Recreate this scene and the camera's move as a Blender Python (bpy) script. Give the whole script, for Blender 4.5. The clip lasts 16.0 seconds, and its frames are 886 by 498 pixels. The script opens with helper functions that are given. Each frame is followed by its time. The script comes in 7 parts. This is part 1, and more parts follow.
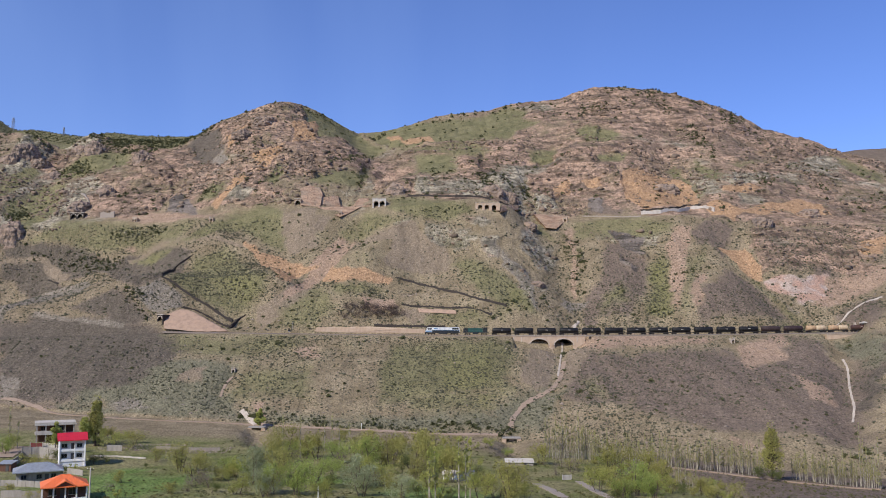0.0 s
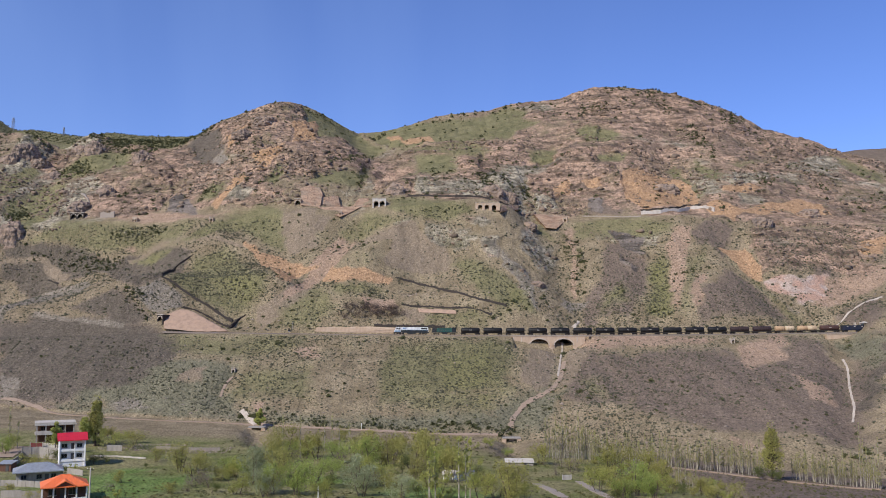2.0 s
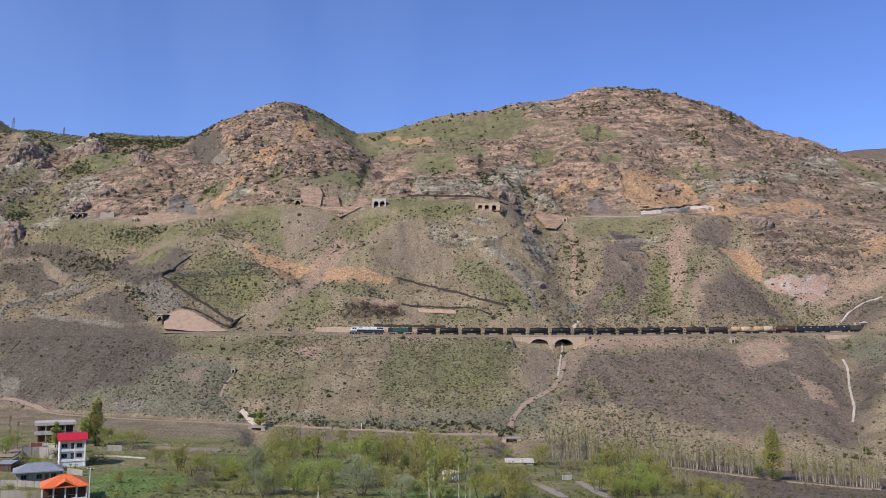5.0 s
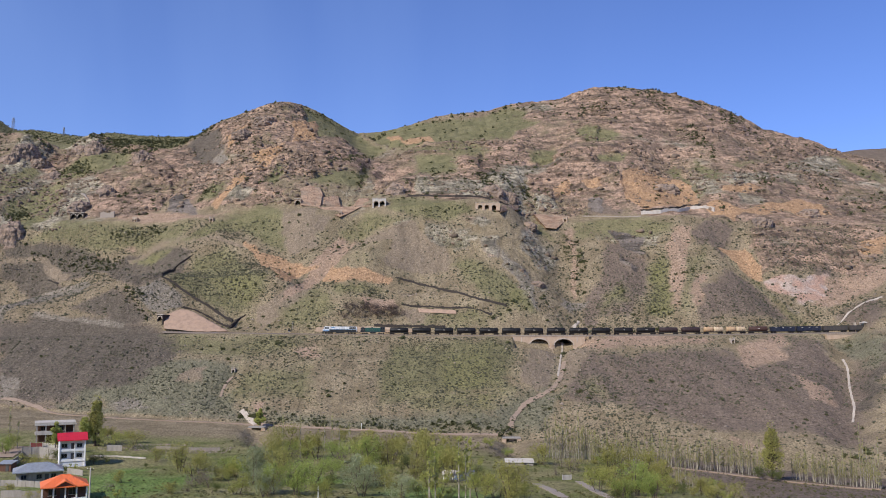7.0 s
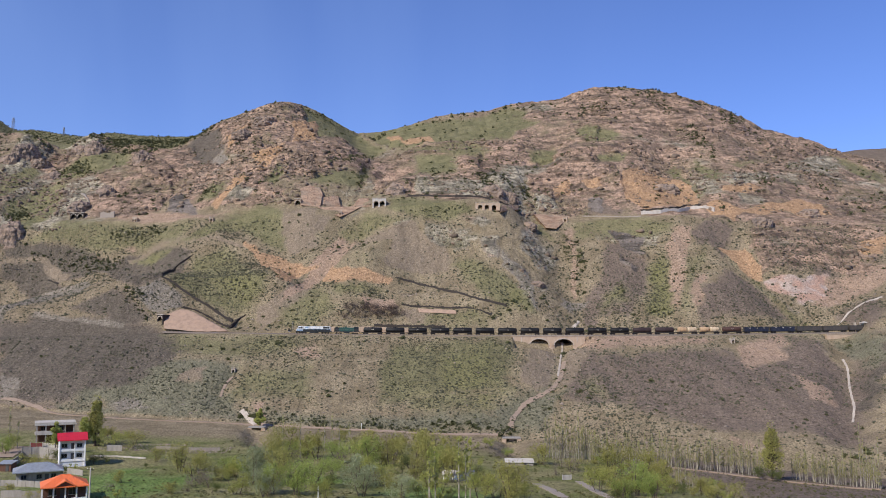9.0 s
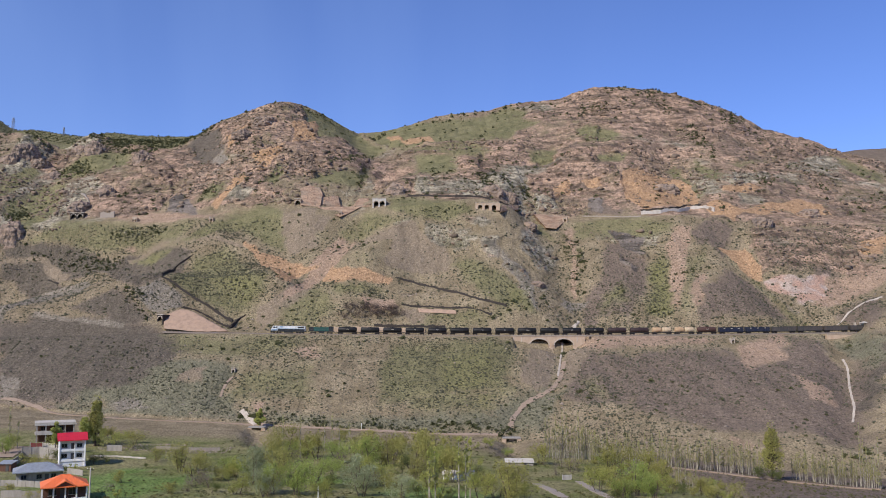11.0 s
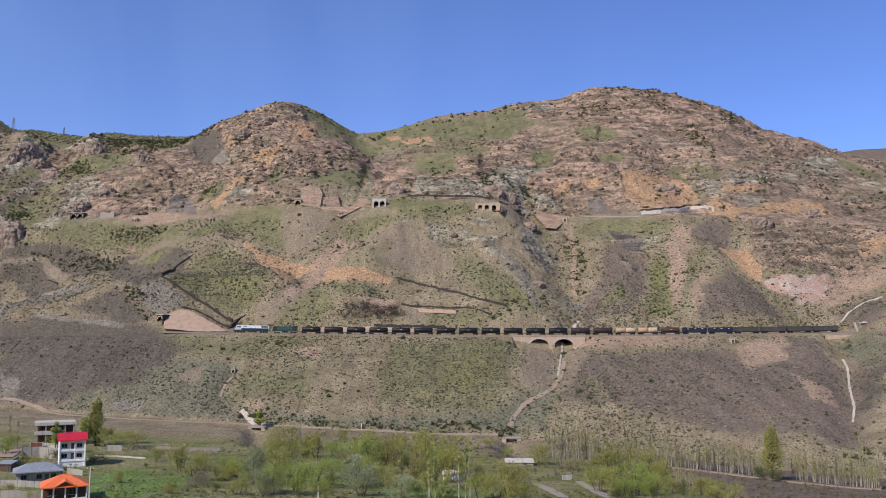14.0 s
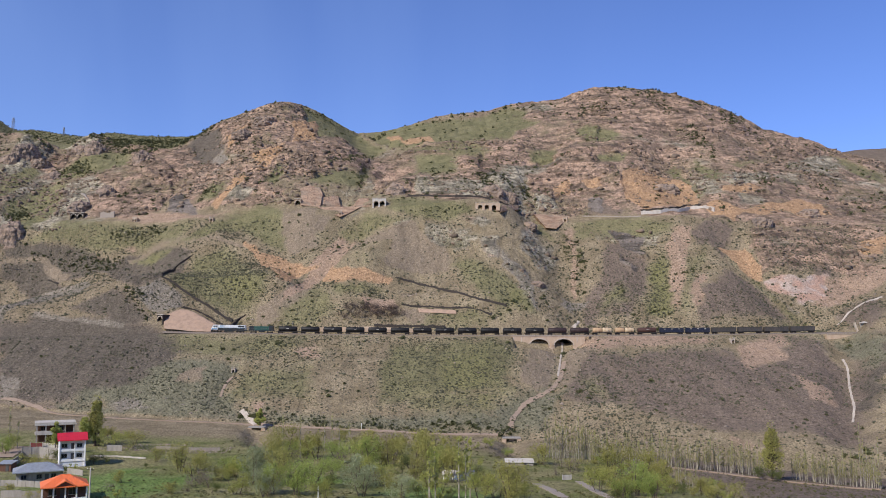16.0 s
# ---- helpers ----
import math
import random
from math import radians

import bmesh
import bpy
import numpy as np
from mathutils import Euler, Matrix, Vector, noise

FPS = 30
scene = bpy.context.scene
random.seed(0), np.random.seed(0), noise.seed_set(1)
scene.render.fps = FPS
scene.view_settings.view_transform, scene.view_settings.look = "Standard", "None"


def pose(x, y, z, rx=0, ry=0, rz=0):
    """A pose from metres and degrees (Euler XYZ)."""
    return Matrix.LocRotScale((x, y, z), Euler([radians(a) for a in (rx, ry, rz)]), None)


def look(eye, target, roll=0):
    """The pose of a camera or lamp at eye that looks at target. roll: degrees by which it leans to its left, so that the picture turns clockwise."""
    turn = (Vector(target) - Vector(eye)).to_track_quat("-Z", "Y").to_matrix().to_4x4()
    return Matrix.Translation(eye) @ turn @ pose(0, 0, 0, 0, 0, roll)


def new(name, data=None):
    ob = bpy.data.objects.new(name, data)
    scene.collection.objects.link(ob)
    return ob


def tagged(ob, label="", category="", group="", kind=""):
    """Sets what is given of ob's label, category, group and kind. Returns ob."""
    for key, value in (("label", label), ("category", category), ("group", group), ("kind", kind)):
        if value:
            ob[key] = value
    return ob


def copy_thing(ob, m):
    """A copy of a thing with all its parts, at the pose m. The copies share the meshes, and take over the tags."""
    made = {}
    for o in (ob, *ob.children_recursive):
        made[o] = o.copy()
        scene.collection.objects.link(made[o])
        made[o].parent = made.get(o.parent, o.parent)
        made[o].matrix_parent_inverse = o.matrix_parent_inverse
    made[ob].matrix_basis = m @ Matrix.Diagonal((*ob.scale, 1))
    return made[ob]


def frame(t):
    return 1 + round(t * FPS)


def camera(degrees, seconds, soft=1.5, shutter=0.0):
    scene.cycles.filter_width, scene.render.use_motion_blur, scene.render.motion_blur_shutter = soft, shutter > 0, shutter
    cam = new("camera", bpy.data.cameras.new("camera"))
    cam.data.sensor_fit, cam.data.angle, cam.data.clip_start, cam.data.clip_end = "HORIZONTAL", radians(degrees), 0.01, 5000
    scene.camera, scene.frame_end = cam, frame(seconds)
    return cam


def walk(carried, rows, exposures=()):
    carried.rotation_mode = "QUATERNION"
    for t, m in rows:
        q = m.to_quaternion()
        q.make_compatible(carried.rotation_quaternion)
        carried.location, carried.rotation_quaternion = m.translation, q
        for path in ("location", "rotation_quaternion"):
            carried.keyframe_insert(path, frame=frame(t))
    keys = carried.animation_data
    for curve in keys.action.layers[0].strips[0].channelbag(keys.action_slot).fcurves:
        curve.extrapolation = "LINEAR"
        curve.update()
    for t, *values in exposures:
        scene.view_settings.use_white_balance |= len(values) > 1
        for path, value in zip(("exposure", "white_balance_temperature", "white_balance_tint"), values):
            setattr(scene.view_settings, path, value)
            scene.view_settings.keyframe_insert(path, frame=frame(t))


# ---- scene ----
cam = camera(55, 16.0, soft=0.95)
HERE = look((0, 0, 0), (0, 100, 10.5575))
walk(cam, [(0, HERE), (16, HERE)], exposures=[(0, 0.0), (16, 0.0)])

# ---- sky and sun ----
SUN_TO = Vector((-0.52, -0.58, 0.62)).normalized()
world = bpy.data.worlds.new("sky")
scene.world = world
world.use_nodes = True
wn = world.node_tree.nodes
sky = wn.new("ShaderNodeTexSky")
sky.sky_type = "NISHITA"
sky.sun_disc = False
sky.sun_elevation = math.asin(SUN_TO.z)
sky.sun_rotation = math.atan2(SUN_TO.x, SUN_TO.y)
sky.altitude = 2600
sky.air_density = 1.25
sky.dust_density = 0.05
sky.ozone_density = 3.2
wn["Background"].inputs["Strength"].default_value = 0.089
tone = wn.new("ShaderNodeMix")
tone.data_type, tone.blend_type = "RGBA", "MULTIPLY"
tone.inputs[0].default_value = 1.0
tone.inputs[7].default_value = (1.06, 1.18, 1.78, 1.0)
world.node_tree.links.new(sky.outputs["Color"], tone.inputs[6])
# thin high cloud, thicker towards the west
where = wn.new("ShaderNodeTexCoord")
turned = wn.new("ShaderNodeMapping")
turned.inputs["Rotation"].default_value = (0.0, radians(24), radians(8))
turned.inputs["Scale"].default_value = (3.4, 1.0, 0.55)
wisps = wn.new("ShaderNodeTexNoise")
wisps.inputs["Scale"].default_value, wisps.inputs["Detail"].default_value, wisps.inputs["Roughness"].default_value = 2.6, 3.0, 0.5
axes = wn.new("ShaderNodeSeparateXYZ")
west = wn.new("ShaderNodeMapRange")
streak = wn.new("ShaderNodeMapRange")
veil = wn.new("ShaderNodeMath")
veil.operation = "MULTIPLY"
for node, lo, hi, to_lo, to_hi in ((west, 0.35, -0.5, 0.0, 0.115), (streak, 0.35, 0.68, 0.6, 1.3)):
    for key, value in zip(("From Min", "From Max", "To Min", "To Max"), (lo, hi, to_lo, to_hi)):
        node.inputs[key].default_value = value
cirrus = wn.new("ShaderNodeMix")
cirrus.data_type = "RGBA"
cirrus.inputs[7].default_value = (6.0, 8.6, 14.0, 1.0)
for source, target in ((where.outputs["Generated"], turned.inputs["Vector"]), (turned.outputs[0], wisps.inputs["Vector"]), (wisps.outputs["Fac"], streak.inputs["Value"]),
                       (where.outputs["Generated"], axes.inputs[0]), (axes.outputs[0], west.inputs["Value"]), (west.outputs["Result"], veil.inputs[0]), (streak.outputs["Result"], veil.inputs[1]),
                       (veil.outputs[0], cirrus.inputs[0]), (tone.outputs[2], cirrus.inputs[6]), (cirrus.outputs[2], wn["Background"].inputs["Color"])):
    world.node_tree.links.new(source, target)
sun = new("sun", bpy.data.lights.new("sun", "SUN"))
sun.data.energy, sun.data.angle, sun.data.color = 4.12, radians(0.53), (1.0, 0.94, 0.84)
sun.matrix_world = look(SUN_TO * 500, (0, 0, 0))


# ---- materials ----
class Graph:
    """A node material under construction."""

    def __init__(self, name, rough=0.9, metal=0.0, spec=0.3):
        self.mat = bpy.data.materials.new(name)
        self.mat.use_nodes = True
        self.nt = self.mat.node_tree
        self.bsdf = self.nt.nodes["Principled BSDF"]
        self.bsdf.inputs["Roughness"].default_value = rough
        self.bsdf.inputs["Metallic"].default_value = metal
        self.bsdf.inputs["Specular IOR Level"].default_value = spec
        self.pos = self.nt.nodes.new("ShaderNodeNewGeometry").outputs["Position"]
        self.loc = self.nt.nodes.new("ShaderNodeTexCoord").outputs["Object"]

    def put(self, socket, value):
        if isinstance(value, bpy.types.NodeSocket):
            self.nt.links.new(value, socket)
        else:
            socket.default_value = value

    def noise(self, scale, detail=3.0, rough=0.55, where=None, stretch=None):
        n = self.nt.nodes.new("ShaderNodeTexNoise")
        w = where or self.pos
        if stretch:
            m = self.nt.nodes.new("ShaderNodeVectorMath")
            m.operation = "MULTIPLY"
            self.put(m.inputs[0], w)
            m.inputs[1].default_value = stretch
            w = m.outputs[0]
        self.put(n.inputs["Vector"], w)
        n.inputs["Scale"].default_value, n.inputs["Detail"].default_value, n.inputs["Roughness"].default_value = scale, detail, rough
        return n.outputs["Fac"]

    def cells(self, scale, where=None, out="Distance"):
        n = self.nt.nodes.new("ShaderNodeTexVoronoi")
        self.put(n.inputs["Vector"], where or self.pos)
        n.inputs["Scale"].default_value = scale
        return n.outputs[out]

    def step(self, value, lo, hi, a=0.0, b=1.0):
        n = self.nt.nodes.new("ShaderNodeMapRange")
        n.interpolation_type = "SMOOTHSTEP"
        self.put(n.inputs["Value"], value)
        for key, v in zip(("From Min", "From Max", "To Min", "To Max"), (lo, hi, a, b)):
            n.inputs[key].default_value = v
        return n.outputs["Result"]

    def math(self, op, a, b=0.0):
        n = self.nt.nodes.new("ShaderNodeMath")
        n.operation = op
        self.put(n.inputs[0], a)
        self.put(n.inputs[1], b)
        return n.outputs[0]

    def mix(self, fac, a, b, mode="MIX"):
        n = self.nt.nodes.new("ShaderNodeMix")
        n.data_type, n.blend_type = "RGBA", mode
        self.put(n.inputs[0], fac)
        for s, v in ((n.inputs[6], a), (n.inputs[7], b)):
            self.put(s, (*v, 1.0) if isinstance(v, tuple) and len(v) == 3 else v)
        return n.outputs[2]

    def attr(self, name):
        n = self.nt.nodes.new("ShaderNodeAttribute")
        n.attribute_name = name
        s = self.nt.nodes.new("ShaderNodeSeparateColor")
        self.nt.links.new(n.outputs["Color"], s.inputs[0])
        return (*s.outputs, n.outputs["Alpha"])

    def squash(self, factors):
        m = self.nt.nodes.new("ShaderNodeVectorMath")
        m.operation = "MULTIPLY"
        self.put(m.inputs[0], self.pos)
        m.inputs[1].default_value = factors
        return m.outputs[0]

    def grey(self, colour):
        n = self.nt.nodes.new("ShaderNodeSeparateColor")
        self.put(n.inputs[0], colour)
        return n.outputs[0]

    def island(self):
        return self.nt.nodes["Geometry"].outputs["Random Per Island"]

    def chance(self):
        return self.nt.nodes.new("ShaderNodeObjectInfo").outputs["Random"]

    def bump(self, height, depth, strength=1.0):
        n = self.nt.nodes.new("ShaderNodeBump")
        n.inputs["Strength"].default_value, n.inputs["Distance"].default_value = strength, depth
        self.put(n.inputs["Height"], height)
        self.put(self.bsdf.inputs["Normal"], n.outputs["Normal"])

    def done(self, colour):
        self.put(self.bsdf.inputs["Base Color"], (*colour, 1.0) if isinstance(colour, tuple) else colour)
        return self.mat


def worn(name, colour, dirt=(0.16, 0.13, 0.10), rough=0.7, metal=0.0, grime=0.45, scale=0.6, vary=0.0, spec=0.3):
    """Painted or plastered surface with two scales of wear, streaks and fine relief."""
    g = Graph(name, rough, metal, spec)
    streak = g.noise(scale * 2.2, 4, 0.6, stretch=(1, 1, 0.25))
    spots = g.noise(scale * 9, 3, 0.6)
    f = g.math("MULTIPLY", g.step(g.math("ADD", streak, g.math("MULTIPLY", spots, 0.35)), 0.52, 0.92), grime)
    c = g.mix(f, colour, dirt)
    if vary:
        k = g.math("ADD", g.math("MULTIPLY", g.chance(), vary), 1 - vary / 2)
        c = g.mix(1.0, c, g.mix(k, (0, 0, 0), (1, 1, 1)), "MULTIPLY")
    g.bump(spots, 0.03, 0.5)
    return g.done(c)


def foliage(name, dark, light, scale=0.8, thin=0.15):
    """Leaves: each one its own tone, and drifts of tone over the crown."""
    g = Graph(name, 0.7, 0.0, 0.25)
    f = g.math("ADD", g.math("MULTIPLY", g.island(), 0.42), g.math("MULTIPLY", g.noise(scale, 2), 0.62))
    c = g.mix(f, dark, light)
    k = g.math("ADD", g.math("MULTIPLY", g.chance(), 0.45), 0.8)
    c = g.mix(1.0, c, g.mix(k, (0, 0, 0), (1, 1, 1)), "MULTIPLY")
    if thin:
        glow = g.nt.nodes.new("ShaderNodeBsdfTranslucent")
        both = g.nt.nodes.new("ShaderNodeMixShader")
        both.inputs[0].default_value = thin
        g.put(glow.inputs["Color"], c)
        g.nt.links.new(g.bsdf.outputs[0], both.inputs[1])
        g.nt.links.new(glow.outputs[0], both.inputs[2])
        g.nt.links.new(both.outputs[0], g.nt.nodes["Material Output"].inputs["Surface"])
    return g.done(c)


def bark(name, dark, light):
    g = Graph(name, 0.9)
    n = g.noise(3.0, 4, 0.6, stretch=(1, 1, 0.3))
    g.bump(n, 0.04)
    return g.done(g.mix(g.step(n, 0.3, 0.7), dark, light))


def land_material():
    g = Graph("hillside", 0.95, 0.0, 0.12)
    rock, grass, ochre, pale = g.attr("cover")
    purple, meadow, orchard, dark = g.attr("soil")
    sand, scrub, pink, rosy = g.attr("loose")
    scree, grey_soil, vivid, murk = g.attr("tint")
    n_mid, n_fine = g.noise(0.09, 5, 0.62), g.noise(0.55, 4, 0.65)
    grain = g.noise(1.5, 3, 0.7)
    strata = g.noise(0.10, 5, 0.68, stretch=(0.35, 0.35, 1.6))
    rills = g.noise(0.16, 4, 0.6, stretch=(1.0, 0.16, 0.16))

    def tone(dark_end, light_end, by=None, lo=0.32, hi=0.7):
        return g.mix(g.step(by or n_fine, lo, hi), dark_end, light_end)

    def lay(under, mask, top, lo=0.3, hi=0.7, wobble=0.5):
        m = g.math("ADD", mask, g.math("MULTIPLY", g.math("SUBTRACT", n_mid, 0.5), wobble))
        m = g.math("ADD", m, g.math("MULTIPLY", g.math("SUBTRACT", n_fine, 0.5), wobble * 0.7))
        return g.mix(g.step(m, lo, hi), under, top)

    c = tone((0.222, 0.172, 0.105), (0.328, 0.26, 0.166), n_mid)
    c = g.mix(g.step(n_fine, 0.5, 0.72, 0, 0.6), c, (0.14, 0.108, 0.072))
    c = lay(c, purple, tone((0.143, 0.108, 0.081), (0.226, 0.171, 0.130)))
    c = lay(c, grey_soil, tone((0.155, 0.142, 0.09), (0.222, 0.202, 0.132)))
    c = lay(c, murk, tone((0.106, 0.086, 0.065), (0.168, 0.137, 0.103)))
    c = lay(c, sand, tone((0.215, 0.165, 0.112), (0.285, 0.222, 0.155)))
    c = lay(c, scree, tone((0.19, 0.16, 0.122), (0.29, 0.245, 0.19)))
    c = lay(c, rosy, tone((0.28, 0.192, 0.13), (0.41, 0.29, 0.203)))
    stone = tone((0.16, 0.114, 0.083), (0.362, 0.243, 0.17), strata, 0.36, 0.6)
    grey = tone((0.188, 0.162, 0.116), (0.36, 0.31, 0.225), strata, 0.38, 0.6)
    stone = g.mix(g.step(g.math("ADD", pink, g.math("MULTIPLY", n_mid, 0.6)), 0.82, 0.5), stone, grey)
    stone = g.mix(g.step(n_fine, 0.58, 0.74, 0, 0.65), stone, (0.43, 0.32, 0.235))
    stone = g.mix(g.step(n_fine, 0.44, 0.32, 0, 0.75), stone, (0.09, 0.078, 0.052))
    blocks = g.mix(0.45, g.cells(0.20, g.squash((0.7, 0.7, 1.4)), "Color"), g.cells(0.55, None, "Color"))
    stone = g.mix(1.0, stone, g.mix(g.step(g.grey(blocks), 0.2, 0.8), (0.62, 0.62, 0.62), (1.32, 1.32, 1.32)), "MULTIPLY")
    c = lay(c, rock, stone, 0.32, 0.58, 0.9)
    c = lay(c, ochre, tone((0.305, 0.186, 0.104), (0.49, 0.312, 0.18)), 0.3, 0.75, 0.9)
    turf = tone((0.148, 0.139, 0.068), (0.235, 0.207, 0.107), n_mid, 0.3, 0.7)
    turf = g.mix(g.step(n_fine, 0.52, 0.72, 0, 0.7), turf, (0.10, 0.097, 0.05))
    c = lay(c, grass, turf, 0.25, 0.85, 0.9)
    c = lay(c, g.math("MULTIPLY", vivid, 0.8), tone((0.145, 0.138, 0.06), (0.235, 0.21, 0.098)), 0.3, 0.95, 1.0)
    c = lay(c, pale, tone((0.43, 0.275, 0.2), (0.48, 0.375, 0.305), n_mid, 0.42, 0.6), 0.3, 0.7, 0.4)
    c = lay(c, dark, tone((0.085, 0.072, 0.06), (0.22, 0.18, 0.15), strata, 0.4, 0.6), 0.35, 0.6, 0.7)
    c = g.mix(1.0, c, g.mix(g.step(rills, 0.32, 0.68), (0.92, 0.92, 0.91), (1.09, 1.09, 1.08)), "MULTIPLY")
    # low scrub too small to stand alone
    tuft = g.math("MULTIPLY", g.step(g.cells(0.85), 0.36, 0.16), g.step(g.math("ADD", scrub, g.math("MULTIPLY", n_mid, 0.5)), 0.55, 0.95, 0.1, 0.85))
    tuft = g.math("MULTIPLY", tuft, g.step(g.math("ADD", g.math("ADD", pale, g.math("MULTIPLY", ochre, 0.6)), g.math("ADD", g.math("MULTIPLY", sand, 0.7), g.math("MULTIPLY", rosy, 0.45))), 0.6, 0.15))
    c = g.mix(tuft, c, (0.075, 0.07, 0.04))
    yard = g.mix(g.step(n_mid, 0.36, 0.62), (0.155, 0.165, 0.055), (0.255, 0.225, 0.11))
    yard = g.mix(g.step(n_fine, 0.5, 0.75, 0, 0.6), yard, (0.085, 0.098, 0.034))
    c = lay(c, orchard, yard, 0.35, 0.65, 0.8)
    c = lay(c, meadow, g.mix(g.step(n_mid, 0.35, 0.65), (0.13, 0.19, 0.046), (0.19, 0.25, 0.075)), 0.3, 0.75, 0.6)
    c = g.mix(1.0, c, g.mix(g.step(grain, 0.3, 0.7), (0.6, 0.6, 0.6), (1.4, 1.4, 1.4)), "MULTIPLY")
    rough = g.math("ADD", g.math("MULTIPLY", n_fine, 0.6), n_mid)
    rough = g.math("ADD", rough, g.math("MULTIPLY", grain, 0.18))
    rough = g.math("ADD", rough, g.math("MULTIPLY", g.math("MULTIPLY", g.cells(0.24), rock), 0.9))
    g.bump(g.math("ADD", rough, g.math("MULTIPLY", g.cells(0.9), 0.25)), 1.2, 1.0)
    return g.done(c)


def cut_rock_material():
    """Freshly cut orange-pink rock with ledges, stains and cracks."""
    g = Graph("cut_rock", 0.95, 0, 0.15)
    ledge, fine = g.noise(0.3, 5, 0.65, stretch=(0.5, 0.5, 1.6)), g.noise(1.1, 4, 0.65)
    c = g.mix(g.step(ledge, 0.36, 0.62), (0.30, 0.19, 0.125), (0.48, 0.325, 0.215))
    c = g.mix(g.step(fine, 0.44, 0.32, 0, 0.7), c, (0.17, 0.125, 0.09))
    c = g.mix(g.step(g.noise(0.12, 3), 0.52, 0.66, 0, 0.5), c, (0.28, 0.235, 0.175))
    g.bump(g.math("ADD", fine, g.math("MULTIPLY", g.cells(0.5), 0.6)), 0.8)
    return g.done(c)


M_LAND = land_material()
M_CUTROCK = cut_rock_material()
M_BUSH = foliage("sagebrush_leaf", (0.038, 0.037, 0.021), (0.13, 0.124, 0.072), 0.05, 0.0)
M_SHRUB = foliage("shrub_leaf", (0.05, 0.056, 0.022), (0.145, 0.145, 0.06), 0.05)
M_LEAF_SPRING = foliage("spring_leaf", (0.19, 0.21, 0.042), (0.5, 0.5, 0.14))
M_LEAF_BRIGHT = foliage("bright_leaf", (0.15, 0.195, 0.04), (0.40, 0.46, 0.12))
M_LEAF_GREY = foliage("silver_leaf", (0.19, 0.22, 0.10), (0.43, 0.455, 0.26))
M_LEAF_OLIVE = foliage("olive_leaf", (0.165, 0.16, 0.042), (0.46, 0.425, 0.125))
M_LEAF_DARK = foliage("dark_leaf", (0.06, 0.075, 0.022), (0.19, 0.21, 0.06))
M_BUD = foliage("poplar_bud", (0.22, 0.215, 0.075), (0.43, 0.4, 0.17))
M_TWIG = foliage("bare_twig", (0.16, 0.125, 0.1), (0.34, 0.27, 0.22))
M_BARK = bark("brown_bark", (0.07, 0.05, 0.035), (0.17, 0.13, 0.10))
M_POPLAR = bark("pale_bark", (0.2, 0.17, 0.125), (0.5, 0.45, 0.35))
M_BLACK = worn("black_tank_paint", (0.008, 0.008, 0.008), (0.045, 0.037, 0.032), 0.5, 0.0, 0.5, 0.5, 0.0, 0.3)
M_PLUM = worn("maroon_black_paint", (0.035, 0.02, 0.02), (0.08, 0.055, 0.045), 0.5, 0.0, 0.6, 0.5)
M_RUST = worn("rusty_tank_paint", (0.085, 0.042, 0.032), (0.05, 0.03, 0.025), 0.6, 0.0, 0.7, 0.5)
M_GOLD = worn("orange_tank_paint", (0.52, 0.35, 0.2), (0.30, 0.17, 0.10), 0.5, 0.0, 0.6, 0.5)
M_CREAM = worn("cream_tank_paint", (0.60, 0.47, 0.31), (0.33, 0.19, 0.10), 0.5, 0.0, 0.6, 0.5)
M_BLUE = worn("blue_wagon_paint", (0.014, 0.021, 0.046), (0.06, 0.052, 0.05), 0.5, 0.0, 0.6, 0.5)
M_GREY = worn("grey_wagon_steel", (0.062, 0.058, 0.055), (0.11, 0.085, 0.07), 0.6, 0.0, 0.7, 0.5)
M_UNDER = worn("dusty_underframe", (0.022, 0.02, 0.018), (0.055, 0.045, 0.038), 0.8, 0.0, 0.7, 0.8)
M_WHEEL = worn("wheel_steel", (0.055, 0.047, 0.042), (0.05, 0.04, 0.03), 0.5, 0.6, 0.6, 1.2)
M_LOCO_WHITE = worn("white_loco_paint", (0.74, 0.74, 0.72), (0.30, 0.31, 0.33), 0.4, 0.0, 0.6, 0.5, 0.0, 0.5)
M_LOCO_BLUE = worn("sky_blue_loco_paint", (0.16, 0.30, 0.46), (0.15, 0.18, 0.22), 0.4, 0.0, 0.3, 0.5, 0.0, 0.5)
M_LOCO_GREEN = worn("green_loco_paint", (0.012, 0.085, 0.065), (0.05, 0.05, 0.04), 0.45, 0.0, 0.6, 0.5, 0.0, 0.5)
M_LOCO_DARK = worn("dark_loco_paint", (0.02, 0.026, 0.028), (0.06, 0.05, 0.045), 0.5, 0.0, 0.6, 0.5)
M_STEEL = worn("walkway_steel", (0.20, 0.19, 0.18), (0.12, 0.09, 0.07), 0.5, 0.4, 0.5, 1.0)
M_RAIL = worn("rail_steel", (0.22, 0.17, 0.14), (0.14, 0.08, 0.05), 0.45, 0.7, 0.6, 1.0)
M_BALLAST = worn("pale_ballast", (0.235, 0.19, 0.145), (0.16, 0.125, 0.10), 0.95, 0.0, 0.7, 1.5)
M_SLEEPER = worn("concrete_sleeper", (0.34, 0.31, 0.27), (0.15, 0.12, 0.10), 0.9, 0.0, 0.6, 2.0)
M_MASONRY = worn("pink_masonry", (0.53, 0.395, 0.28), (0.38, 0.25, 0.165), 0.9, 0.0, 0.55, 0.35)
M_RING = worn("pale_ring_stone", (0.58, 0.49, 0.39), (0.26, 0.20, 0.16), 0.9, 0.0, 0.5, 0.5, 0.3)
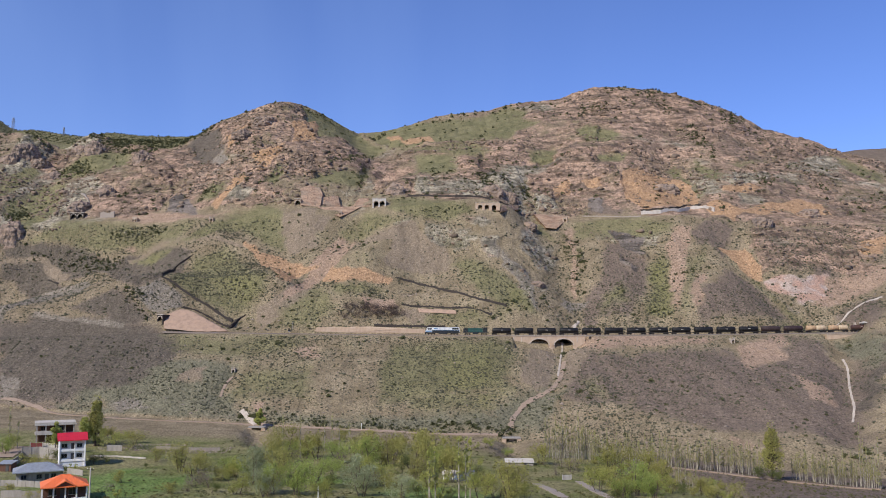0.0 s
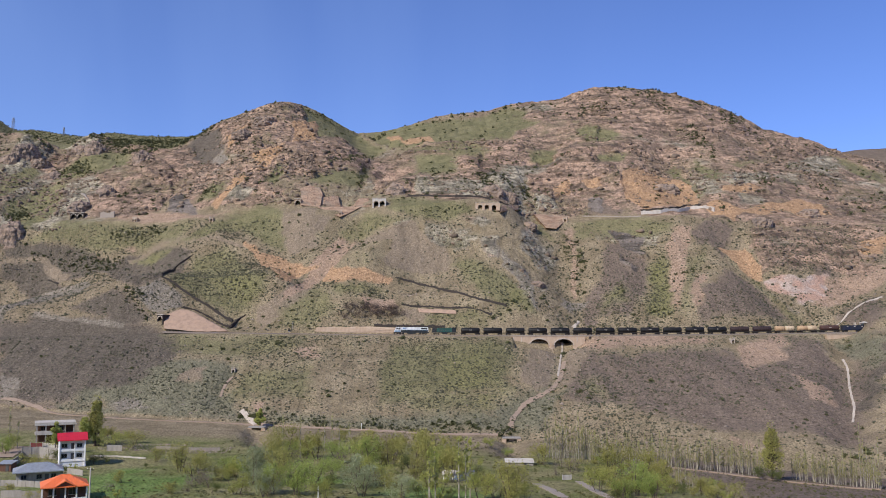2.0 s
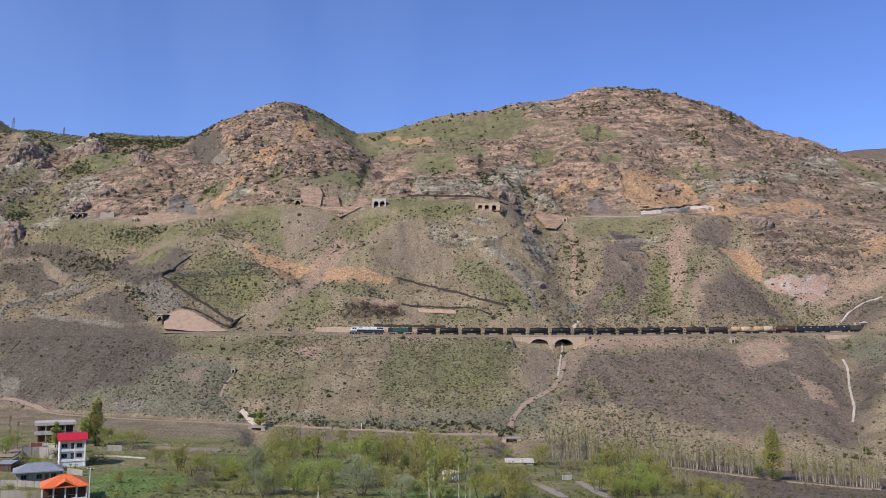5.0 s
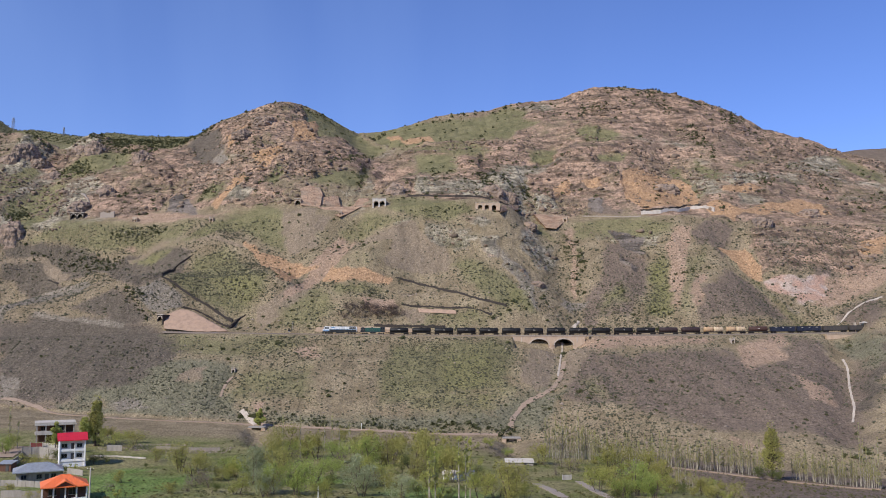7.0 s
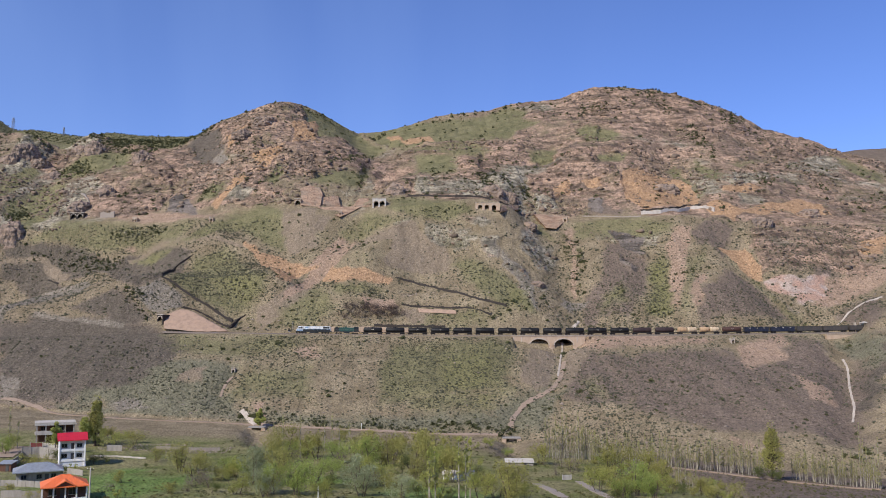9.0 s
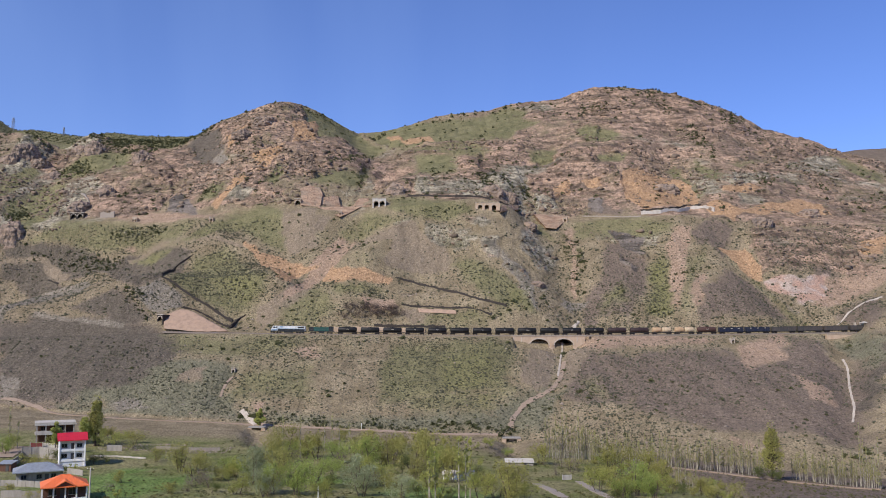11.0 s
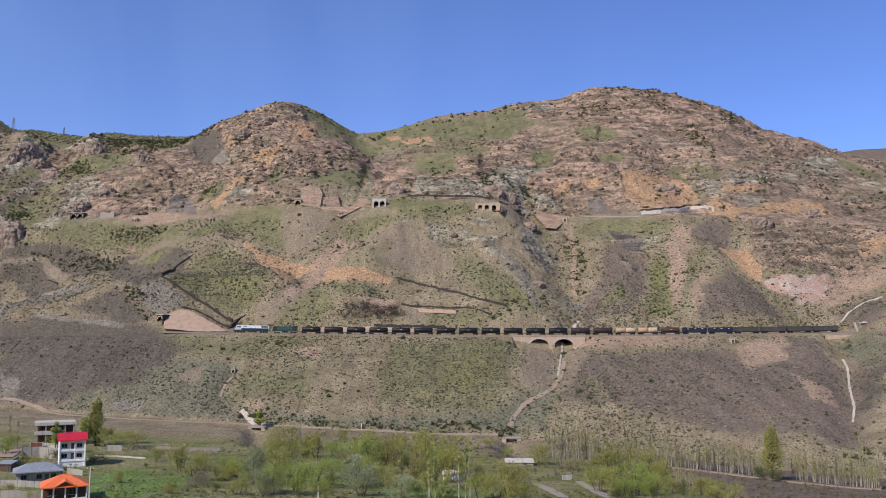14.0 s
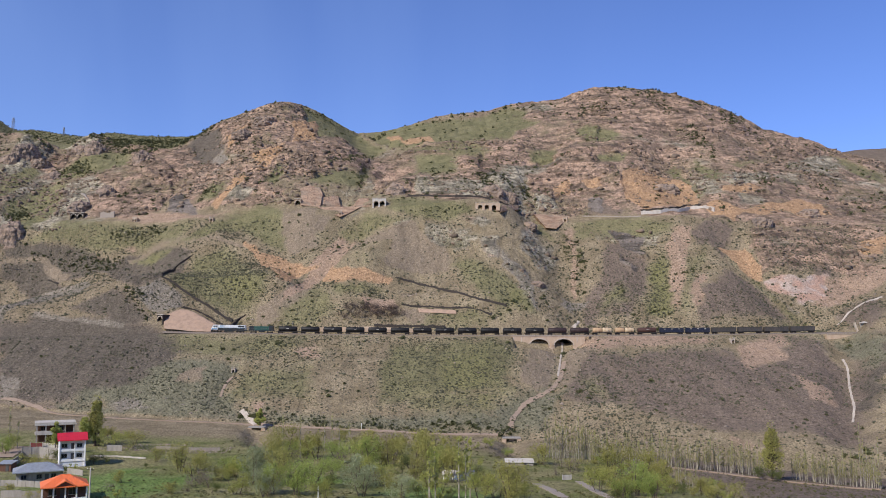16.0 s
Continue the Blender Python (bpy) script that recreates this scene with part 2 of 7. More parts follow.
M_SHOTCRETE = worn("pink_sprayed_concrete", (0.45, 0.305, 0.21), (0.30, 0.205, 0.145), 0.95, 0.0, 0.8, 0.2)
M_DARKSTONE = worn("dark_drystone", (0.05, 0.042, 0.036), (0.095, 0.075, 0.06), 0.95, 0.0, 0.5, 1.0, 0.4)
# near-black that puts the shade inside openings into the colour
M_VOID = worn("opening_shade", (0.012, 0.011, 0.010), (0.02, 0.018, 0.016), 1.0, 0.0, 0.3, 0.5)
M_CONCRETE = worn("grey_concrete", (0.39, 0.35, 0.30), (0.17, 0.15, 0.13), 0.9, 0.0, 0.5, 0.5, 0.2)
M_PALESTONE = worn("pale_gully_stone", (0.36, 0.305, 0.25), (0.28, 0.22, 0.18), 0.95, 0.0, 0.6, 1.0)
M_WHITEWASH = worn("old_whitewash", (0.60, 0.54, 0.47), (0.36, 0.29, 0.23), 0.95, 0.0, 0.5, 0.4)
M_DIRT = worn("dusty_track", (0.36, 0.265, 0.19), (0.25, 0.18, 0.13), 0.95, 0.0, 0.6, 0.5)
M_WALLWHITE = worn("white_render", (0.82, 0.81, 0.78), (0.5, 0.47, 0.43), 0.85, 0.0, 0.2, 0.5)
M_ROOFRED = worn("red_sheet_roof", (0.62, 0.018, 0.035), (0.36, 0.03, 0.04), 0.45, 0.0, 0.3, 0.6, 0.0, 0.5)
M_ROOFORANGE = worn("orange_sheet_roof", (0.86, 0.2, 0.06), (0.6, 0.16, 0.07), 0.5, 0.0, 0.3, 0.6, 0.0, 0.4)
M_ROOFGREY = worn("weathered_grey_roof", (0.37, 0.39, 0.41), (0.2, 0.19, 0.18), 0.5, 0.2, 0.5, 0.6, 0.0, 0.5)
M_SLAB = worn("pale_roof_slab", (0.58, 0.53, 0.46), (0.30, 0.25, 0.20), 0.9, 0.0, 0.5, 0.5)
# brown brick; also the dark colour of house parts that lie in shade
M_BRICK_SHADE = worn("brown_brick_and_shade", (0.15, 0.075, 0.05), (0.08, 0.05, 0.04), 0.9, 0.0, 0.5, 1.0)
M_GATE = worn("maroon_gate_paint", (0.17, 0.04, 0.035), (0.09, 0.04, 0.03), 0.6, 0.0, 0.5, 0.8)
M_GLASS = Graph("dark_window_glass", 0.08, 0.0, 0.5).done((0.02, 0.024, 0.03))
M_FRAME = worn("window_frame_paint", (0.10, 0.095, 0.09), (0.05, 0.045, 0.04), 0.5)
M_STONE = worn("field_stone", (0.30, 0.24, 0.19), (0.16, 0.13, 0.10), 0.95, 0.0, 0.6, 0.5, 0.4)
M_GALV = worn("galvanised_steel", (0.20, 0.21, 0.22), (0.25, 0.24, 0.23), 0.5, 0.6, 0.4, 0.5)

# ---- the land: lines of column (sideways slope), depth and height, from the near hill to the horizon ----
FAR_BEHIND = [(-0.5, -900, 120), (0, -900, 120), (0.5, -900, 120)]
BEHIND = [(-0.5, -150, 40), (0, -150, 40), (0.5, -150, 40)]
STAND = [(-0.5, -4, -1.6), (0, -4, -1.6), (0.5, -4, -1.6)]
BRINK = [(-0.5, 6, -2.4), (0, 6, -2.4), (0.5, 6, -2.4)]
BANK = [(-0.5, 110, -32), (0, 110, -33), (0.5, 110, -34)]
NEAR = [(-0.483, 185, -33.6), (-0.298, 185, -34.5), (0, 185, -35.1), (0.256, 185, -35.7), (0.4822, 185, -36.3)]
FLOOR = [(-0.4957, 250, -36.2), (-0.3945, 250, -36.5), (-0.3059, 250, -37.2), (0, 250, -38.4), (0.2625, 250, -41.1), (0.4941, 250, -43.8)]
FOOT = [(-0.5077, 400, -31.8), (-0.4425, 395, -33.7), (-0.3776, 390, -34.8), (-0.3127, 385, -36), (-0.2479, 380, -37), (-0.1832, 375, -37.8), (-0.1186, 370, -38.4), (-0.0541, 368, -39.4), (0.0103, 365, -40.3), (0.0747, 362, -41.1), (0.1389, 355, -42.6), (0.2027, 340, -44), (0.2664, 330, -44.9), (0.3298, 320, -45.9), (0.393, 310, -46.9), (0.456, 300, -46.9), (0.4987, 295, -47.2)]
OUTER = [(-0.5135, 468, 0), (-0.4481, 470, 0.6), (-0.3827, 472, 1.6), (-0.3172, 474, 2.5), (-0.2517, 475.5, 3), (-0.1862, 475.5, 2.5), (-0.1206, 475.5, 2.2), (-0.0551, 475.5, 1.9), (0.0105, 475.5, 1.6), (0.076, 475.5, 1.4), (0.1415, 475.5, 1.4), (0.2071, 475.5, 1.4), (0.2726, 475.5, 1.7), (0.3382, 475.5, 2.1), (0.4038, 475.5, 2.6), (0.4694, 475.5, 3.1), (0.4832, 475, 3.4), (0.4931, 468, 5.5), (0.5142, 464, 6.7)]
INNER = [(-0.5137, 474, 0.6), (-0.4482, 476, 1.3), (-0.3828, 478, 2.2), (-0.3174, 482, 3.2), (-0.2518, 485, 3.4), (-0.1862, 485, 2.9), (-0.1206, 485, 2.5), (-0.0551, 485, 2.2), (0.0105, 485, 2), (0.076, 485, 1.8), (0.1416, 485, 1.7), (0.2072, 485, 1.8), (0.2727, 485, 2), (0.3383, 485, 2.4), (0.4039, 485, 2.9), (0.4696, 485, 3.4), (0.4834, 484.5, 3.8), (0.4937, 473, 10), (0.5149, 470, 11.8)]
SPUR = [(-0.5154, 500, 13.2), (-0.4505, 505, 21.7), (-0.3854, 510, 31), (-0.3198, 520, 35.4), (-0.2543, 535, 46.1), (-0.1876, 523, 34.6), (-0.1213, 518, 25.6), (-0.0554, 516, 22.8), (0.0105, 516, 22.8), (0.0764, 516, 22.8), (0.1424, 520, 24), (0.2082, 516, 22.8), (0.2742, 518, 23.9), (0.34, 516, 22.8), (0.4059, 516, 22.8), (0.4719, 516, 23.8), (0.5166, 510, 22.9)]
BACK = [(-0.5166, 590, 17.5), (-0.4516, 590, 27.6), (-0.3862, 580, 37.6), (-0.3203, 570, 41.5), (-0.2547, 565, 54.3), (-0.188, 548, 44.3), (-0.1217, 540, 38.6), (-0.0555, 538, 36.7), (0.0106, 538, 36.7), (0.0767, 538, 37.4), (0.1428, 545, 36), (0.2088, 538, 35.6), (0.2749, 538, 35.6), (0.341, 538, 35.6), (0.4071, 540, 35.7), (0.4732, 542, 35.8), (0.5181, 538, 35.6)]
BENCH_LOW = [(-0.5227, 640, 85.2), (-0.4563, 640, 88.7), (-0.3896, 630, 88.6), (-0.3228, 625, 87.5), (-0.2562, 620, 88), (-0.1897, 603, 93.4), (-0.1228, 598, 91), (-0.0561, 596, 93.1), (0.0107, 596, 93.9), (0.0775, 600, 92.1), (0.144, 622, 85.4), (0.2108, 606, 86), (0.2775, 602, 86.7), (0.3444, 605, 89.6), (0.4108, 608, 85.9), (0.4774, 608, 84.3), (0.5225, 606, 81.5)]
BENCH_TOP = [(-0.5228, 648, 87.2), (-0.4564, 648, 90.7), (-0.3897, 638, 90.6), (-0.3229, 633, 89.4), (-0.2562, 628, 90), (-0.1897, 611, 95.4), (-0.1229, 606, 93), (-0.0561, 604, 95.2), (0.0107, 604, 96), (0.0775, 608, 94.1), (0.1441, 630, 87.3), (0.2108, 614, 88), (0.2776, 610, 88.7), (0.3445, 613, 91.6), (0.4109, 616, 87.9), (0.4775, 616, 86.2), (0.5226, 614, 83.4)]
BROW = [(-0.527, 745, 149.9), (-0.4596, 740, 146.3), (-0.3924, 735, 145.4), (-0.3254, 730, 149.4), (-0.2585, 725, 158.3), (-0.1914, 722, 164.1), (-0.1239, 725, 159.8), (-0.0565, 718, 149.4), (0.0108, 715, 147.8), (0.0781, 718, 154.3), (0.1454, 722, 159.1), (0.2128, 722, 160.1), (0.2801, 722, 159.1), (0.3472, 722, 153.7), (0.4138, 720, 142.4), (0.4803, 715, 131.6), (0.5251, 700, 119.3)]
CREST = [(-0.5297, 820, 201.6), (-0.5147, 820, 199.4), (-0.5029, 820, 204.5), (-0.4905, 820, 200.5), (-0.4755, 820, 199.4), (-0.4584, 820, 194.8), (-0.4416, 820, 196), (-0.4296, 820, 199.4), (-0.4183, 820, 203.3), (-0.4067, 820, 199.9), (-0.3942, 820, 194.8), (-0.3538, 824.6, 195.9), (-0.3065, 830, 197.8), (-0.2919, 832.4, 203.6), (-0.2633, 837.2, 218.6), (-0.233, 842.2, 226.9), (-0.2061, 846.7, 235.8), (-0.1859, 850, 240.3), (-0.162, 858.1, 237.8), (-0.1381, 866.2, 229.8), (-0.1041, 877.7, 219.5), (-0.0636, 883.8, 221.6), (-0.0027, 890.8, 233.2), (0.0515, 896.9, 242.3), (0.0787, 900, 250.7), (0.1364, 908.5, 258.7), (0.1637, 912.5, 267.5), (0.1876, 916, 274.9), (0.2148, 920, 277.4), (0.2555, 911, 270.2), (0.2825, 905, 262.1), (0.3162, 897.5, 253.7)]
CREST_EAST = [(0.3495, 890, 237.4), (0.3826, 877.5, 217.6), (0.4159, 865, 204.9), (0.4427, 855, 198.4), (0.4576, 849.2, 190), (0.4883, 836.1, 181), (0.51, 826, 174.5), (0.526, 820, 168.7), (0.56, 806, 150)]
SADDLE = [(-0.5297, 950, 156.6), (-0.4905, 950, 155.5), (-0.4416, 950, 151), (-0.4067, 950, 154.9), (-0.3065, 960, 152.8), (-0.233, 972.2, 181.9), (-0.162, 988.1, 192.8), (-0.0636, 1013.8, 176.6), (0.0787, 1030, 205.7), (0.1876, 1046, 229.9), (0.2825, 1035, 217.1), (0.3826, 1007.5, 172.6), (0.4576, 979.2, 141)]
SECOND = [(-0.573, 1350, 374.1), (-0.5314, 1350, 351.6), (-0.5138, 1350, 334.8), (-0.4902, 1350, 336.6), (-0.4561, 1350, 329.2), (-0.4288, 1350, 324.5), (-0.402, 1350, 332), (-0.3613, 1350, 326.4), (-0.3003, 1350, 324.5), (-0.2459, 1350, 306.8), (-0.0566, 1350, 271.6), (0.2129, 1350, 271.6), (0.415, 1350, 271.6), (0.4561, 1350, 292.9), (0.4834, 1350, 301.3), (0.5106, 1350, 305), (0.5296, 1350, 305.9), (0.5853, 1350, 313.3)]
HORIZON = [(-0.5, 4200, -40), (0, 4200, -40), (0.5, 4200, -40)]
LAND = [FAR_BEHIND, BEHIND, STAND, BRINK, BANK, NEAR, FLOOR, FOOT, OUTER, INNER, SPUR, BACK, BENCH_LOW, BENCH_TOP, BROW, CREST + CREST_EAST,
        SADDLE, SECOND, HORIZON]
SMOOTH = [0.014] * 8 + [0.004, 0.004] + [0.014] * 5 + [0.003, 0.014, 0.006, 0.014]
ROWS = [8, 10, 4, 12, 14, 44, 56, 96, 5, 42, 30, 84, 5, 104, 104, 12, 34, 10]


def lattice(ix, iy, iz, seed):
    """Pseudo-random values in 0..1 on whole-number lattice points."""
    n = (ix * 374761393 + iy * 668265263 + iz * 2147483647 + seed * 974634541) & 0xFFFFFFFF
    n = ((n ^ (n >> 13)) * 1274126177) & 0xFFFFFFFF
    n = ((n ^ (n >> 16)) * 2246822519) & 0xFFFFFFFF
    return ((n ^ (n >> 15)) & 0xFFFFFF) / 16777215.0


def value_noise(x, y, z, seed=0):
    fx, fy, fz = np.floor(x), np.floor(y), np.floor(z)
    ix, iy, iz = fx.astype(np.int64), fy.astype(np.int64), fz.astype(np.int64)
    u, v, w = x - fx, y - fy, z - fz
    u, v, w = u * u * (3 - 2 * u), v * v * (3 - 2 * v), w * w * (3 - 2 * w)
    out = 0
    for dx in (0, 1):
        for dy in (0, 1):
            for dz in (0, 1):
                wt = (u if dx else 1 - u) * (v if dy else 1 - v) * (w if dz else 1 - w)
                out = out + wt * lattice(ix + dx, iy + dy, iz + dz, seed)
    return out * 2 - 1


def fbm(x, y, z, size, octaves=4, seed=0, ridged=False):
    total, amp, norm = 0, 1.0, 0.0
    for k in range(octaves):
        s = 2.03 ** k / size
        n = value_noise(x * s + 17.3 * k, y * s - 9.1 * k, z * s + 4.7 * k, seed + k)
        if ridged:
            n = 1 - 2 * np.abs(n)
        total, norm, amp = total + amp * n, norm + amp, amp * 0.52
    return total / norm


def spread(y):
    """Half-width scale of the land's columns at depth y."""
    return np.sqrt(y * y + 3600.0)


def line_at(nodes, a, smooth):
    """Depth and height of a land line at the columns a."""
    nd = np.array(nodes)
    fine = np.linspace(-2.2, 2.2, 3521)
    yy, zz = np.interp(fine, nd[:, 0], nd[:, 1]), np.interp(fine, nd[:, 0], nd[:, 2])
    k = np.exp(-0.5 * (np.arange(-60, 61) * 0.00125 / smooth) ** 2)
    k /= k.sum()
    yy = np.convolve(np.pad(yy, 60, mode="edge"), k, "valid")
    zz = np.convolve(np.pad(zz, 60, mode="edge"), k, "valid")
    return np.interp(a, fine, yy), np.interp(a, fine, zz)


# ground cover of the hillside: outlines in x, z
GRASS_A = [[(-642, 333), (-602, 305), (-380, 192), (-399, 192)], [(-523, 330), (-238, 207), (-254, 178), (-274, 176), (-299, 181), (-324, 190)], [(-382, 135), (-383, 148), (-373, 163), (-363, 157), (-364, 131), (-366, 118)], [(-358, 156), (-337, 172), (-297, 175), (-281, 156), (-301, 148), (-333, 145)], [(-359, 110), (-353, 146), (-329, 144), (-303, 100), (-310, 82), (-334, 90)], [(-190, 100), (-181, 114), (-168, 115), (-173, 101)], [(-138, 117), (-137, 133), (-127, 139), (-125, 125), (-129, 113)], [(-192, 69), (-179, 78), (-156, 92), (-127, 99), (-117, 95), (-110, 73), (-143, 82), (-168, 72)]]
GRASS_B = [[(-144, 236), (-119, 229), (-87, 220), (-57, 187), (-65, 174), (-93, 194), (-114, 187), (-131, 201)], [(-84, 220), (-42, 225), (-9, 227), (31, 228), (73, 246), (89, 234), (81, 219), (93, 212), (70, 198), (64, 186), (28, 185), (-8, 178), (-39, 183), (-55, 188), (-76, 214)], [(-22, 166), (12, 163), (11, 135), (-22, 134)], [(-107, 122), (-88, 139), (-68, 141), (-63, 157), (-61, 141), (-69, 123), (-97, 119)], [(75, 165), (103, 176), (96, 155), (73, 155)], [(-40, 104), (-22, 104), (21, 89), (19, 80), (-6, 80), (-23, 84), (-37, 92)]]
GRASS_C = [[(67, 97), (73, 85), (76, 81), (78, 71), (67, 79)], [(123, 191), (136, 198), (152, 193), (165, 185), (158, 175), (128, 173)], [(213, 154), (220, 142), (229, 133), (219, 123), (211, 131)], [(188, 148), (194, 128), (196, 111), (201, 114), (200, 131), (197, 156)], [(130, 155), (157, 161), (150, 147), (129, 146)], [(-148, 86), (-116, 85), (-107, 67), (-125, 69)], [(-8, 13), (27, 8), (24, 5), (-8, 7)], [(190, 48), (196, 46), (204, 29), (217, 18), (211, 16), (199, 32)], [(201, 15), (219, 17), (216, 15), (199, 9)]]
SHRUB_A = [[(-640, 333), (-596, 300), (-381, 192), (-397, 192)], [(-523, 330), (-241, 206), (-255, 179), (-269, 168), (-298, 168), (-316, 177)], [(-356, 162), (-325, 166), (-309, 146), (-332, 151)], [(-350, 104), (-344, 117), (-312, 82), (-318, 72)], [(-189, 101), (-182, 112), (-174, 112), (-176, 101)], [(-239, 76), (-232, 85), (-216, 88), (-202, 82), (-224, 76)], [(-145, 236), (-125, 232), (-97, 221), (-109, 222), (-130, 224)], [(-71, 135), (-66, 154), (-61, 151), (-68, 127)], [(-99, 141), (-76, 167), (-64, 177), (-80, 146)], [(26, 128), (36, 113), (40, 119), (29, 133)]]
SHRUB_B = [[(63, 129), (63, 115), (65, 106), (70, 107), (69, 119), (69, 132)], [(223, 205), (241, 203), (240, 168), (234, 155), (228, 171)], [(139, 236), (168, 242), (163, 228), (136, 218)], [(294, 243), (321, 230), (284, 201), (273, 202)], [(213, 266), (223, 272), (234, 218), (221, 219)], [(257, 129), (269, 127), (261, 119), (253, 122)], [(-196, 27), (-176, 22), (-176, 17), (-189, 21)], [(-176, 17), (-164, 13), (-166, 11), (-175, 14)], [(-306, 63), (-258, 68), (-224, 65), (-234, 50), (-263, 55)], [(-243, 82), (-224, 86), (-223, 83), (-237, 76)], [(82, 70), (93, 68), (86, 53), (79, 57)]]
SHRUB_C = [[(91, 60), (96, 57), (88, 35), (86, 37)], [(-89, -35), (-55, -36), (-21, -37), (29, -36), (28, -38), (-20, -39), (-55, -38), (-88, -36)]]
GREYROCK_A = [[(-384, 155), (-402, 175), (-407, 196), (-399, 200), (-381, 193), (-375, 181), (-382, 172), (-377, 156)], [(-561, 286), (-552, 330), (-536, 331), (-332, 195), (-325, 176), (-359, 189)], [(-322, 112), (-328, 135), (-310, 134), (-295, 118), (-289, 95), (-300, 91)], [(-174, 97), (-166, 110), (-140, 112), (-150, 99)], [(-354, 104), (-335, 93), (-315, 77), (-318, 70), (-329, 69)], [(-24, 106), (-20, 128), (10, 125), (32, 120), (36, 100), (2, 103)], [(35, 129), (62, 146), (67, 133), (65, 113), (50, 108), (40, 113)], [(71, 121), (87, 110), (87, 99), (68, 104)]]
GREYROCK_B = [[(222, 131), (268, 139), (274, 134), (255, 121), (229, 118)]]
PINKROCK_A = [[(-301, 184), (-278, 182), (-260, 159), (-271, 157)], [(-365, 162), (-374, 186), (-362, 190), (-347, 173), (-355, 161)], [(-295, 118), (-293, 140), (-272, 142), (-245, 132), (-227, 135), (-214, 112), (-219, 97), (-249, 92), (-270, 97)], [(-273, 144), (-268, 158), (-244, 156), (-226, 143), (-234, 130)], [(-234, 210), (-215, 210), (-162, 239), (-145, 236), (-127, 184), (-127, 155), (-151, 140), (-181, 149), (-202, 183)], [(-174, 125), (-150, 139), (-126, 151), (-109, 158), (-101, 126), (-126, 125), (-138, 117), (-159, 113)]]
PINKROCK_B = [[(-157, 215), (-145, 239), (-142, 234), (-129, 199), (-113, 177), (-92, 190), (-78, 166), (-93, 142), (-134, 147)], [(-38, 175), (-18, 184), (12, 186), (27, 177), (12, 161), (-17, 166)], [(-55, 117), (-55, 143), (-26, 123), (-23, 105)], [(12, 172), (32, 161), (32, 132), (14, 139)], [(33, 179), (78, 181), (106, 196), (148, 196), (133, 152), (87, 157), (62, 147), (34, 144)], [(70, 139), (95, 151), (133, 152), (121, 111), (93, 110), (78, 105), (70, 117)]]
PINKROCK_C = [[(130, 261), (195, 276), (234, 259), (270, 250), (281, 255), (324, 207), (289, 188), (246, 188), (223, 207), (172, 200), (120, 194)], [(114, 174), (161, 172), (203, 177), (236, 153), (285, 161), (253, 148), (214, 160), (157, 161), (109, 156)], [(108, 151), (146, 141), (139, 107), (120, 111), (101, 119)], [(315, 195), (348, 196), (371, 173), (315, 162), (294, 165)]]
ROSY_A = [[(-359, 111), (-357, 133), (-356, 156), (-365, 162), (-366, 139), (-366, 118)], [(-262, 94), (-223, 96), (-176, 89), (-156, 92), (-182, 86), (-237, 90)], [(89, 65), (93, 76), (104, 82), (104, 88), (91, 79), (85, 67)], [(-237, 76), (-217, 77), (-222, 69), (-232, 71)], [(-79, -4), (-68, -5), (-68, -9), (-77, -7)], [(-97, 28), (-87, 47), (-74, 72), (-63, 83), (-55, 80), (-69, 46), (-79, 37), (-96, 22)], [(87, 77), (86, 61), (86, 45), (81, 33), (84, 33), (89, 45), (90, 61), (91, 78)], [(-48, 19), (-28, 21), (-25, 17), (-41, 12)]]
ROSY_B = [[(-79, -4), (-69, -3), (-65, -8), (-75, -9)], [(78, 3), (86, 1), (84, -5), (75, -6)], [(158, 76), (172, 74), (152, 31), (138, 10), (136, 20), (146, 45)], [(158, 32), (166, 34), (155, 12), (149, 11)], [(249, 40), (278, 50), (292, 49), (282, 37), (241, 23), (227, 24)], [(160, -4), (183, 2), (192, 3), (176, -8), (153, -16), (150, -14)], [(78, 3), (116, 2), (152, -1), (140, -4), (96, -5), (80, -7)], [(169, -15), (174, -20), (170, -26), (159, -26)], [(115, -39), (123, -41), (115, -41)], [(-86, -30), (-80, -31), (-78, -37), (-83, -34)]]
DARKROCK_A = [[(-213, 94), (-212, 112), (-202, 108), (-182, 90)], [(110, 108), (121, 108), (117, 93), (109, 97)], [(119, 57), (126, 49), (123, 45), (118, 50)], [(118, 76), (140, 73), (136, 56), (124, 65)]]
# western slopes: darker mauve soil, with their shade put into the colour
DUSK_A = [[(-246, 135), (-248, 168), (-240, 200), (-209, 199), (-188, 157), (-215, 142), (-230, 131)], [(-251, 53), (-224, 67), (-191, 67), (-171, 59), (-174, 52), (-171, 34), (-184, 27), (-195, 31)], [(-322, 54), (-278, 49), (-254, 41), (-255, 21), (-256, 10)], [(-218, 18), (-196, 27), (-175, 16), (-164, 10), (-183, 7)], [(-249, 4), (-176, 4), (-152, -10), (-167, -18), (-186, -20), (-209, -29)], [(-329, 71), (-258, 71), (-220, 55), (-276, 47), (-318, 45)], [(-238, 13), (-173, 9), (-150, 0), (-194, -12), (-231, 0)], [(-256, 10), (-162, 7), (-137, -5), (-146, -22), (-181, -30), (-206, -31)]]
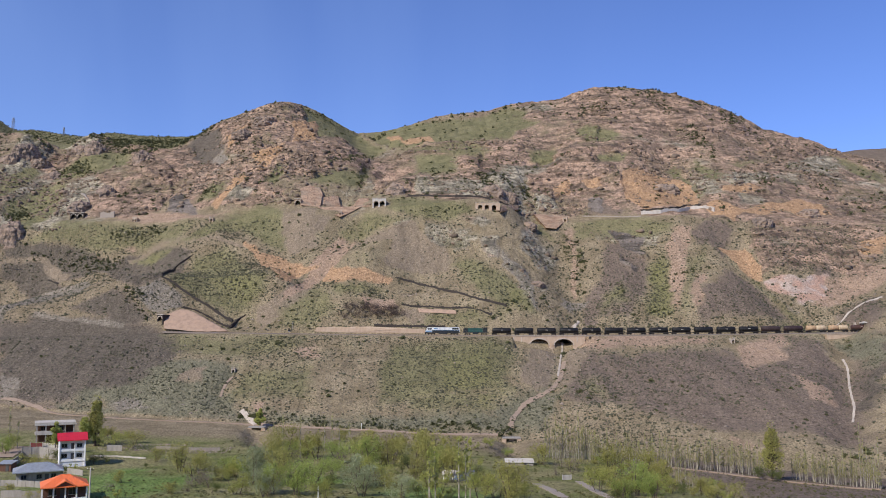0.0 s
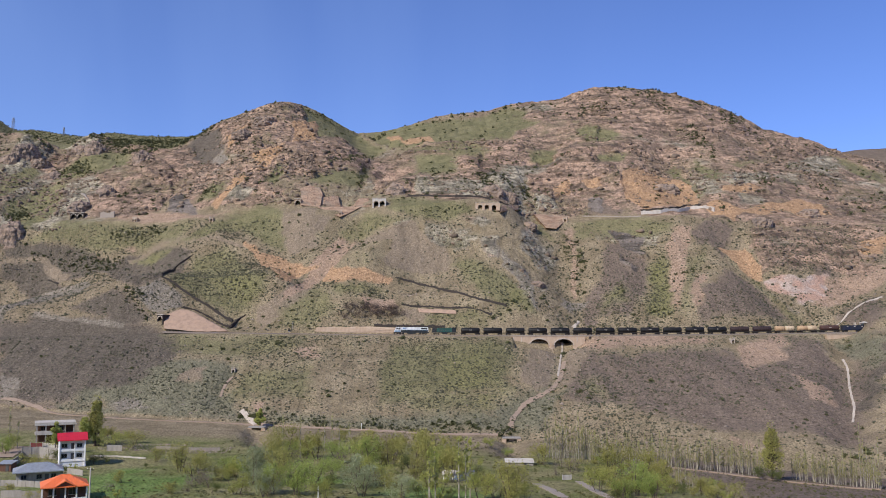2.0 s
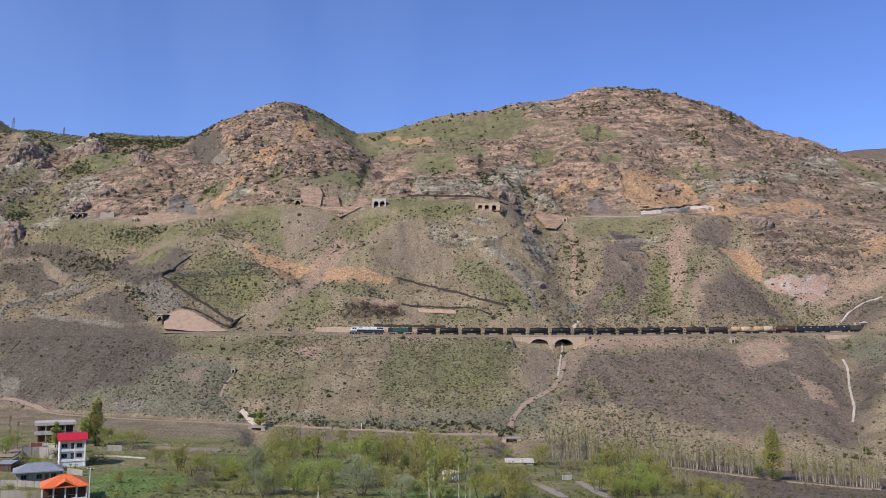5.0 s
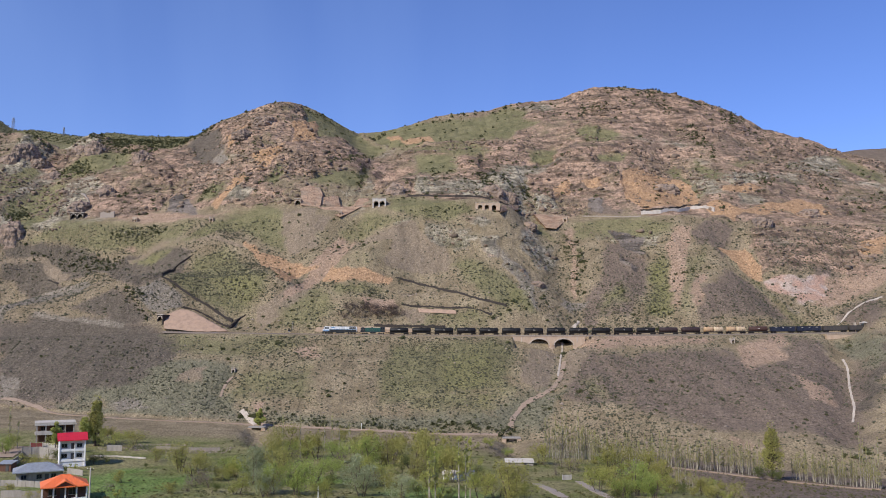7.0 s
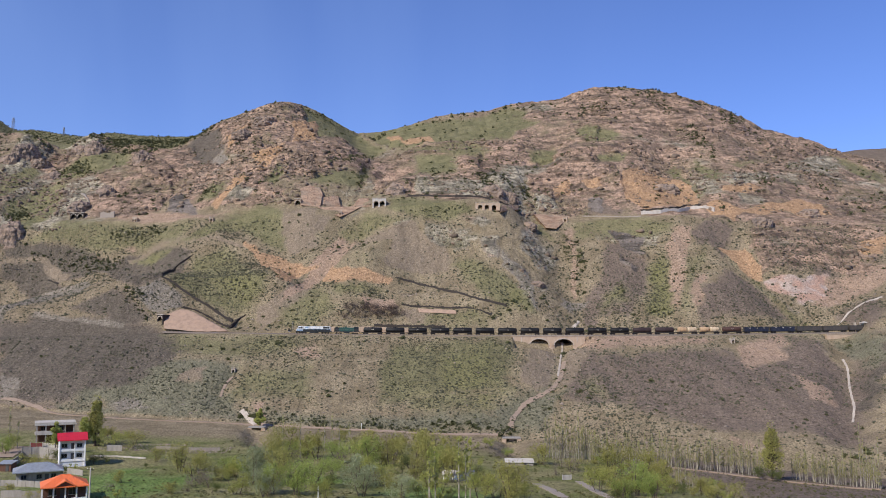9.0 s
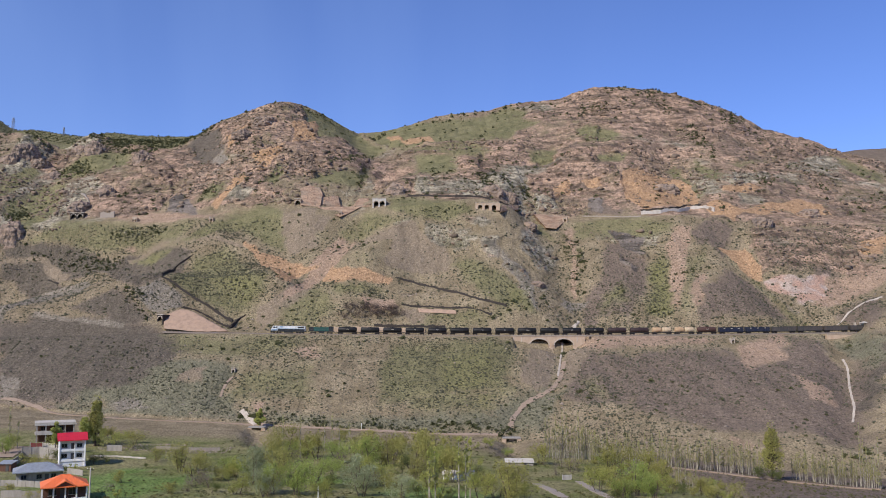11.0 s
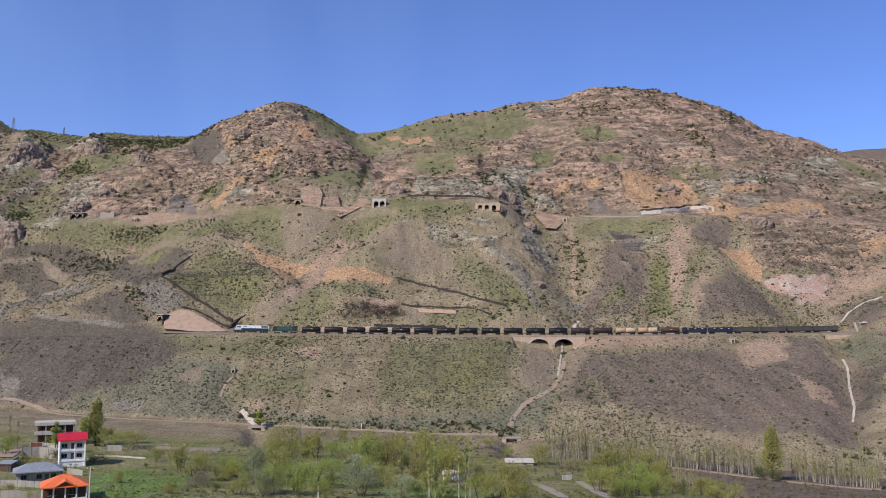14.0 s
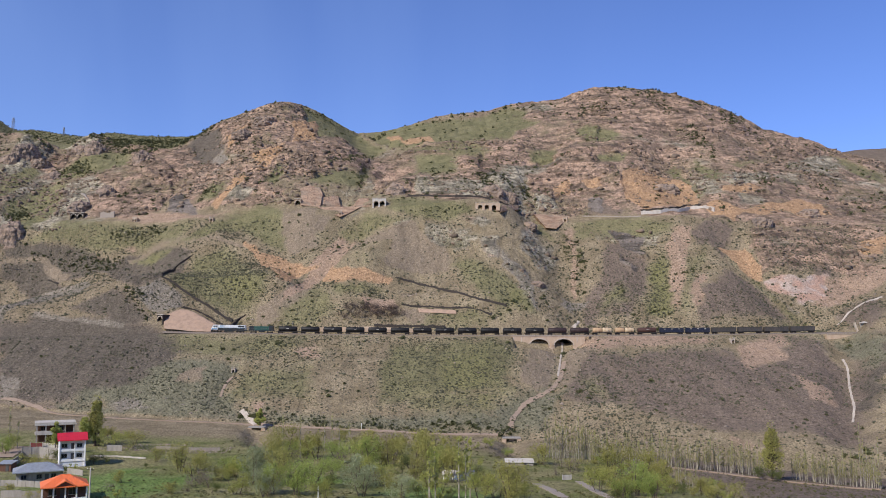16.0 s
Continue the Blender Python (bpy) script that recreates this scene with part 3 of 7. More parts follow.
SCREE_A = [[(-215, 142), (-190, 158), (-179, 144), (-182, 117), (-197, 113)], [(-253, 8), (-247, 21), (-239, 31), (-253, 44), (-286, 38), (-256, 10)], [(-237, 13), (-206, 8), (-180, 6), (-181, 9), (-207, 10), (-238, 15)], [(-185, 25), (-172, 33), (-154, 27), (-152, 19), (-162, 12), (-173, 17)], [(-222, -17), (-209, -19), (-201, -29), (-207, -30)], [(-152, -31), (-147, -28), (-140, -30)], [(75, 29), (92, 30), (86, 24), (79, 20), (74, 22)], [(197, 32), (206, 28), (214, 20), (216, 21), (207, 28), (199, 34)], [(-152, -31), (-142, -28), (-133, -32), (-144, -34)]]
SCREE_B = [[(36, 56), (42, 44), (55, 38), (58, 14), (53, 13), (44, 25), (49, 29), (40, 36)], [(23, 58), (36, 58), (37, 44), (30, 46)]]
OCHRE_A = [[(-170, 94), (-163, 107), (-155, 116), (-159, 119), (-167, 111), (-174, 96)], [(-201, 187), (-184, 187), (-176, 162), (-184, 157)], [(-138, 190), (-125, 211), (-114, 177), (-129, 163)], [(-157, 144), (-137, 158), (-136, 147), (-148, 125)], [(-56, 209), (-44, 203), (-43, 195), (-52, 199)], [(-43, 194), (-14, 195), (-10, 187), (-37, 187)], [(89, 121), (101, 125), (99, 112), (88, 110)], [(111, 123), (126, 126), (123, 119), (113, 120)], [(147, 132), (164, 142), (191, 140), (197, 126), (196, 111), (179, 106), (150, 97), (139, 107), (140, 121)], [(155, 135), (167, 143), (160, 127), (151, 122)]]
OCHRE_B = [[(219, 117), (239, 119), (251, 116), (233, 111), (216, 112)], [(221, 94), (245, 101), (279, 105), (290, 99), (289, 91), (265, 89), (255, 95), (232, 90)], [(199, 106), (211, 104), (223, 95), (206, 83), (197, 94)], [(-136, 66), (-123, 61), (-111, 61), (-102, 52), (-82, 47), (-93, 45), (-98, 36), (-105, 37), (-120, 51)], [(-76, 38), (-72, 44), (-57, 37), (-38, 34), (-32, 32), (-34, 31), (-49, 31), (-66, 31)], [(187, 59), (204, 62), (206, 45), (203, 38), (195, 41), (190, 55)], [(290, 70), (311, 72), (299, 58), (285, 58)]]
TURF_A = [[(-313, 71), (-286, 93), (-236, 90), (-199, 85), (-174, 86), (-192, 69)], [(-55, 189), (-8, 178), (33, 184), (50, 162), (26, 152), (-22, 169)], [(-74, 81), (-50, 93), (-23, 83), (-6, 80), (-21, 80), (-49, 77), (-64, 67)], [(379, 177), (407, 147), (384, 131), (369, 141), (370, 162)], [(236, 146), (303, 161), (290, 153), (247, 140)], [(94, 88), (148, 89), (166, 80), (159, 72), (121, 69), (89, 69)], [(-296, 70), (-246, 85), (-198, 83), (-226, 71), (-257, 67)], [(-97, 16), (-77, 27), (-72, 4), (-105, 7)], [(-158, 4), (-72, 3), (-68, -4), (-102, -12), (-140, -9)]]
TURF_B = [[(-104, -13), (-65, -12), (-58, -30), (-100, -30)], [(-96, 20), (-79, 36), (-64, 22), (-62, 10), (-73, 6), (-92, 6)], [(157, 41), (174, 62), (180, 58), (159, 30), (145, 9), (139, 10)]]
SAND_A = [[(-110, 73), (-117, 95), (-92, 96), (-86, 67)], [(-64, 67), (-47, 75), (-21, 80), (-9, 68), (2, 62), (0, 60)], [(-117, 94), (-93, 88), (-77, 87), (-83, 78), (-98, 69), (-110, 70)], [(-323, 57), (-297, 59), (-282, 55), (-264, 49), (-263, 52), (-281, 58), (-297, 62), (-324, 60)], [(-296, 59), (-281, 58), (-264, 52), (-269, 46), (-284, 51)], [(-219, 61), (-200, 69), (-171, 70), (-151, 66), (-136, 61), (-135, 63), (-151, 69), (-173, 74), (-202, 72), (-222, 63)], [(-110, 22), (-103, 26), (-82, 45), (-77, 27), (-97, 15), (-105, 7)]]
SAND_B = [[(-113, 85), (-95, 80), (-88, 65), (-104, 62)], [(-131, -21), (-127, -16), (-119, -16), (-118, -21)], [(-37, 40), (-34, 63), (-22, 75), (0, 67), (6, 56), (16, 43), (2, 44), (-20, 43)], [(-27, 17), (-11, 17), (-5, 10), (-17, 8)], [(44, -7), (61, 1), (54, -20), (44, -24), (39, -20)], [(65, -6), (78, -6), (66, -19), (58, -20)], [(67, -7), (76, -6), (67, -19), (60, -22)], [(-209, -29), (-202, -28), (-191, -31), (-203, -32)]]
SOFTGREY_A = [[(-66, 88), (-58, 96), (-49, 92), (-62, 88)], [(-36, 82), (-19, 85), (-20, 79), (-34, 76)], [(-13, 79), (2, 80), (23, 60), (21, 55), (2, 62), (-11, 69)], [(-57, 83), (-45, 81), (-47, 77), (-57, 81)], [(9, 78), (24, 78), (36, 71), (24, 67)], [(50, 68), (60, 84), (66, 71), (77, 67), (51, 54)], [(23, 59), (38, 61), (38, 54), (24, 54)], [(57, 105), (65, 105), (66, 96), (56, 89)], [(274, 134), (312, 158), (366, 169), (354, 140), (372, 135), (379, 127), (352, 106), (290, 107), (267, 112)], [(229, 109), (252, 112), (246, 101), (226, 101)]]
SOFTGREY_B = [[(102, 77), (143, 80), (152, 74), (148, 65), (107, 68)], [(4, 73), (18, 70), (18, 52), (9, 54), (3, 65)], [(23, 58), (36, 58), (37, 44), (30, 46)], [(36, 56), (42, 44), (55, 38), (58, 14), (53, 13), (44, 25), (49, 29), (40, 36)], [(50, 68), (64, 71), (77, 66), (73, 45), (62, 42), (52, 51)], [(-27, 28), (-15, 29), (-17, 23), (-25, 23)], [(52, 28), (64, 35), (73, 31), (71, 27), (59, 25)], [(-400, 158), (-378, 187), (-274, 123), (-249, 89), (-293, 77), (-336, 86)]]
MAUVE_A = [[(112, 109), (122, 109), (134, 96), (131, 90), (107, 93)], [(77, -8), (82, -7), (70, -29), (55, -29), (61, -22)], [(90, 33), (101, 39), (92, 11), (85, 14)], [(170, 69), (192, 85), (203, 78), (184, 50), (181, 63), (173, 59)], [(158, 19), (179, 39), (192, 36), (207, 20), (208, 17), (149, 6)], [(112, 67), (139, 71), (133, 44), (111, 15), (86, 19), (101, 39)], [(234, 18), (250, 23), (270, 27), (245, 12), (234, 5)], [(241, 46), (266, 51), (256, 43), (242, 40)], [(83, -9), (154, -7), (140, -23), (123, -28), (57, -29), (62, -18)]]
MAUVE_B = [[(187, -1), (204, -1), (195, -14), (176, -24), (145, -28), (153, -18)], [(97, -11), (156, -10), (185, -20), (164, -38), (117, -37), (83, -31)], [(-206, -31), (-169, -31), (-146, -35), (-176, -34)], [(-134, -35), (-91, -35), (-82, -37), (-116, -36)], [(202, -9), (224, -1), (234, 3), (165, -38), (165, -32)]]
SOFTROCK_A = [[(276, 92), (341, 98), (306, 66), (253, 60)], [(218, 76), (248, 85), (262, 75), (249, 61), (210, 60)], [(212, 79), (265, 79), (317, 80), (290, 47), (265, 41), (253, 44), (220, 37), (203, 39)], [(220, 70), (253, 73), (259, 59), (236, 45), (211, 46)], [(-300, 174), (-236, 178), (-167, 128), (-114, 114), (-126, 95), (-194, 91), (-254, 123)], [(125, 259), (203, 276), (294, 248), (340, 213), (377, 128), (308, 72), (205, 79), (132, 91), (98, 119)]]
GREEN_A = [[(-170, 56), (-151, 65), (-133, 55), (-109, 40), (-110, 27), (-118, 21), (-125, 18), (-167, 33)], [(6, 53), (19, 49), (46, 29), (59, 12), (33, 7), (18, 21)], [(-77, 35), (-34, 30), (-31, 24), (-64, 22)], [(-29, 0), (39, 1), (33, -26), (-21, -30), (-32, -30), (-32, -12)], [(106, 34), (115, 35), (113, 24), (97, 18), (94, 21)], [(69, -19), (78, -19), (73, -26), (64, -27)], [(-23, -24), (26, -24), (19, -33), (-16, -33)]]
VIVID_A = [[(-144, 46), (-133, 48), (-114, 38), (-115, 26), (-121, 24), (-134, 35)], [(-218, 63), (-207, 66), (-191, 66), (-202, 57)], [(42, 29), (51, 22), (56, 12), (43, 9), (37, 17)], [(-5, -6), (25, -4), (28, -20), (19, -28), (1, -28)], [(133, 50), (149, 60), (144, 36), (138, 10), (119, 15), (128, 34)]]
GREY_A = [[(-187, -19), (-156, -14), (-130, -11), (-105, -14), (-105, -24), (-135, -30), (-168, -31)], [(34, -26), (53, -21), (48, -29), (34, -28)], [(218, 1), (234, 3), (223, -4), (203, -12)], [(-172, -28), (-99, -23), (-92, -35), (-129, -36)], [(-56, -34), (30, -31), (28, -38), (-35, -38)], [(20, -30), (39, -24), (60, -23), (42, -38), (28, -38)], [(-180, -31), (-92, -34), (-88, -37), (-131, -36), (-174, -34)], [(-92, -34), (-21, -35), (29, -35), (28, -38), (-35, -38), (-88, -37)], [(-400, 158), (-380, 171), (-303, 128), (-311, 85), (-334, 80)]]
PALE_A = [[(205, 36), (218, 36), (231, 36), (250, 42), (239, 30), (222, 25), (218, 27), (207, 31)]]
DARKSOIL_A = [[(199, -14), (225, -3), (195, -20), (184, -24)], [(192, -19), (211, -9), (229, 0), (183, -28), (178, -27)]]
COVERS = {"grass": GRASS_A + GRASS_B + GRASS_C, "shrub": SHRUB_A + SHRUB_B + SHRUB_C, "greyrock": GREYROCK_A + GREYROCK_B, "pinkrock": PINKROCK_A + PINKROCK_B + PINKROCK_C, "rosy": ROSY_A + ROSY_B, "darkrock": DARKROCK_A, "dusk": DUSK_A, "scree": SCREE_A + SCREE_B, "ochre": OCHRE_A + OCHRE_B, "turf": TURF_A + TURF_B, "sand": SAND_A + SAND_B, "softgrey": SOFTGREY_A + SOFTGREY_B, "mauve": MAUVE_A + MAUVE_B, "softrock": SOFTROCK_A, "green": GREEN_A, "vivid": VIVID_A, "grey": GREY_A, "pale": PALE_A, "darksoil_shade": DARKSOIL_A}
# meadows of the valley floor as ellipses (x, y, half-width, half-depth, degrees)
MEADOW = [(-84, 215, 18, 24, 0), (-72, 209, 13, 28, 0), (-89, 238, 6, 12, 0), (-66, 224, 7, 18, 0), (-101, 227, 2, 5, 0), (-33, 226, 6, 13, 0), (-2, 204, 14, 13, 0), (-78, 190, 8, 9, 0)]
# channels and ribs down the slope: (path, depth, half-width)
CHANNELS_LOW = [
    ([(-97.0, 551.3), (-120.6, 574.9), (-142.5, 601.0)], 7.0, 14.0),
    ([(-74.0, 498.8), (-49.9, 522.3), (-29.4, 526.6)], 3.0, 10.0),
    ([(-105.5, 575.9), (-113.9, 598.3)], 5.0, 12.0),
    ([(-208.9, 587.0), (-181.2, 597.4), (-156.2, 607.5)], 6.0, 16.0),
    ([(-303.2, 604.9), (-259.2, 604.0), (-220.8, 607.4)], 7.0, 18.0),
    ([(126.9, 496.8), (133.6, 548.4), (138.7, 582.8)], 4.0, 14.0),
    ([(217.4, 500.6), (257.7, 541.4), (294.3, 582.6)], 5.0, 16.0),
    ([(6.2, 581.7), (-8.8, 548.8), (-22.8, 536.0)], 3.0, 16.0),
    ([(-64.6, 587.5), (-86.0, 574.2)], 5.0, 12.0),
]
CHANNELS_MID = [
    ([(54, 469), (54, 490)], 2.6, 6.0),
    ([(68, 469), (68, 490)], 2.8, 6.0),
    ([(27.9, 353.8), (23.8, 302.4)], 3.6, 5.0),
    ([(-77.5, 360.5), (-66.7, 312.9)], 3.4, 5.0),
    ([(62.1, 468.3), (58.7, 432.8), (51.0, 406.6), (33.2, 387.2), (28.8, 364.2)], 3.0, 7.0),
    ([(41.0, 470.0), (73.0, 470.0)], 7.2, 7.0),
    ([(78.2, 496.5), (85.5, 513.6), (76.2, 555.5), (69.3, 588.8), (62.5, 617.3)], 7.0, 15.0),
    ([(216.1, 464.8), (184.5, 392.4), (158.9, 334.4)], 4.5, 10.0),
    ([(-106.2, 488.1), (-91.2, 519.7), (-68.6, 558.9), (-56.1, 581.8)], 7.0, 16.0),
]
CHANNELS_HIGH = [
    ([(-104.7, 431.2), (-104.0, 402.7)], 2.0, 6.0),
    ([(207.4, 492.9), (199.2, 538.8), (194.3, 574.6)], 6.0, 14.0),
    ([(-45.3, 714.4), (-58.6, 650.0), (-73.9, 631.9)], 9.0, 18.0),
    ([(-83.5, 855.7), (-46.0, 724.4)], 10.0, 26.0),
    ([(60.4, 637.4), (75.3, 693.5), (98.5, 743.3)], 8.0, 18.0),
    ([(185.6, 620.1), (184.2, 689.8), (216.7, 787.4)], 8.0, 20.0),
    ([(-224.5, 689.2), (-217.1, 724.6), (-212.4, 777.0)], 7.0, 18.0),
    ([(-371.6, 814.7), (-348.9, 745.6), (-335.6, 689.8)], 12.0, 24.0),
    ([(25.7, 581.3), (35.1, 549.4), (29.1, 509.6)], -8.0, 34.0),
]
RIBS = [
    ([(-173.3, 597.4), (-183.1, 557.1), (-180.1, 491.1)], -4.0, 26.0),
    ([(-60.1, 549.6), (-60.9, 500.0)], -6.0, 30.0),
    ([(179.7, 601.2), (160.7, 553.1), (144.9, 501.8)], -4.0, 26.0),
    ([(-154.1, 599.8), (-128.9, 577.6), (-108.2, 552.6), (-99.4, 509.7), (-103.6, 490.9)], -5.0, 15.0),
    ([(-82.5, 552.7), (-52.6, 548.5), (-29.9, 535.9)], -4.0, 12.0),
    ([(-159.4, 564.4), (-130.7, 512.7), (-119.7, 496.5)], 6.0, 22.0),
    ([(-259.0, 498.9), (-269.3, 576.7), (-242.6, 585.1)], -5.0, 16.0),
    ([(-172.8, 810.9), (-165.6, 712.7), (-171.2, 663.2)], -8.0, 30.0),
    ([(201.5, 554.0), (151.5, 501.7)], -4.0, 24.0),
]
CHANNELS = CHANNELS_LOW + CHANNELS_MID + CHANNELS_HIGH + RIBS


def near_path(x, y, path):
    """Distance in plan to a polyline."""
    best = np.full(np.shape(x), 1e9)
    for (x0, y0), (x1, y1) in zip(path, path[1:]):
        dx, dy = x1 - x0, y1 - y0
        t = np.clip(((x - x0) * dx + (y - y0) * dy) / (dx * dx + dy * dy + 1e-9), 0, 1)
        best = np.minimum(best, np.hypot(x - x0 - t * dx, y - y0 - t * dy))
    return best


def patches(x, z, ellipses):
    total = np.zeros(np.shape(x))
    for cx, cz, rx, rz, deg in ellipses:
        c, s = math.cos(radians(deg)), math.sin(radians(deg))
        u, v = (x - cx) * c + (z - cz) * s, (z - cz) * c - (x - cx) * s
        total = np.maximum(total, np.exp(-0.69 * ((u / max(rx, 2)) ** 2 + (v / max(rz, 2)) ** 2) ** 0.9))
    return total


def areas(x, z, outlines, soft):
    """Soft cover of closed outlines: 1 well inside, 0 well outside."""
    total = np.zeros(np.shape(x))
    for pts in outlines:
        px, pz = [p[0] for p in pts], [p[1] for p in pts]
        m = (x > min(px) - 2 * soft) & (x < max(px) + 2 * soft) & (z > min(pz) - 2 * soft) & (z < max(pz) + 2 * soft)
        if not m.any():
            continue
        u, v = x[m], z[m]
        inside = np.zeros(u.shape, dtype=bool)
        for (x0, z0), (x1, z1) in zip(pts, pts[1:] + pts[:1]):
            if z0 != z1:
                inside ^= ((z0 > v) != (z1 > v)) & (u < (x1 - x0) * (v - z0) / (z1 - z0) + x0)
        d = near_path(u, v, pts + pts[:1]) * np.where(inside, 1, -1)
        total[m] = np.maximum(total[m], np.clip(0.5 + d / (2 * soft), 0, 1))
    return total


def land_arrays():
    inner = np.linspace(-0.555, 0.555, 820)
    outer = 0.56 + 1.2 * np.linspace(0.02, 1, 40) ** 1.6
    a = np.concatenate([-outer[::-1], inner, outer])
    lines = [line_at(nodes, a, s) for nodes, s in zip(LAND, SMOOTH)]
    ys, zs, band = [], [], []
    for k, count in enumerate(ROWS):
        (y0, z0), (y1, z1) = lines[k], lines[k + 1]
        for f in np.arange(count + (k == len(ROWS) - 1)) / count:
            ys.append(y0 + (y1 - y0) * f)
            zs.append(z0 + (z1 - z0) * f)
            band.append(k + f)
    y, z = np.array(ys), np.array(zs)
    band = np.array(band)[:, None] * np.ones_like(y)
    x = a * spread(y)
    # masks, on slightly warped ground
    wx = x + 5 * fbm(x, y, z, 30, 3, 11) + 3.0 * fbm(x, y, z, 8, 3, 13)
    wz = z + 3.0 * fbm(x, y, z, 30, 3, 12) + 2.0 * fbm(x, y, z, 8, 3, 14)
    drift = fbm(x, y, z, 90, 4, 31)
    high = np.clip((band - 12.6) / 0.3, 0, 1) * np.clip((16.6 - band) / 0.4, 0, 1)
    lowland = np.clip((7.03 - band) / 0.06, 0, 1) * np.clip((band - 3) / 1, 0, 1)
    hill = 1 - lowland
    near_side = hill * (band < 15.4)
    broad = ("grass", "mauve", "grey", "turf", "green", "dusk", "vivid", "softrock")
    on = {kind: areas(wx, wz, outlines, 5.0 if kind in broad else 2.4) * near_side for kind, outlines in COVERS.items()}
    on["ochre"], on["pale"] = np.clip(1.6 * on["ochre"], 0, 1), np.clip(1.5 * on["pale"], 0, 1)
    # dusk darkens the soil colour where slopes turn from the sun
    on["mauve"] = np.maximum(on["mauve"], on["dusk"])
    on["darksoil_shade"] = np.maximum(on["darksoil_shade"], 0.85 * on["dusk"])
    green = np.maximum.reduce([on["grass"], 0.72 * on["turf"], 0.78 * on["green"], 0.9 * on["vivid"]])
    soft_soil = np.maximum.reduce([on["mauve"], on["sand"], on["scree"], on["grey"], on["darksoil_shade"], on["rosy"]])
    rock = np.clip(0.55 * high + 0.5 * drift * high, 0, 1) * (1 - 0.55 * np.maximum(green, soft_soil))
    rock = np.maximum.reduce([rock, on["greyrock"], on["pinkrock"], 0.55 * on["softrock"], 0.55 * on["softgrey"]])
    grass = np.clip(0.2 + 0.5 * fbm(x, y, z, 70, 4, 33), 0, 0.6) * (1 - soft_soil)
    grass = np.maximum(grass * (1 - on["pale"]), green) * hill * (1 - np.maximum(on["ochre"], on["pale"]))
    grass = np.maximum(grass, np.clip(band - 15.9, 0, 0.8) * (a < 0))
    ochre = np.maximum(on["ochre"], 0.4 * np.clip(fbm(x, y, z, 60, 4, 35) + 0.1, 0, 1) * high * (1 - green)) * hill
    # dark soil tone of the western slopes, their shade painted in with it
    west = np.clip((-95 - x) / 50, 0, 1) * np.clip((band - 6.9) / 0.5, 0, 1) * np.clip((13 - band) / 1, 0, 1)
    # on the far eastern ridge, mauve puts the distance haze into the colour
    purple = np.maximum(on["mauve"], np.clip(band - 16.2, 0, 1) * (a > 0.3))
    purple = np.maximum(purple, 0.4 * west * (1 - green)) * hill
    purple = np.maximum(purple, 0.85 * lowland * np.clip((x - 62) / 25, 0, 1))
    pale, dark = on["pale"], on["darkrock"]
    meadow = 0.9 * patches(x + 1.5 * (wx - x), y + 1.5 * (wz - z), MEADOW) * lowland
    scrub = np.clip(0.45 + 0.9 * fbm(x, y, z, 45, 4, 81) + 0.35 * west + 0.5 * on["shrub"] - 0.5 * np.maximum(on["sand"], on["darksoil_shade"]), 0, 1) * hill
    pink = np.clip(0.5 + 0.9 * fbm(x, y, z * 1.4, 55, 4, 83) + 0.45 * on["pinkrock"] + 0.25 * on["softrock"] - 0.6 * on["greyrock"] - 0.4 * on["softgrey"], 0, 1)
    # relief: crags on rock, soft swells elsewhere, nothing on the two railway benches
    still = np.clip((np.abs(y - 480) - 7) / 18, 0, 1)
    still = np.where(np.abs(band - 12.5) < 0.52, 0.25, still) * np.clip((np.abs(band - 12.5) - 0.4) / 0.5, 0.25, 1)
    crag = fbm(x, y * 0.6, z * 1.5, 46, 6, 41, ridged=True)
    ledge = fbm(x * 0.5, y * 0.5, z * 2.2, 20, 5, 47, ridged=True)
    swell = fbm(x, y, z, 60, 5, 43)
    fine = fbm(x, y, z, 7, 3, 45)
    craggy = np.clip(np.maximum(rock, dark) - 0.5 * grass, 0, 1) * (1 - 0.6 * on["softgrey"])
    spall = fbm(x, y * 0.7, z * 1.6, 13, 4, 49, ridged=True)
    hump = fbm(x, y, z, 24, 4, 51)
    rill = fbm(x + 8 * swell, y * 0.14, z * 0.14, 9, 3, 53, ridged=True)
    push = craggy * (5.2 * crag + 3.4 * ledge + 2.3 * spall) + hill * (3.2 * swell + 1.5 * hump + 0.45 * fine) + hill * (1 - 0.7 * craggy) * 0.7 * rill
    push = push * still * (0.35 + 0.65 * np.clip((16 - band) / 0.25, 0, 1))
    low = lowland * (0.5 * swell + 0.12 * fine) * np.clip((y - 20) / 60, 0, 1)
    cut = np.zeros_like(y)
    for path, depth, half in CHANNELS:
        cut += depth * np.exp(-((near_path(x, y, path) / half) ** 2))
    clear = np.clip((np.abs(y - 480) - 5) / 14, 0, 1)
    cut = np.where(((np.abs(x - 61) < 22) | (np.abs(x - 221) < 11)) & (cut > 0) & (y < 487), cut, cut * clear)
    y2 = y - 0.75 * push
    z2 = z + 0.66 * push + low - cut
    x2 = a * spread(y2)
    orchard = (1 - 0.85 * np.clip((x - 58) / 18, 0, 1)) * (1 - 0.45 * np.clip(1 - np.abs(x - 22) / 22, 0, 1) * np.clip((y - 215) / 20, 0, 1)) * lowland * np.clip((y - 60) / 60, 0, 1) * (0.25 + 0.75 * np.clip((345 - y) / 60, 0, 1))
    covers = {"cover": (rock, grass, ochre, pale), "soil": (purple, meadow, orchard, dark), "loose": (on["sand"], scrub, pink, np.maximum(on["rosy"], 0.42 * on["softrock"])), "tint": (on["scree"], on["grey"], on["vivid"], on["darksoil_shade"])}
    return a, x2, y2, z2, band, covers, on


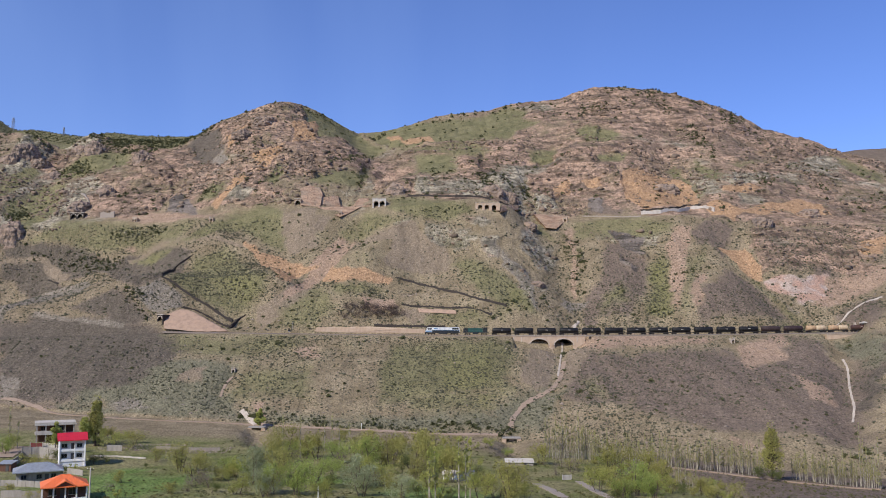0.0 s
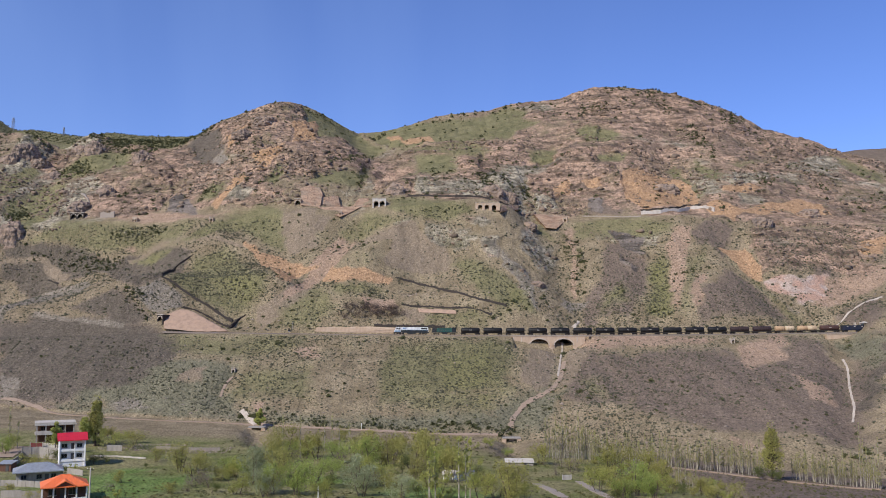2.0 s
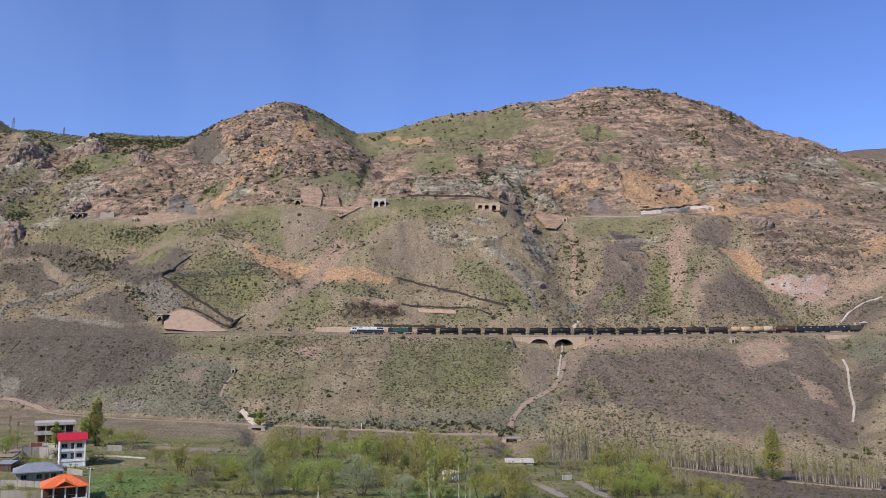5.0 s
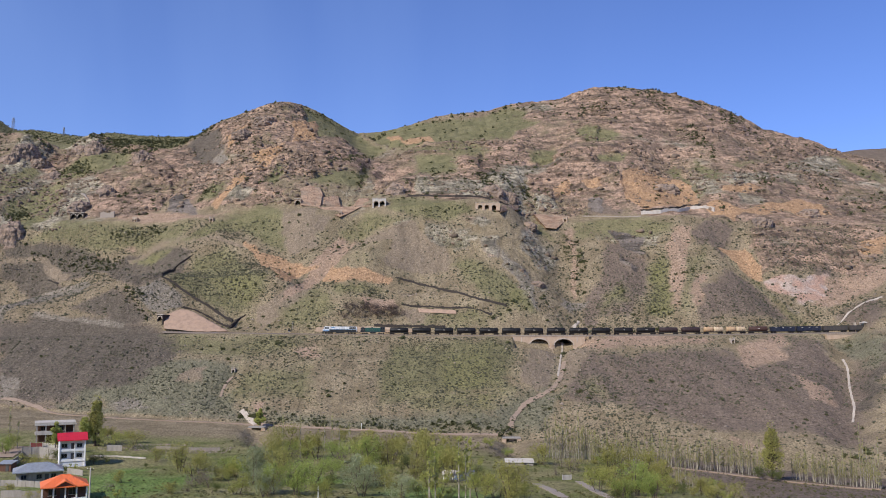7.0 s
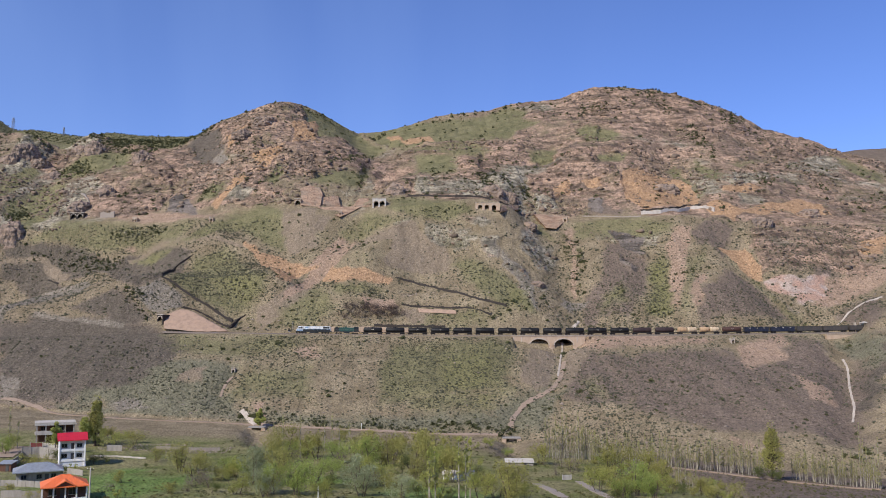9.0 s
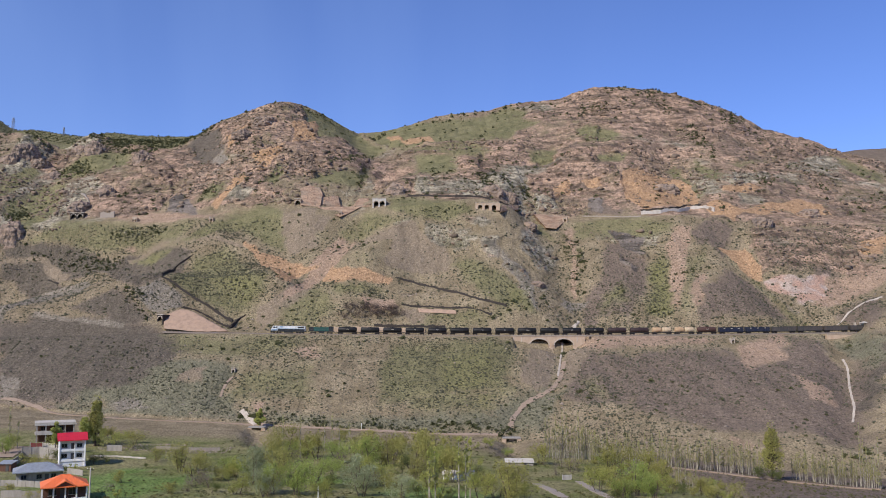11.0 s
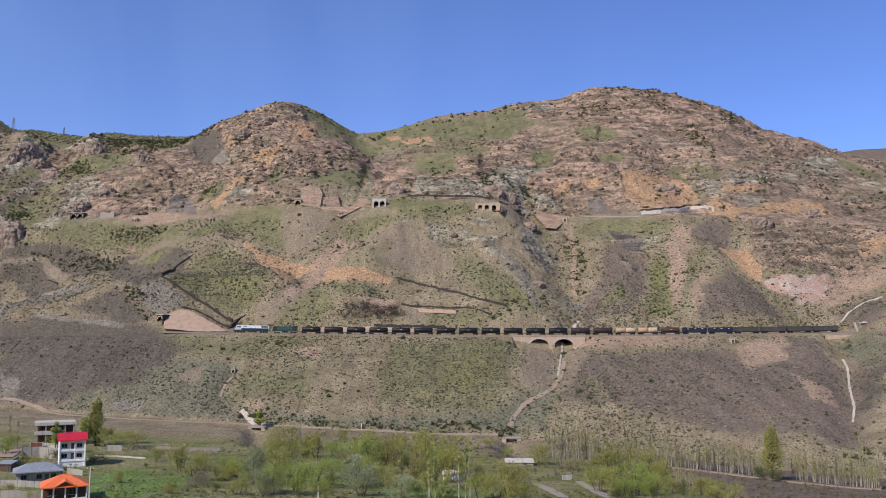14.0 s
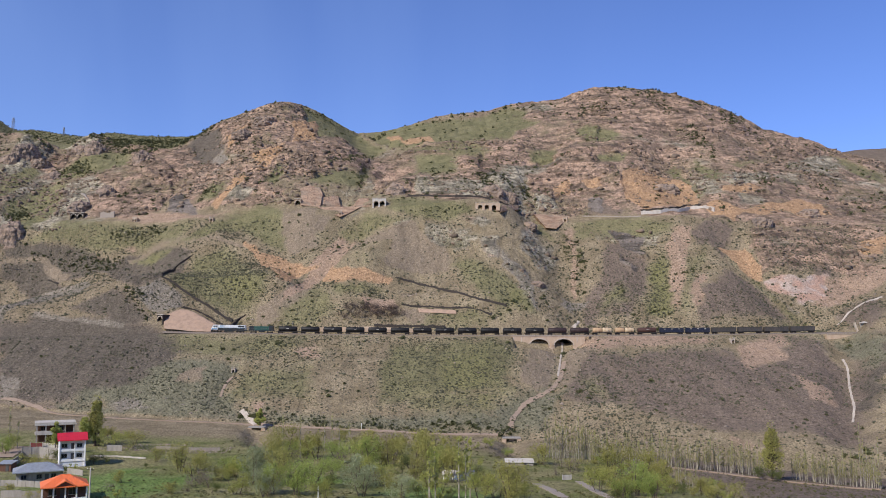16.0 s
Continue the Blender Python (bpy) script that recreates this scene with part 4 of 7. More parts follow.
def make_land():
    a, x2, y2, z2, band, covers, on = land_arrays()
    rows, cols = y2.shape
    co = np.stack([x2, y2, z2], -1).reshape(-1, 3)
    i = np.arange(rows * cols).reshape(rows, cols)
    quads = np.stack([i[:-1, :-1], i[:-1, 1:], i[1:, 1:], i[1:, :-1]], -1).reshape(-1, 4)
    me = bpy.data.meshes.new("ground")
    me.vertices.add(len(co))
    me.vertices.foreach_set("co", co.ravel())
    me.loops.add(quads.size)
    me.loops.foreach_set("vertex_index", quads.ravel())
    me.polygons.add(len(quads))
    me.polygons.foreach_set("loop_start", np.arange(0, quads.size, 4))
    me.polygons.foreach_set("use_smooth", np.ones(len(quads), dtype=bool))
    me.update(calc_edges=True)
    for name, four in covers.items():
        at = me.attributes.new(name, "FLOAT_COLOR", "POINT")
        at.data.foreach_set("color", np.stack(four, -1).reshape(-1).astype(np.float32))
    me.materials.append(M_LAND)
    ob = tagged(new("ground", me), "dry rocky mountainside above a green valley floor", "ground", kind="structure")
    return a, x2, y2, z2, band, covers["cover"][0], covers["cover"][1], covers["soil"][0], np.maximum.reduce([covers["cover"][3], 0.8 * covers["cover"][2], 1.0 * on["sand"], 0.4 * on["darksoil_shade"], 0.6 * on["rosy"]]), on["shrub"], np.maximum(on["green"], on["vivid"])


COL, LX, LY, LZ, BAND, LROCK, LGRASS, LPURPLE, LBARE, LSHRUB, LGREEN = make_land()


def ground_z(x, y):
    """Height of the land at (x, y)."""
    a = x / math.sqrt(y * y + 3600.0)
    j = int(np.clip(np.searchsorted(COL, a) - 1, 0, len(COL) - 2))
    t = (a - COL[j]) / (COL[j + 1] - COL[j])
    z0 = np.interp(y, np.maximum.accumulate(LY[:, j]), LZ[:, j])
    z1 = np.interp(y, np.maximum.accumulate(LY[:, j + 1]), LZ[:, j + 1])
    return float(z0 * (1 - t) + z1 * t)


# ---- building helpers ----
def part(name, bm, material, parent=None, label=""):
    """Links a bmesh as one mesh object, under a thing or a part."""
    me = bpy.data.meshes.new(name)
    bm.to_mesh(me)
    bm.free()
    me.materials.append(material)
    ob = new(name, me)
    ob.parent = parent
    return tagged(ob, label)


def empty(name, m, label, category, group=""):
    ob = new(name)
    ob.empty_display_size = 0.5
    ob.matrix_basis = m
    return tagged(ob, label, category, group)


def box(bm, x, y, z, sx, sy, sz, bevel=0.0, turn=0.0):
    """A box with its middle at (x, y, z)."""
    m = Matrix.Translation((x, y, z)) @ Matrix.Rotation(radians(turn), 4, "Z") @ Matrix.Diagonal((sx, sy, sz, 1))
    made = bmesh.ops.create_cube(bm, size=1, matrix=m)["verts"]
    if bevel:
        edges = {e for v in made for e in v.link_edges}
        bmesh.ops.bevel(bm, geom=list(edges), offset=bevel, segments=1, affect="EDGES")
    return bm


def rod(bm, p, q, r, sides=8, r2=None):
    """A round bar from p to q."""
    p, q = Vector(p), Vector(q)
    d = q - p
    m = Matrix.Translation((p + q) / 2) @ d.to_track_quat("Z", "Y").to_matrix().to_4x4()
    bmesh.ops.create_cone(bm, cap_ends=True, segments=sides, radius1=r, radius2=r if r2 is None else r2, depth=d.length, matrix=m)
    return bm


def prism(bm, outline, y0, y1):
    """An outline in x, z drawn out from y0 to y1."""
    fa = [bm.verts.new((x, y0, z)) for x, z in outline]
    fb = [bm.verts.new((x, y1, z)) for x, z in outline]
    n = len(outline)
    bm.faces.new(fa)
    bm.faces.new(fb[::-1])
    for k in range(n):
        bm.faces.new((fa[k], fb[k], fb[(k + 1) % n], fa[(k + 1) % n]))
    bmesh.ops.recalc_face_normals(bm, faces=bm.faces)
    return bm


def B():
    return bmesh.new()


# ---- the railway ----
TRACK_Y = 480.0


def rail_z(x):
    """Top of the rails: a slight sag towards the bridge."""
    return 2.2 + 1.42 * ((x - 45.5) / 167.0) ** 2


def swept(bm, xs, section, z_of):
    """A section (list of y, z) swept along x."""
    rings = [[bm.verts.new((x, y, z_of(x) + z)) for y, z in section] for x in xs]
    n = len(section)
    for r0, r1 in zip(rings, rings[1:]):
        for k in range(n):
            bm.faces.new((r0[k], r0[(k + 1) % n], r1[(k + 1) % n], r1[k]))
    bm.faces.new(rings[0])
    bm.faces.new(rings[-1][::-1])
    bmesh.ops.recalc_face_normals(bm, faces=bm.faces)
    return bm


def make_track():
    xs = np.linspace(-157, 330, 120)
    t = empty("railway_track", Matrix.Translation((0, TRACK_Y, 0)), "single railway line on pale stone ballast", "railway track")
    t["kind"] = "structure"
    part("ballast", swept(B(), xs, [(-2.5, -1.0), (-1.6, -0.26), (1.6, -0.26), (2.5, -1.0)], rail_z), M_BALLAST, t, "pale crushed stone")
    for side in (-0.755, 0.755):
        part("rail", swept(B(), xs, [(side - 0.06, -0.16), (side - 0.035, 0), (side + 0.035, 0), (side + 0.06, -0.16)], rail_z), M_RAIL, t)
    bm = B()
    for x in np.arange(-156, 250, 0.65):
        box(bm, x, 0, rail_z(x) - 0.25, 0.24, 2.5, 0.2)
    tagged(part("sleepers", bm, M_SLEEPER, t), kind="stuff")


make_track()


def make_bogie(parent, x, axles=2, gap=1.8):
    bm = B()
    for y in (-0.98, 0.98):
        n = (axles - 1) * gap / 2 + 0.42
        prism(bm, [(x - n, 0.42), (x - n + 0.1, 0.78), (x + n - 0.1, 0.78), (x + n, 0.42), (x + 0.45, 0.42), (x + 0.3, 0.2), (x - 0.3, 0.2), (x - 0.45, 0.42)], y - 0.08, y + 0.08)
    box(bm, x, 0, 0.62, 0.45, 2.0, 0.3)
    bogie = part("bogie", bm, M_UNDER, parent)
    for k in range(axles):
        wx = x + (k - (axles - 1) / 2) * gap
        bm = B()
        for y in (-0.76, 0.76):
            rod(bm, (wx, y - 0.07, 0.46), (wx, y + 0.07, 0.46), 0.46, 16)
        rod(bm, (wx, -0.9, 0.46), (wx, 0.9, 0.46), 0.08, 8)
        part("wheelset", bm, M_WHEEL, bogie)


def barrel(bm, x0, x1, zc, r, dome=0.45, rings=4, sides=22):
    """A tank along x with domed ends."""
    xs = [(x0 + dome * (1 - math.cos(f)), r * math.sin(f)) for f in np.linspace(0.12, math.pi / 2, rings)]
    xs += [(x1 - dome * (1 - math.cos(f)), r * math.sin(f)) for f in np.linspace(math.pi / 2, 0.12, rings)]
    loops = [[bm.verts.new((x, q * math.cos(k * math.tau / sides), zc + q * math.sin(k * math.tau / sides))) for k in range(sides)] for x, q in xs]
    for r0, r1 in zip(loops, loops[1:]):
        for k in range(sides):
            bm.faces.new((r0[k], r0[(k + 1) % sides], r1[(k + 1) % sides], r1[k])).smooth = True
    bm.faces.new(loops[0])
    bm.faces.new(loops[-1][::-1])
    bmesh.ops.recalc_face_normals(bm, faces=bm.faces)
    return bm


def make_underframe(w, half, pitch):
    bm = B()
    box(bm, 0, 0, 1.02, half * 2, 0.5, 0.28)
    for y in (-1.25, 1.25):
        box(bm, 0, y, 1.0, half * 2, 0.12, 0.42)
    for x in (-half + 0.1, half - 0.1, -half * 0.45, half * 0.45):
        box(bm, x, 0, 1.06, 0.2, 2.6, 0.22)
    part("underframe", bm, M_UNDER, w)
    for s in (-1, 1):
        bm = B()
        box(bm, s * (half + 0.32), 0, 0.98, 0.68, 0.24, 0.26, 0.04)
        part("coupler", bm, M_UNDER, w)
        for y in (-0.85, 0.85):
            bm = rod(B(), (s * half, y, 1.04), (s * (half + 0.5), y, 1.04), 0.09, 8)
            rod(bm, (s * (half + 0.5), y, 1.04), (s * (half + 0.56), y, 1.04), 0.22, 12)
            part("buffer", bm, M_UNDER, w)
        make_bogie(w, s * pitch)


def make_tank_wagon(m, shell, label, marks=True, second=None):
    """A bogie tank wagon, 12.6 m over couplers."""
    w = empty("tank_wagon", m, label, "tank wagon", "wagons of the train")
    half = 5.72
    make_underframe(w, half, 4.0)
    if second:
        part("tank", barrel(B(), -5.35, -0.12, 2.44, 1.48), shell, w, "orange front tank")
        part("tank", barrel(B(), 0.12, 5.35, 2.44, 1.48), second, w, "cream rear tank")
        domes = (-2.7, 2.7)
    else:
        part("tank", barrel(B(), -5.3, 5.3, 2.44, 1.48, 0.6), shell, w)
        domes = (0.0,)
    for x in domes:
        bm = rod(B(), (x, 0, 3.8), (x, 0, 4.12), 0.42, 14)
        rod(bm, (x, 0, 4.12), (x, 0, 4.2), 0.48, 14)
        part("manway", bm, shell, w)
        bm = box(B(), x, 0, 3.96, 2.6, 0.7, 0.05)
        for y in (-0.35, 0.35):
            rod(bm, (x - 1.3, y, 4.35), (x + 1.3, y, 4.35), 0.025, 6)
            for q in (-1.3, 0, 1.3):
                rod(bm, (x + q, y, 3.9), (x + q, y, 4.35), 0.02, 6)
        part("walkway", bm, M_UNDER, w)
        bm = B()
        for q in (-0.2, 0.2):
            rod(bm, (x + q + 0.9, -1.46, 1.1), (x + q + 0.9, -1.46, 2.6), 0.025, 6)
            rod(bm, (x + q + 0.9, -1.46, 2.6), (x + q + 0.9, -0.6, 3.95), 0.025, 6)
        for z in np.arange(1.25, 2.6, 0.3):
            rod(bm, (x + 0.7, -1.46, z), (x + 1.1, -1.46, z), 0.018, 6)
        part("ladder", bm, M_UNDER, w)
    for x in (-4.2, -1.6, 1.6, 4.2):
        bm = B()
        box(bm, x, 0, 1.22, 0.3, 2.2, 0.34)
        part("saddle", bm, M_UNDER, w)
        bm = B()
        for k in range(22):
            q0, q1 = k * math.tau / 22, (k + 1) * math.tau / 22
            rod(bm, (x, 1.5 * math.cos(q0), 2.44 + 1.5 * math.sin(q0)), (x, 1.5 * math.cos(q1), 2.44 + 1.5 * math.sin(q1)), 0.035, 4)
        part("band", bm, shell, w)
    if marks:
        part("marking", box(B(), 0.1, -1.46, 2.67, 1.3, 0.03, 0.22), M_SLAB, w, "faded white painted bar")
    return w


def make_hopper(m, paint, label, marks):
    """A covered ribbed goods wagon, 14.7 m over couplers."""
    w = empty("hopper_wagon", m, label, "hopper wagon", "wagons of the train")
    half = 6.75
    make_underframe(w, half, 5.0)
    bm = prism(B(), [(-6.7, 1.2), (-6.7, 3.55), (6.7, 3.55), (6.7, 1.2)], -1.42, 1.42)
    part("body", bm, paint, w)
    for x in np.linspace(-6.5, 6.5, 14):
        for y in (-1.47, 1.47):
            part("rib", box(B(), x, y, 2.35, 0.14, 0.12, 2.3), paint, w)
    bm = B()
    for y in (-1.47, 1.47):
        box(bm, 0, y, 3.52, 13.5, 0.16, 0.16)
        box(bm, 0, y, 1.25, 13.5, 0.16, 0.18)
    part("rim", bm, paint, w)
    part("roof", prism(B(), [(-6.7, 3.55), (-6.7, 3.62), (6.7, 3.62), (6.7, 3.55)], -1.4, 1.4), M_UNDER, w)
    for x in (-4, 0, 4) if marks else ():
        part("marking", box(B(), x, -1.56, 2.95, 0.9, 0.03, 0.3), M_SLAB, w, "faded white painted bar")
    return w


def loco_bogie(w, x, axles):
    make_bogie(w, x, axles, 1.75)


def make_white_loco(m):
    """A six-axle diesel with its cab leading towards -x, 20 m long."""
    w = empty("locomotive", m, "white and sky-blue diesel locomotive leading the train", "locomotive", "locomotives of the train")
    bm = box(B(), 0, 0, 1.2, 19.6, 2.8, 0.54, 0.05)
    box(bm, 0, -1.42, 1.12, 18.6, 0.06, 0.2)
    part("frame_sill", bm, M_LOCO_DARK, w)
    part("cab", prism(B(), [(-9.6, 1.47), (-9.75, 2.3), (-9.2, 2.75), (-8.75, 3.85), (-8.5, 4.15), (-6.3, 4.15), (-6.1, 1.47)], -1.45, 1.45), M_LOCO_WHITE, w)
    for y in (-1.462, 1.462):
        for x, sx in ((-7.95, 1.1), (-6.75, 0.9)):
            part("side_window", box(B(), x, y, 3.25, sx, 0.03, 0.85, 0.01), M_GLASS, w)
    part("windscreen", prism(B(), [(-9.17, 2.86), (-9.2, 2.87), (-8.83, 3.78), (-8.8, 3.77)], -1.2, 1.2), M_GLASS, w)
    hood = prism(B(), [(-6.1, 1.47), (-6.1, 4.05), (-5.8, 4.12), (8.9, 4.12), (9.3, 3.9), (9.3, 1.47)], -1.38, 1.38)
    part("hood", hood, M_LOCO_WHITE, w)
    for y in (-1.40, 1.40):
        part("livery_band", box(B(), 1.6, y, 2.55, 15.2, 0.05, 0.24), M_LOCO_BLUE, w, "sky-blue painted band")
        part("skirt_band", box(B(), 1.6, y, 1.94, 15.2, 0.06, 0.94), M_LOCO_DARK, w, "dark band along the lower hood")
        part("livery_band", box(B(), -7.85, y * 1.055, 1.9, 3.2, 0.04, 0.6), M_LOCO_BLUE, w, "sky-blue painted band")
        part("radiator_grille", box(B(), 7.0, y, 3.35, 3.6, 0.05, 0.9), M_LOCO_DARK, w)
        part("radiator_grille", box(B(), -3.9, y, 3.5, 2.0, 0.05, 0.6), M_LOCO_BLUE, w)
        for x in np.arange(-5.2, 9.0, 1.55):
            part("hood_door", box(B(), x, y * 1.003, 2.45, 1.3, 0.03, 1.6, 0.01), M_LOCO_WHITE, w)
        bm = rod(B(), (-6.0, y * 1.03, 2.55), (9.5, y * 1.03, 2.55), 0.03, 6)
        for x in np.arange(-5.8, 9.6, 1.9):
            rod(bm, (x, y * 1.03, 1.45), (x, y * 1.03, 2.55), 0.025, 6)
        part("handrail", bm, M_LOCO_DARK, w)
    bm = rod(B(), (6.0, 0, 4.1), (6.0, 0, 4.35), 0.7, 16)
    rod(bm, (8.0, 0, 4.1), (8.0, 0, 4.35), 0.7, 16)
    part("radiator_fan", bm, M_LOCO_DARK, w)
    part("exhaust_stack", box(B(), 0.6, 0, 4.25, 1.2, 0.8, 0.3, 0.05), M_LOCO_DARK, w)
    part("fuel_tank", prism(B(), [(-2.6, 1.15), (-2.2, 0.35), (2.2, 0.35), (2.6, 1.15)], -1.3, 1.3), M_LOCO_DARK, w)
    part("plough", prism(B(), [(-9.95, 0.25), (-9.8, 1.2), (-9.3, 1.2), (-9.3, 0.25)], -1.3, 1.3), M_LOCO_DARK, w)
    for x in (-10.05, 9.95):
        part("coupler", box(B(), x, 0, 0.98, 0.6, 0.24, 0.3, 0.04), M_UNDER, w)
    for y in (-0.8, 0.8):
        part("headlight", rod(B(), (-9.74, y, 1.95), (-9.66, y, 1.95), 0.13, 12), M_GLASS, w)
    loco_bogie(w, -6.4, 3)
    loco_bogie(w, 6.4, 3)
    return w


def make_green_loco(m):
    """A shorter hood diesel, 15 m long."""
    w = empty("locomotive", m, "dark green and grimy black diesel locomotive", "locomotive", "locomotives of the train")
    part("frame_sill", box(B(), 0, 0, 1.32, 14.4, 2.8, 0.32, 0.05), M_LOCO_DARK, w)
    part("hood", prism(B(), [(-4.3, 1.48), (-4.3, 3.55), (-4.1, 3.7), (4.2, 3.7), (4.2, 1.48)], -0.95, 0.95), M_LOCO_GREEN, w)
    part("hood_end", prism(B(), [(-6.9, 1.48), (-6.9, 3.4), (-6.6, 3.65), (-4.3, 3.65), (-4.3, 1.48)], -0.95, 0.95), M_LOCO_DARK, w)
    part("cab", prism(B(), [(4.2, 1.48), (4.2, 3.95), (4.5, 4.1), (6.3, 4.1), (6.6, 3.95), (6.6, 1.48)], -1.4, 1.4), M_LOCO_DARK, w)
    for y in (-1.41, 1.41):
        for x in (4.8, 5.9):
            part("side_window", box(B(), x, y, 3.3, 0.7, 0.03, 0.65, 0.01), M_GLASS, w)
        for x in np.arange(-3.6, 4.0, 1.1):
            part("hood_door", box(B(), x, y * 0.685, 2.4, 0.95, 0.03, 1.5, 0.01), M_LOCO_GREEN, w)
        bm = rod(B(), (-7.0, y * 0.98, 2.5), (4.2, y * 0.98, 2.5), 0.03, 6)
        for x in np.arange(-6.9, 4.2, 1.8):
            rod(bm, (x, y * 0.98, 1.45), (x, y * 0.98, 2.5), 0.025, 6)
        part("handrail", bm, M_STEEL, w)
    part("exhaust_stack", box(B(), -0.5, 0, 3.8, 1.0, 0.6, 0.3, 0.05), M_LOCO_DARK, w)
    part("radiator_fan", rod(B(), (-5.6, 0, 3.6), (-5.6, 0, 3.85), 0.6, 16), M_LOCO_DARK, w)
    part("fuel_tank", prism(B(), [(-1.7, 1.15), (-1.4, 0.4), (1.4, 0.4), (1.7, 1.15)], -1.2, 1.2), M_LOCO_DARK, w)
    for x in (-7.35, 7.35):
        part("coupler", box(B(), x, 0, 0.98, 0.5, 0.24, 0.3, 0.04), M_UNDER, w)
    make_bogie(w, -4.6, 2, 2.4)
    make_bogie(w, 4.6, 2, 2.4)
    return w


def head_x(t):
    """Where the train's nose is at t seconds: it slows a little uphill."""
    return -10.3 - 9.007 * t + 0.12536 * t * t - 0.0019547 * t ** 3


def on_rails(x):
    return pose(x, TRACK_Y, rail_z(x), 0, -math.degrees(math.atan(2 * 1.42 * (x - 45.5) / 167.0 ** 2)), 0)


TRAIN = []


def make_train():
    at0 = head_x(0)
    TRAIN.append((make_white_loco(on_rails(at0 + 10.2)), 10.2))
    TRAIN.append((make_green_loco(on_rails(at0 + 28.6)), 28.6))
    kinds = {}
    s = 36.9
    for k in range(17):
        if k < 12:
            key, args = ("plain" if k % 4 == 1 else "marked"), (M_BLACK, "black bogie tank wagon with grimy underframe", k % 4 != 1)
        elif k < 14:
            key, args = "plum", (M_PLUM, "dark maroon-black bogie tank wagon with worn paint", False)
        elif k < 16:
            key, args = "gold", (M_GOLD, "orange and cream twin-tank wagon with rust streaks", False, M_CREAM)
        else:
            key, args = "rust", (M_RUST, "rusty maroon bogie tank wagon", True)
        m = on_rails(at0 + s + 6.3)
        if key in kinds:
            w = copy_thing(kinds[key], m)
        else:
            w = kinds[key] = make_tank_wagon(m, *args)
        TRAIN.append((w, s + 6.3))
        s += 12.6
    for k in range(6):
        key = "blue" if k < 2 else "grey"
        m = on_rails(at0 + s + 7.35)
        if key in kinds:
            w = copy_thing(kinds[key], m)
        elif k < 2:
            w = kinds[key] = make_hopper(m, M_BLUE, "dark blue ribbed bogie hopper wagon with white marks", True)
        else:
            w = kinds[key] = make_hopper(m, M_GREY, "dusty dark grey ribbed bogie hopper wagon", False)
        TRAIN.append((w, s + 7.35))
        s += 14.7


make_train()


# ---- masonry and works on the hillside ----
def arch_outline(x0, x1, z_top, z_bot, arches, steps=14):
    """Outline of a wall in x, z with arched notches (centre, half-width, spring height, rise) open at the foot."""
    pts = [(x0, z_top), (x0, z_bot)]
    for cx, r, spring, rise in arches:
        pts.append((cx - r, z_bot))
        pts += [(cx - r * math.cos(f), spring + rise * math.sin(f)) for f in np.linspace(0, math.pi, steps)]
        pts.append((cx + r, z_bot))
    return pts + [(x1, z_bot), (x1, z_top)]


def arch_ring(cx, r, spring, rise, thick, y0, y1, material, parent, name="ring_stone", n=13):
    """Wedge stones round an arch, each a part."""
    for k in range(n):
        f0, f1 = math.pi * (k + 0.03) / n, math.pi * (k + 0.97) / n
        o = [(cx - r * math.cos(f0), spring + rise * math.sin(f0)), (cx - r * math.cos(f1), spring + rise * math.sin(f1)),
             (cx - (r + thick) * math.cos(f1), spring + (rise + thick) * math.sin(f1)), (cx - (r + thick) * math.cos(f0), spring + (rise + thick) * math.sin(f0))]
        part(name, prism(B(), o, y0, y1), material, parent)


def make_bridge():
    x0, x1 = 37.7, 78.7
    a1, a2 = 53.4, 67.0
    b = empty("bridge", Matrix.Translation((0, TRACK_Y, 0)), "two-arched pink masonry railway bridge over a dry gully", "bridge")
    arches = [(a1, 5.2, -3.6, 3.5), (a2, 5.2, -3.6, 3.5)]
    # added dark panels close the open arches and stand in for their shade
    for cx, r, sp, rise in arches:
        part("arch_lining", box(B(), cx, 4.0, sp / 2 - 2.5, r * 2.1, 0.4, 12), M_DARKSTONE, b, "dark panel for the shade inside the open arch")
    part("spandrel_wall", prism(B(), arch_outline(x0, x1, 1.5, -9.5, arches), -5.4, 4.6), M_MASONRY, b)
    for cx, r, s, rise in arches:
        arch_ring(cx, r, s, rise, 0.6, -5.55, -5.0, M_RING, b)
    part("coping", box(B(), (x0 + x1) / 2, -5.35, 1.65, x1 - x0 + 1, 0.6, 0.3, 0.03), M_RING, b, "pale coping course")
    post_x = np.arange(x0 + 0.5, x1, 2.2)
    for x in post_x:
        part("railing_post", box(B(), x, -5.3, 2.25, 0.09, 0.09, 0.95), M_UNDER, b)
    part("railing", box(B(), (x0 + x1) / 2, -5.3, 2.7, x1 - x0, 0.06, 0.06), M_UNDER, b)
    for x in (a1 - 6.6, (a1 + a2) / 2, a2 + 6.6):
        part("pier", box(B(), x, -5.5, -6.0, 1.3, 0.5, 7.0, 0.05), M_MASONRY, b)
    for k, x in enumerate(np.arange(x0 + 1.5, x1 - 0.5, 4.4)):
        part("buttress", box(B(), x, -5.48, -0.4, 0.5, 0.24, 3.0, 0.03), M_RING, b) if abs(x - a1) > 6.5 and abs(x - a2) > 6.5 else None


make_bridge()


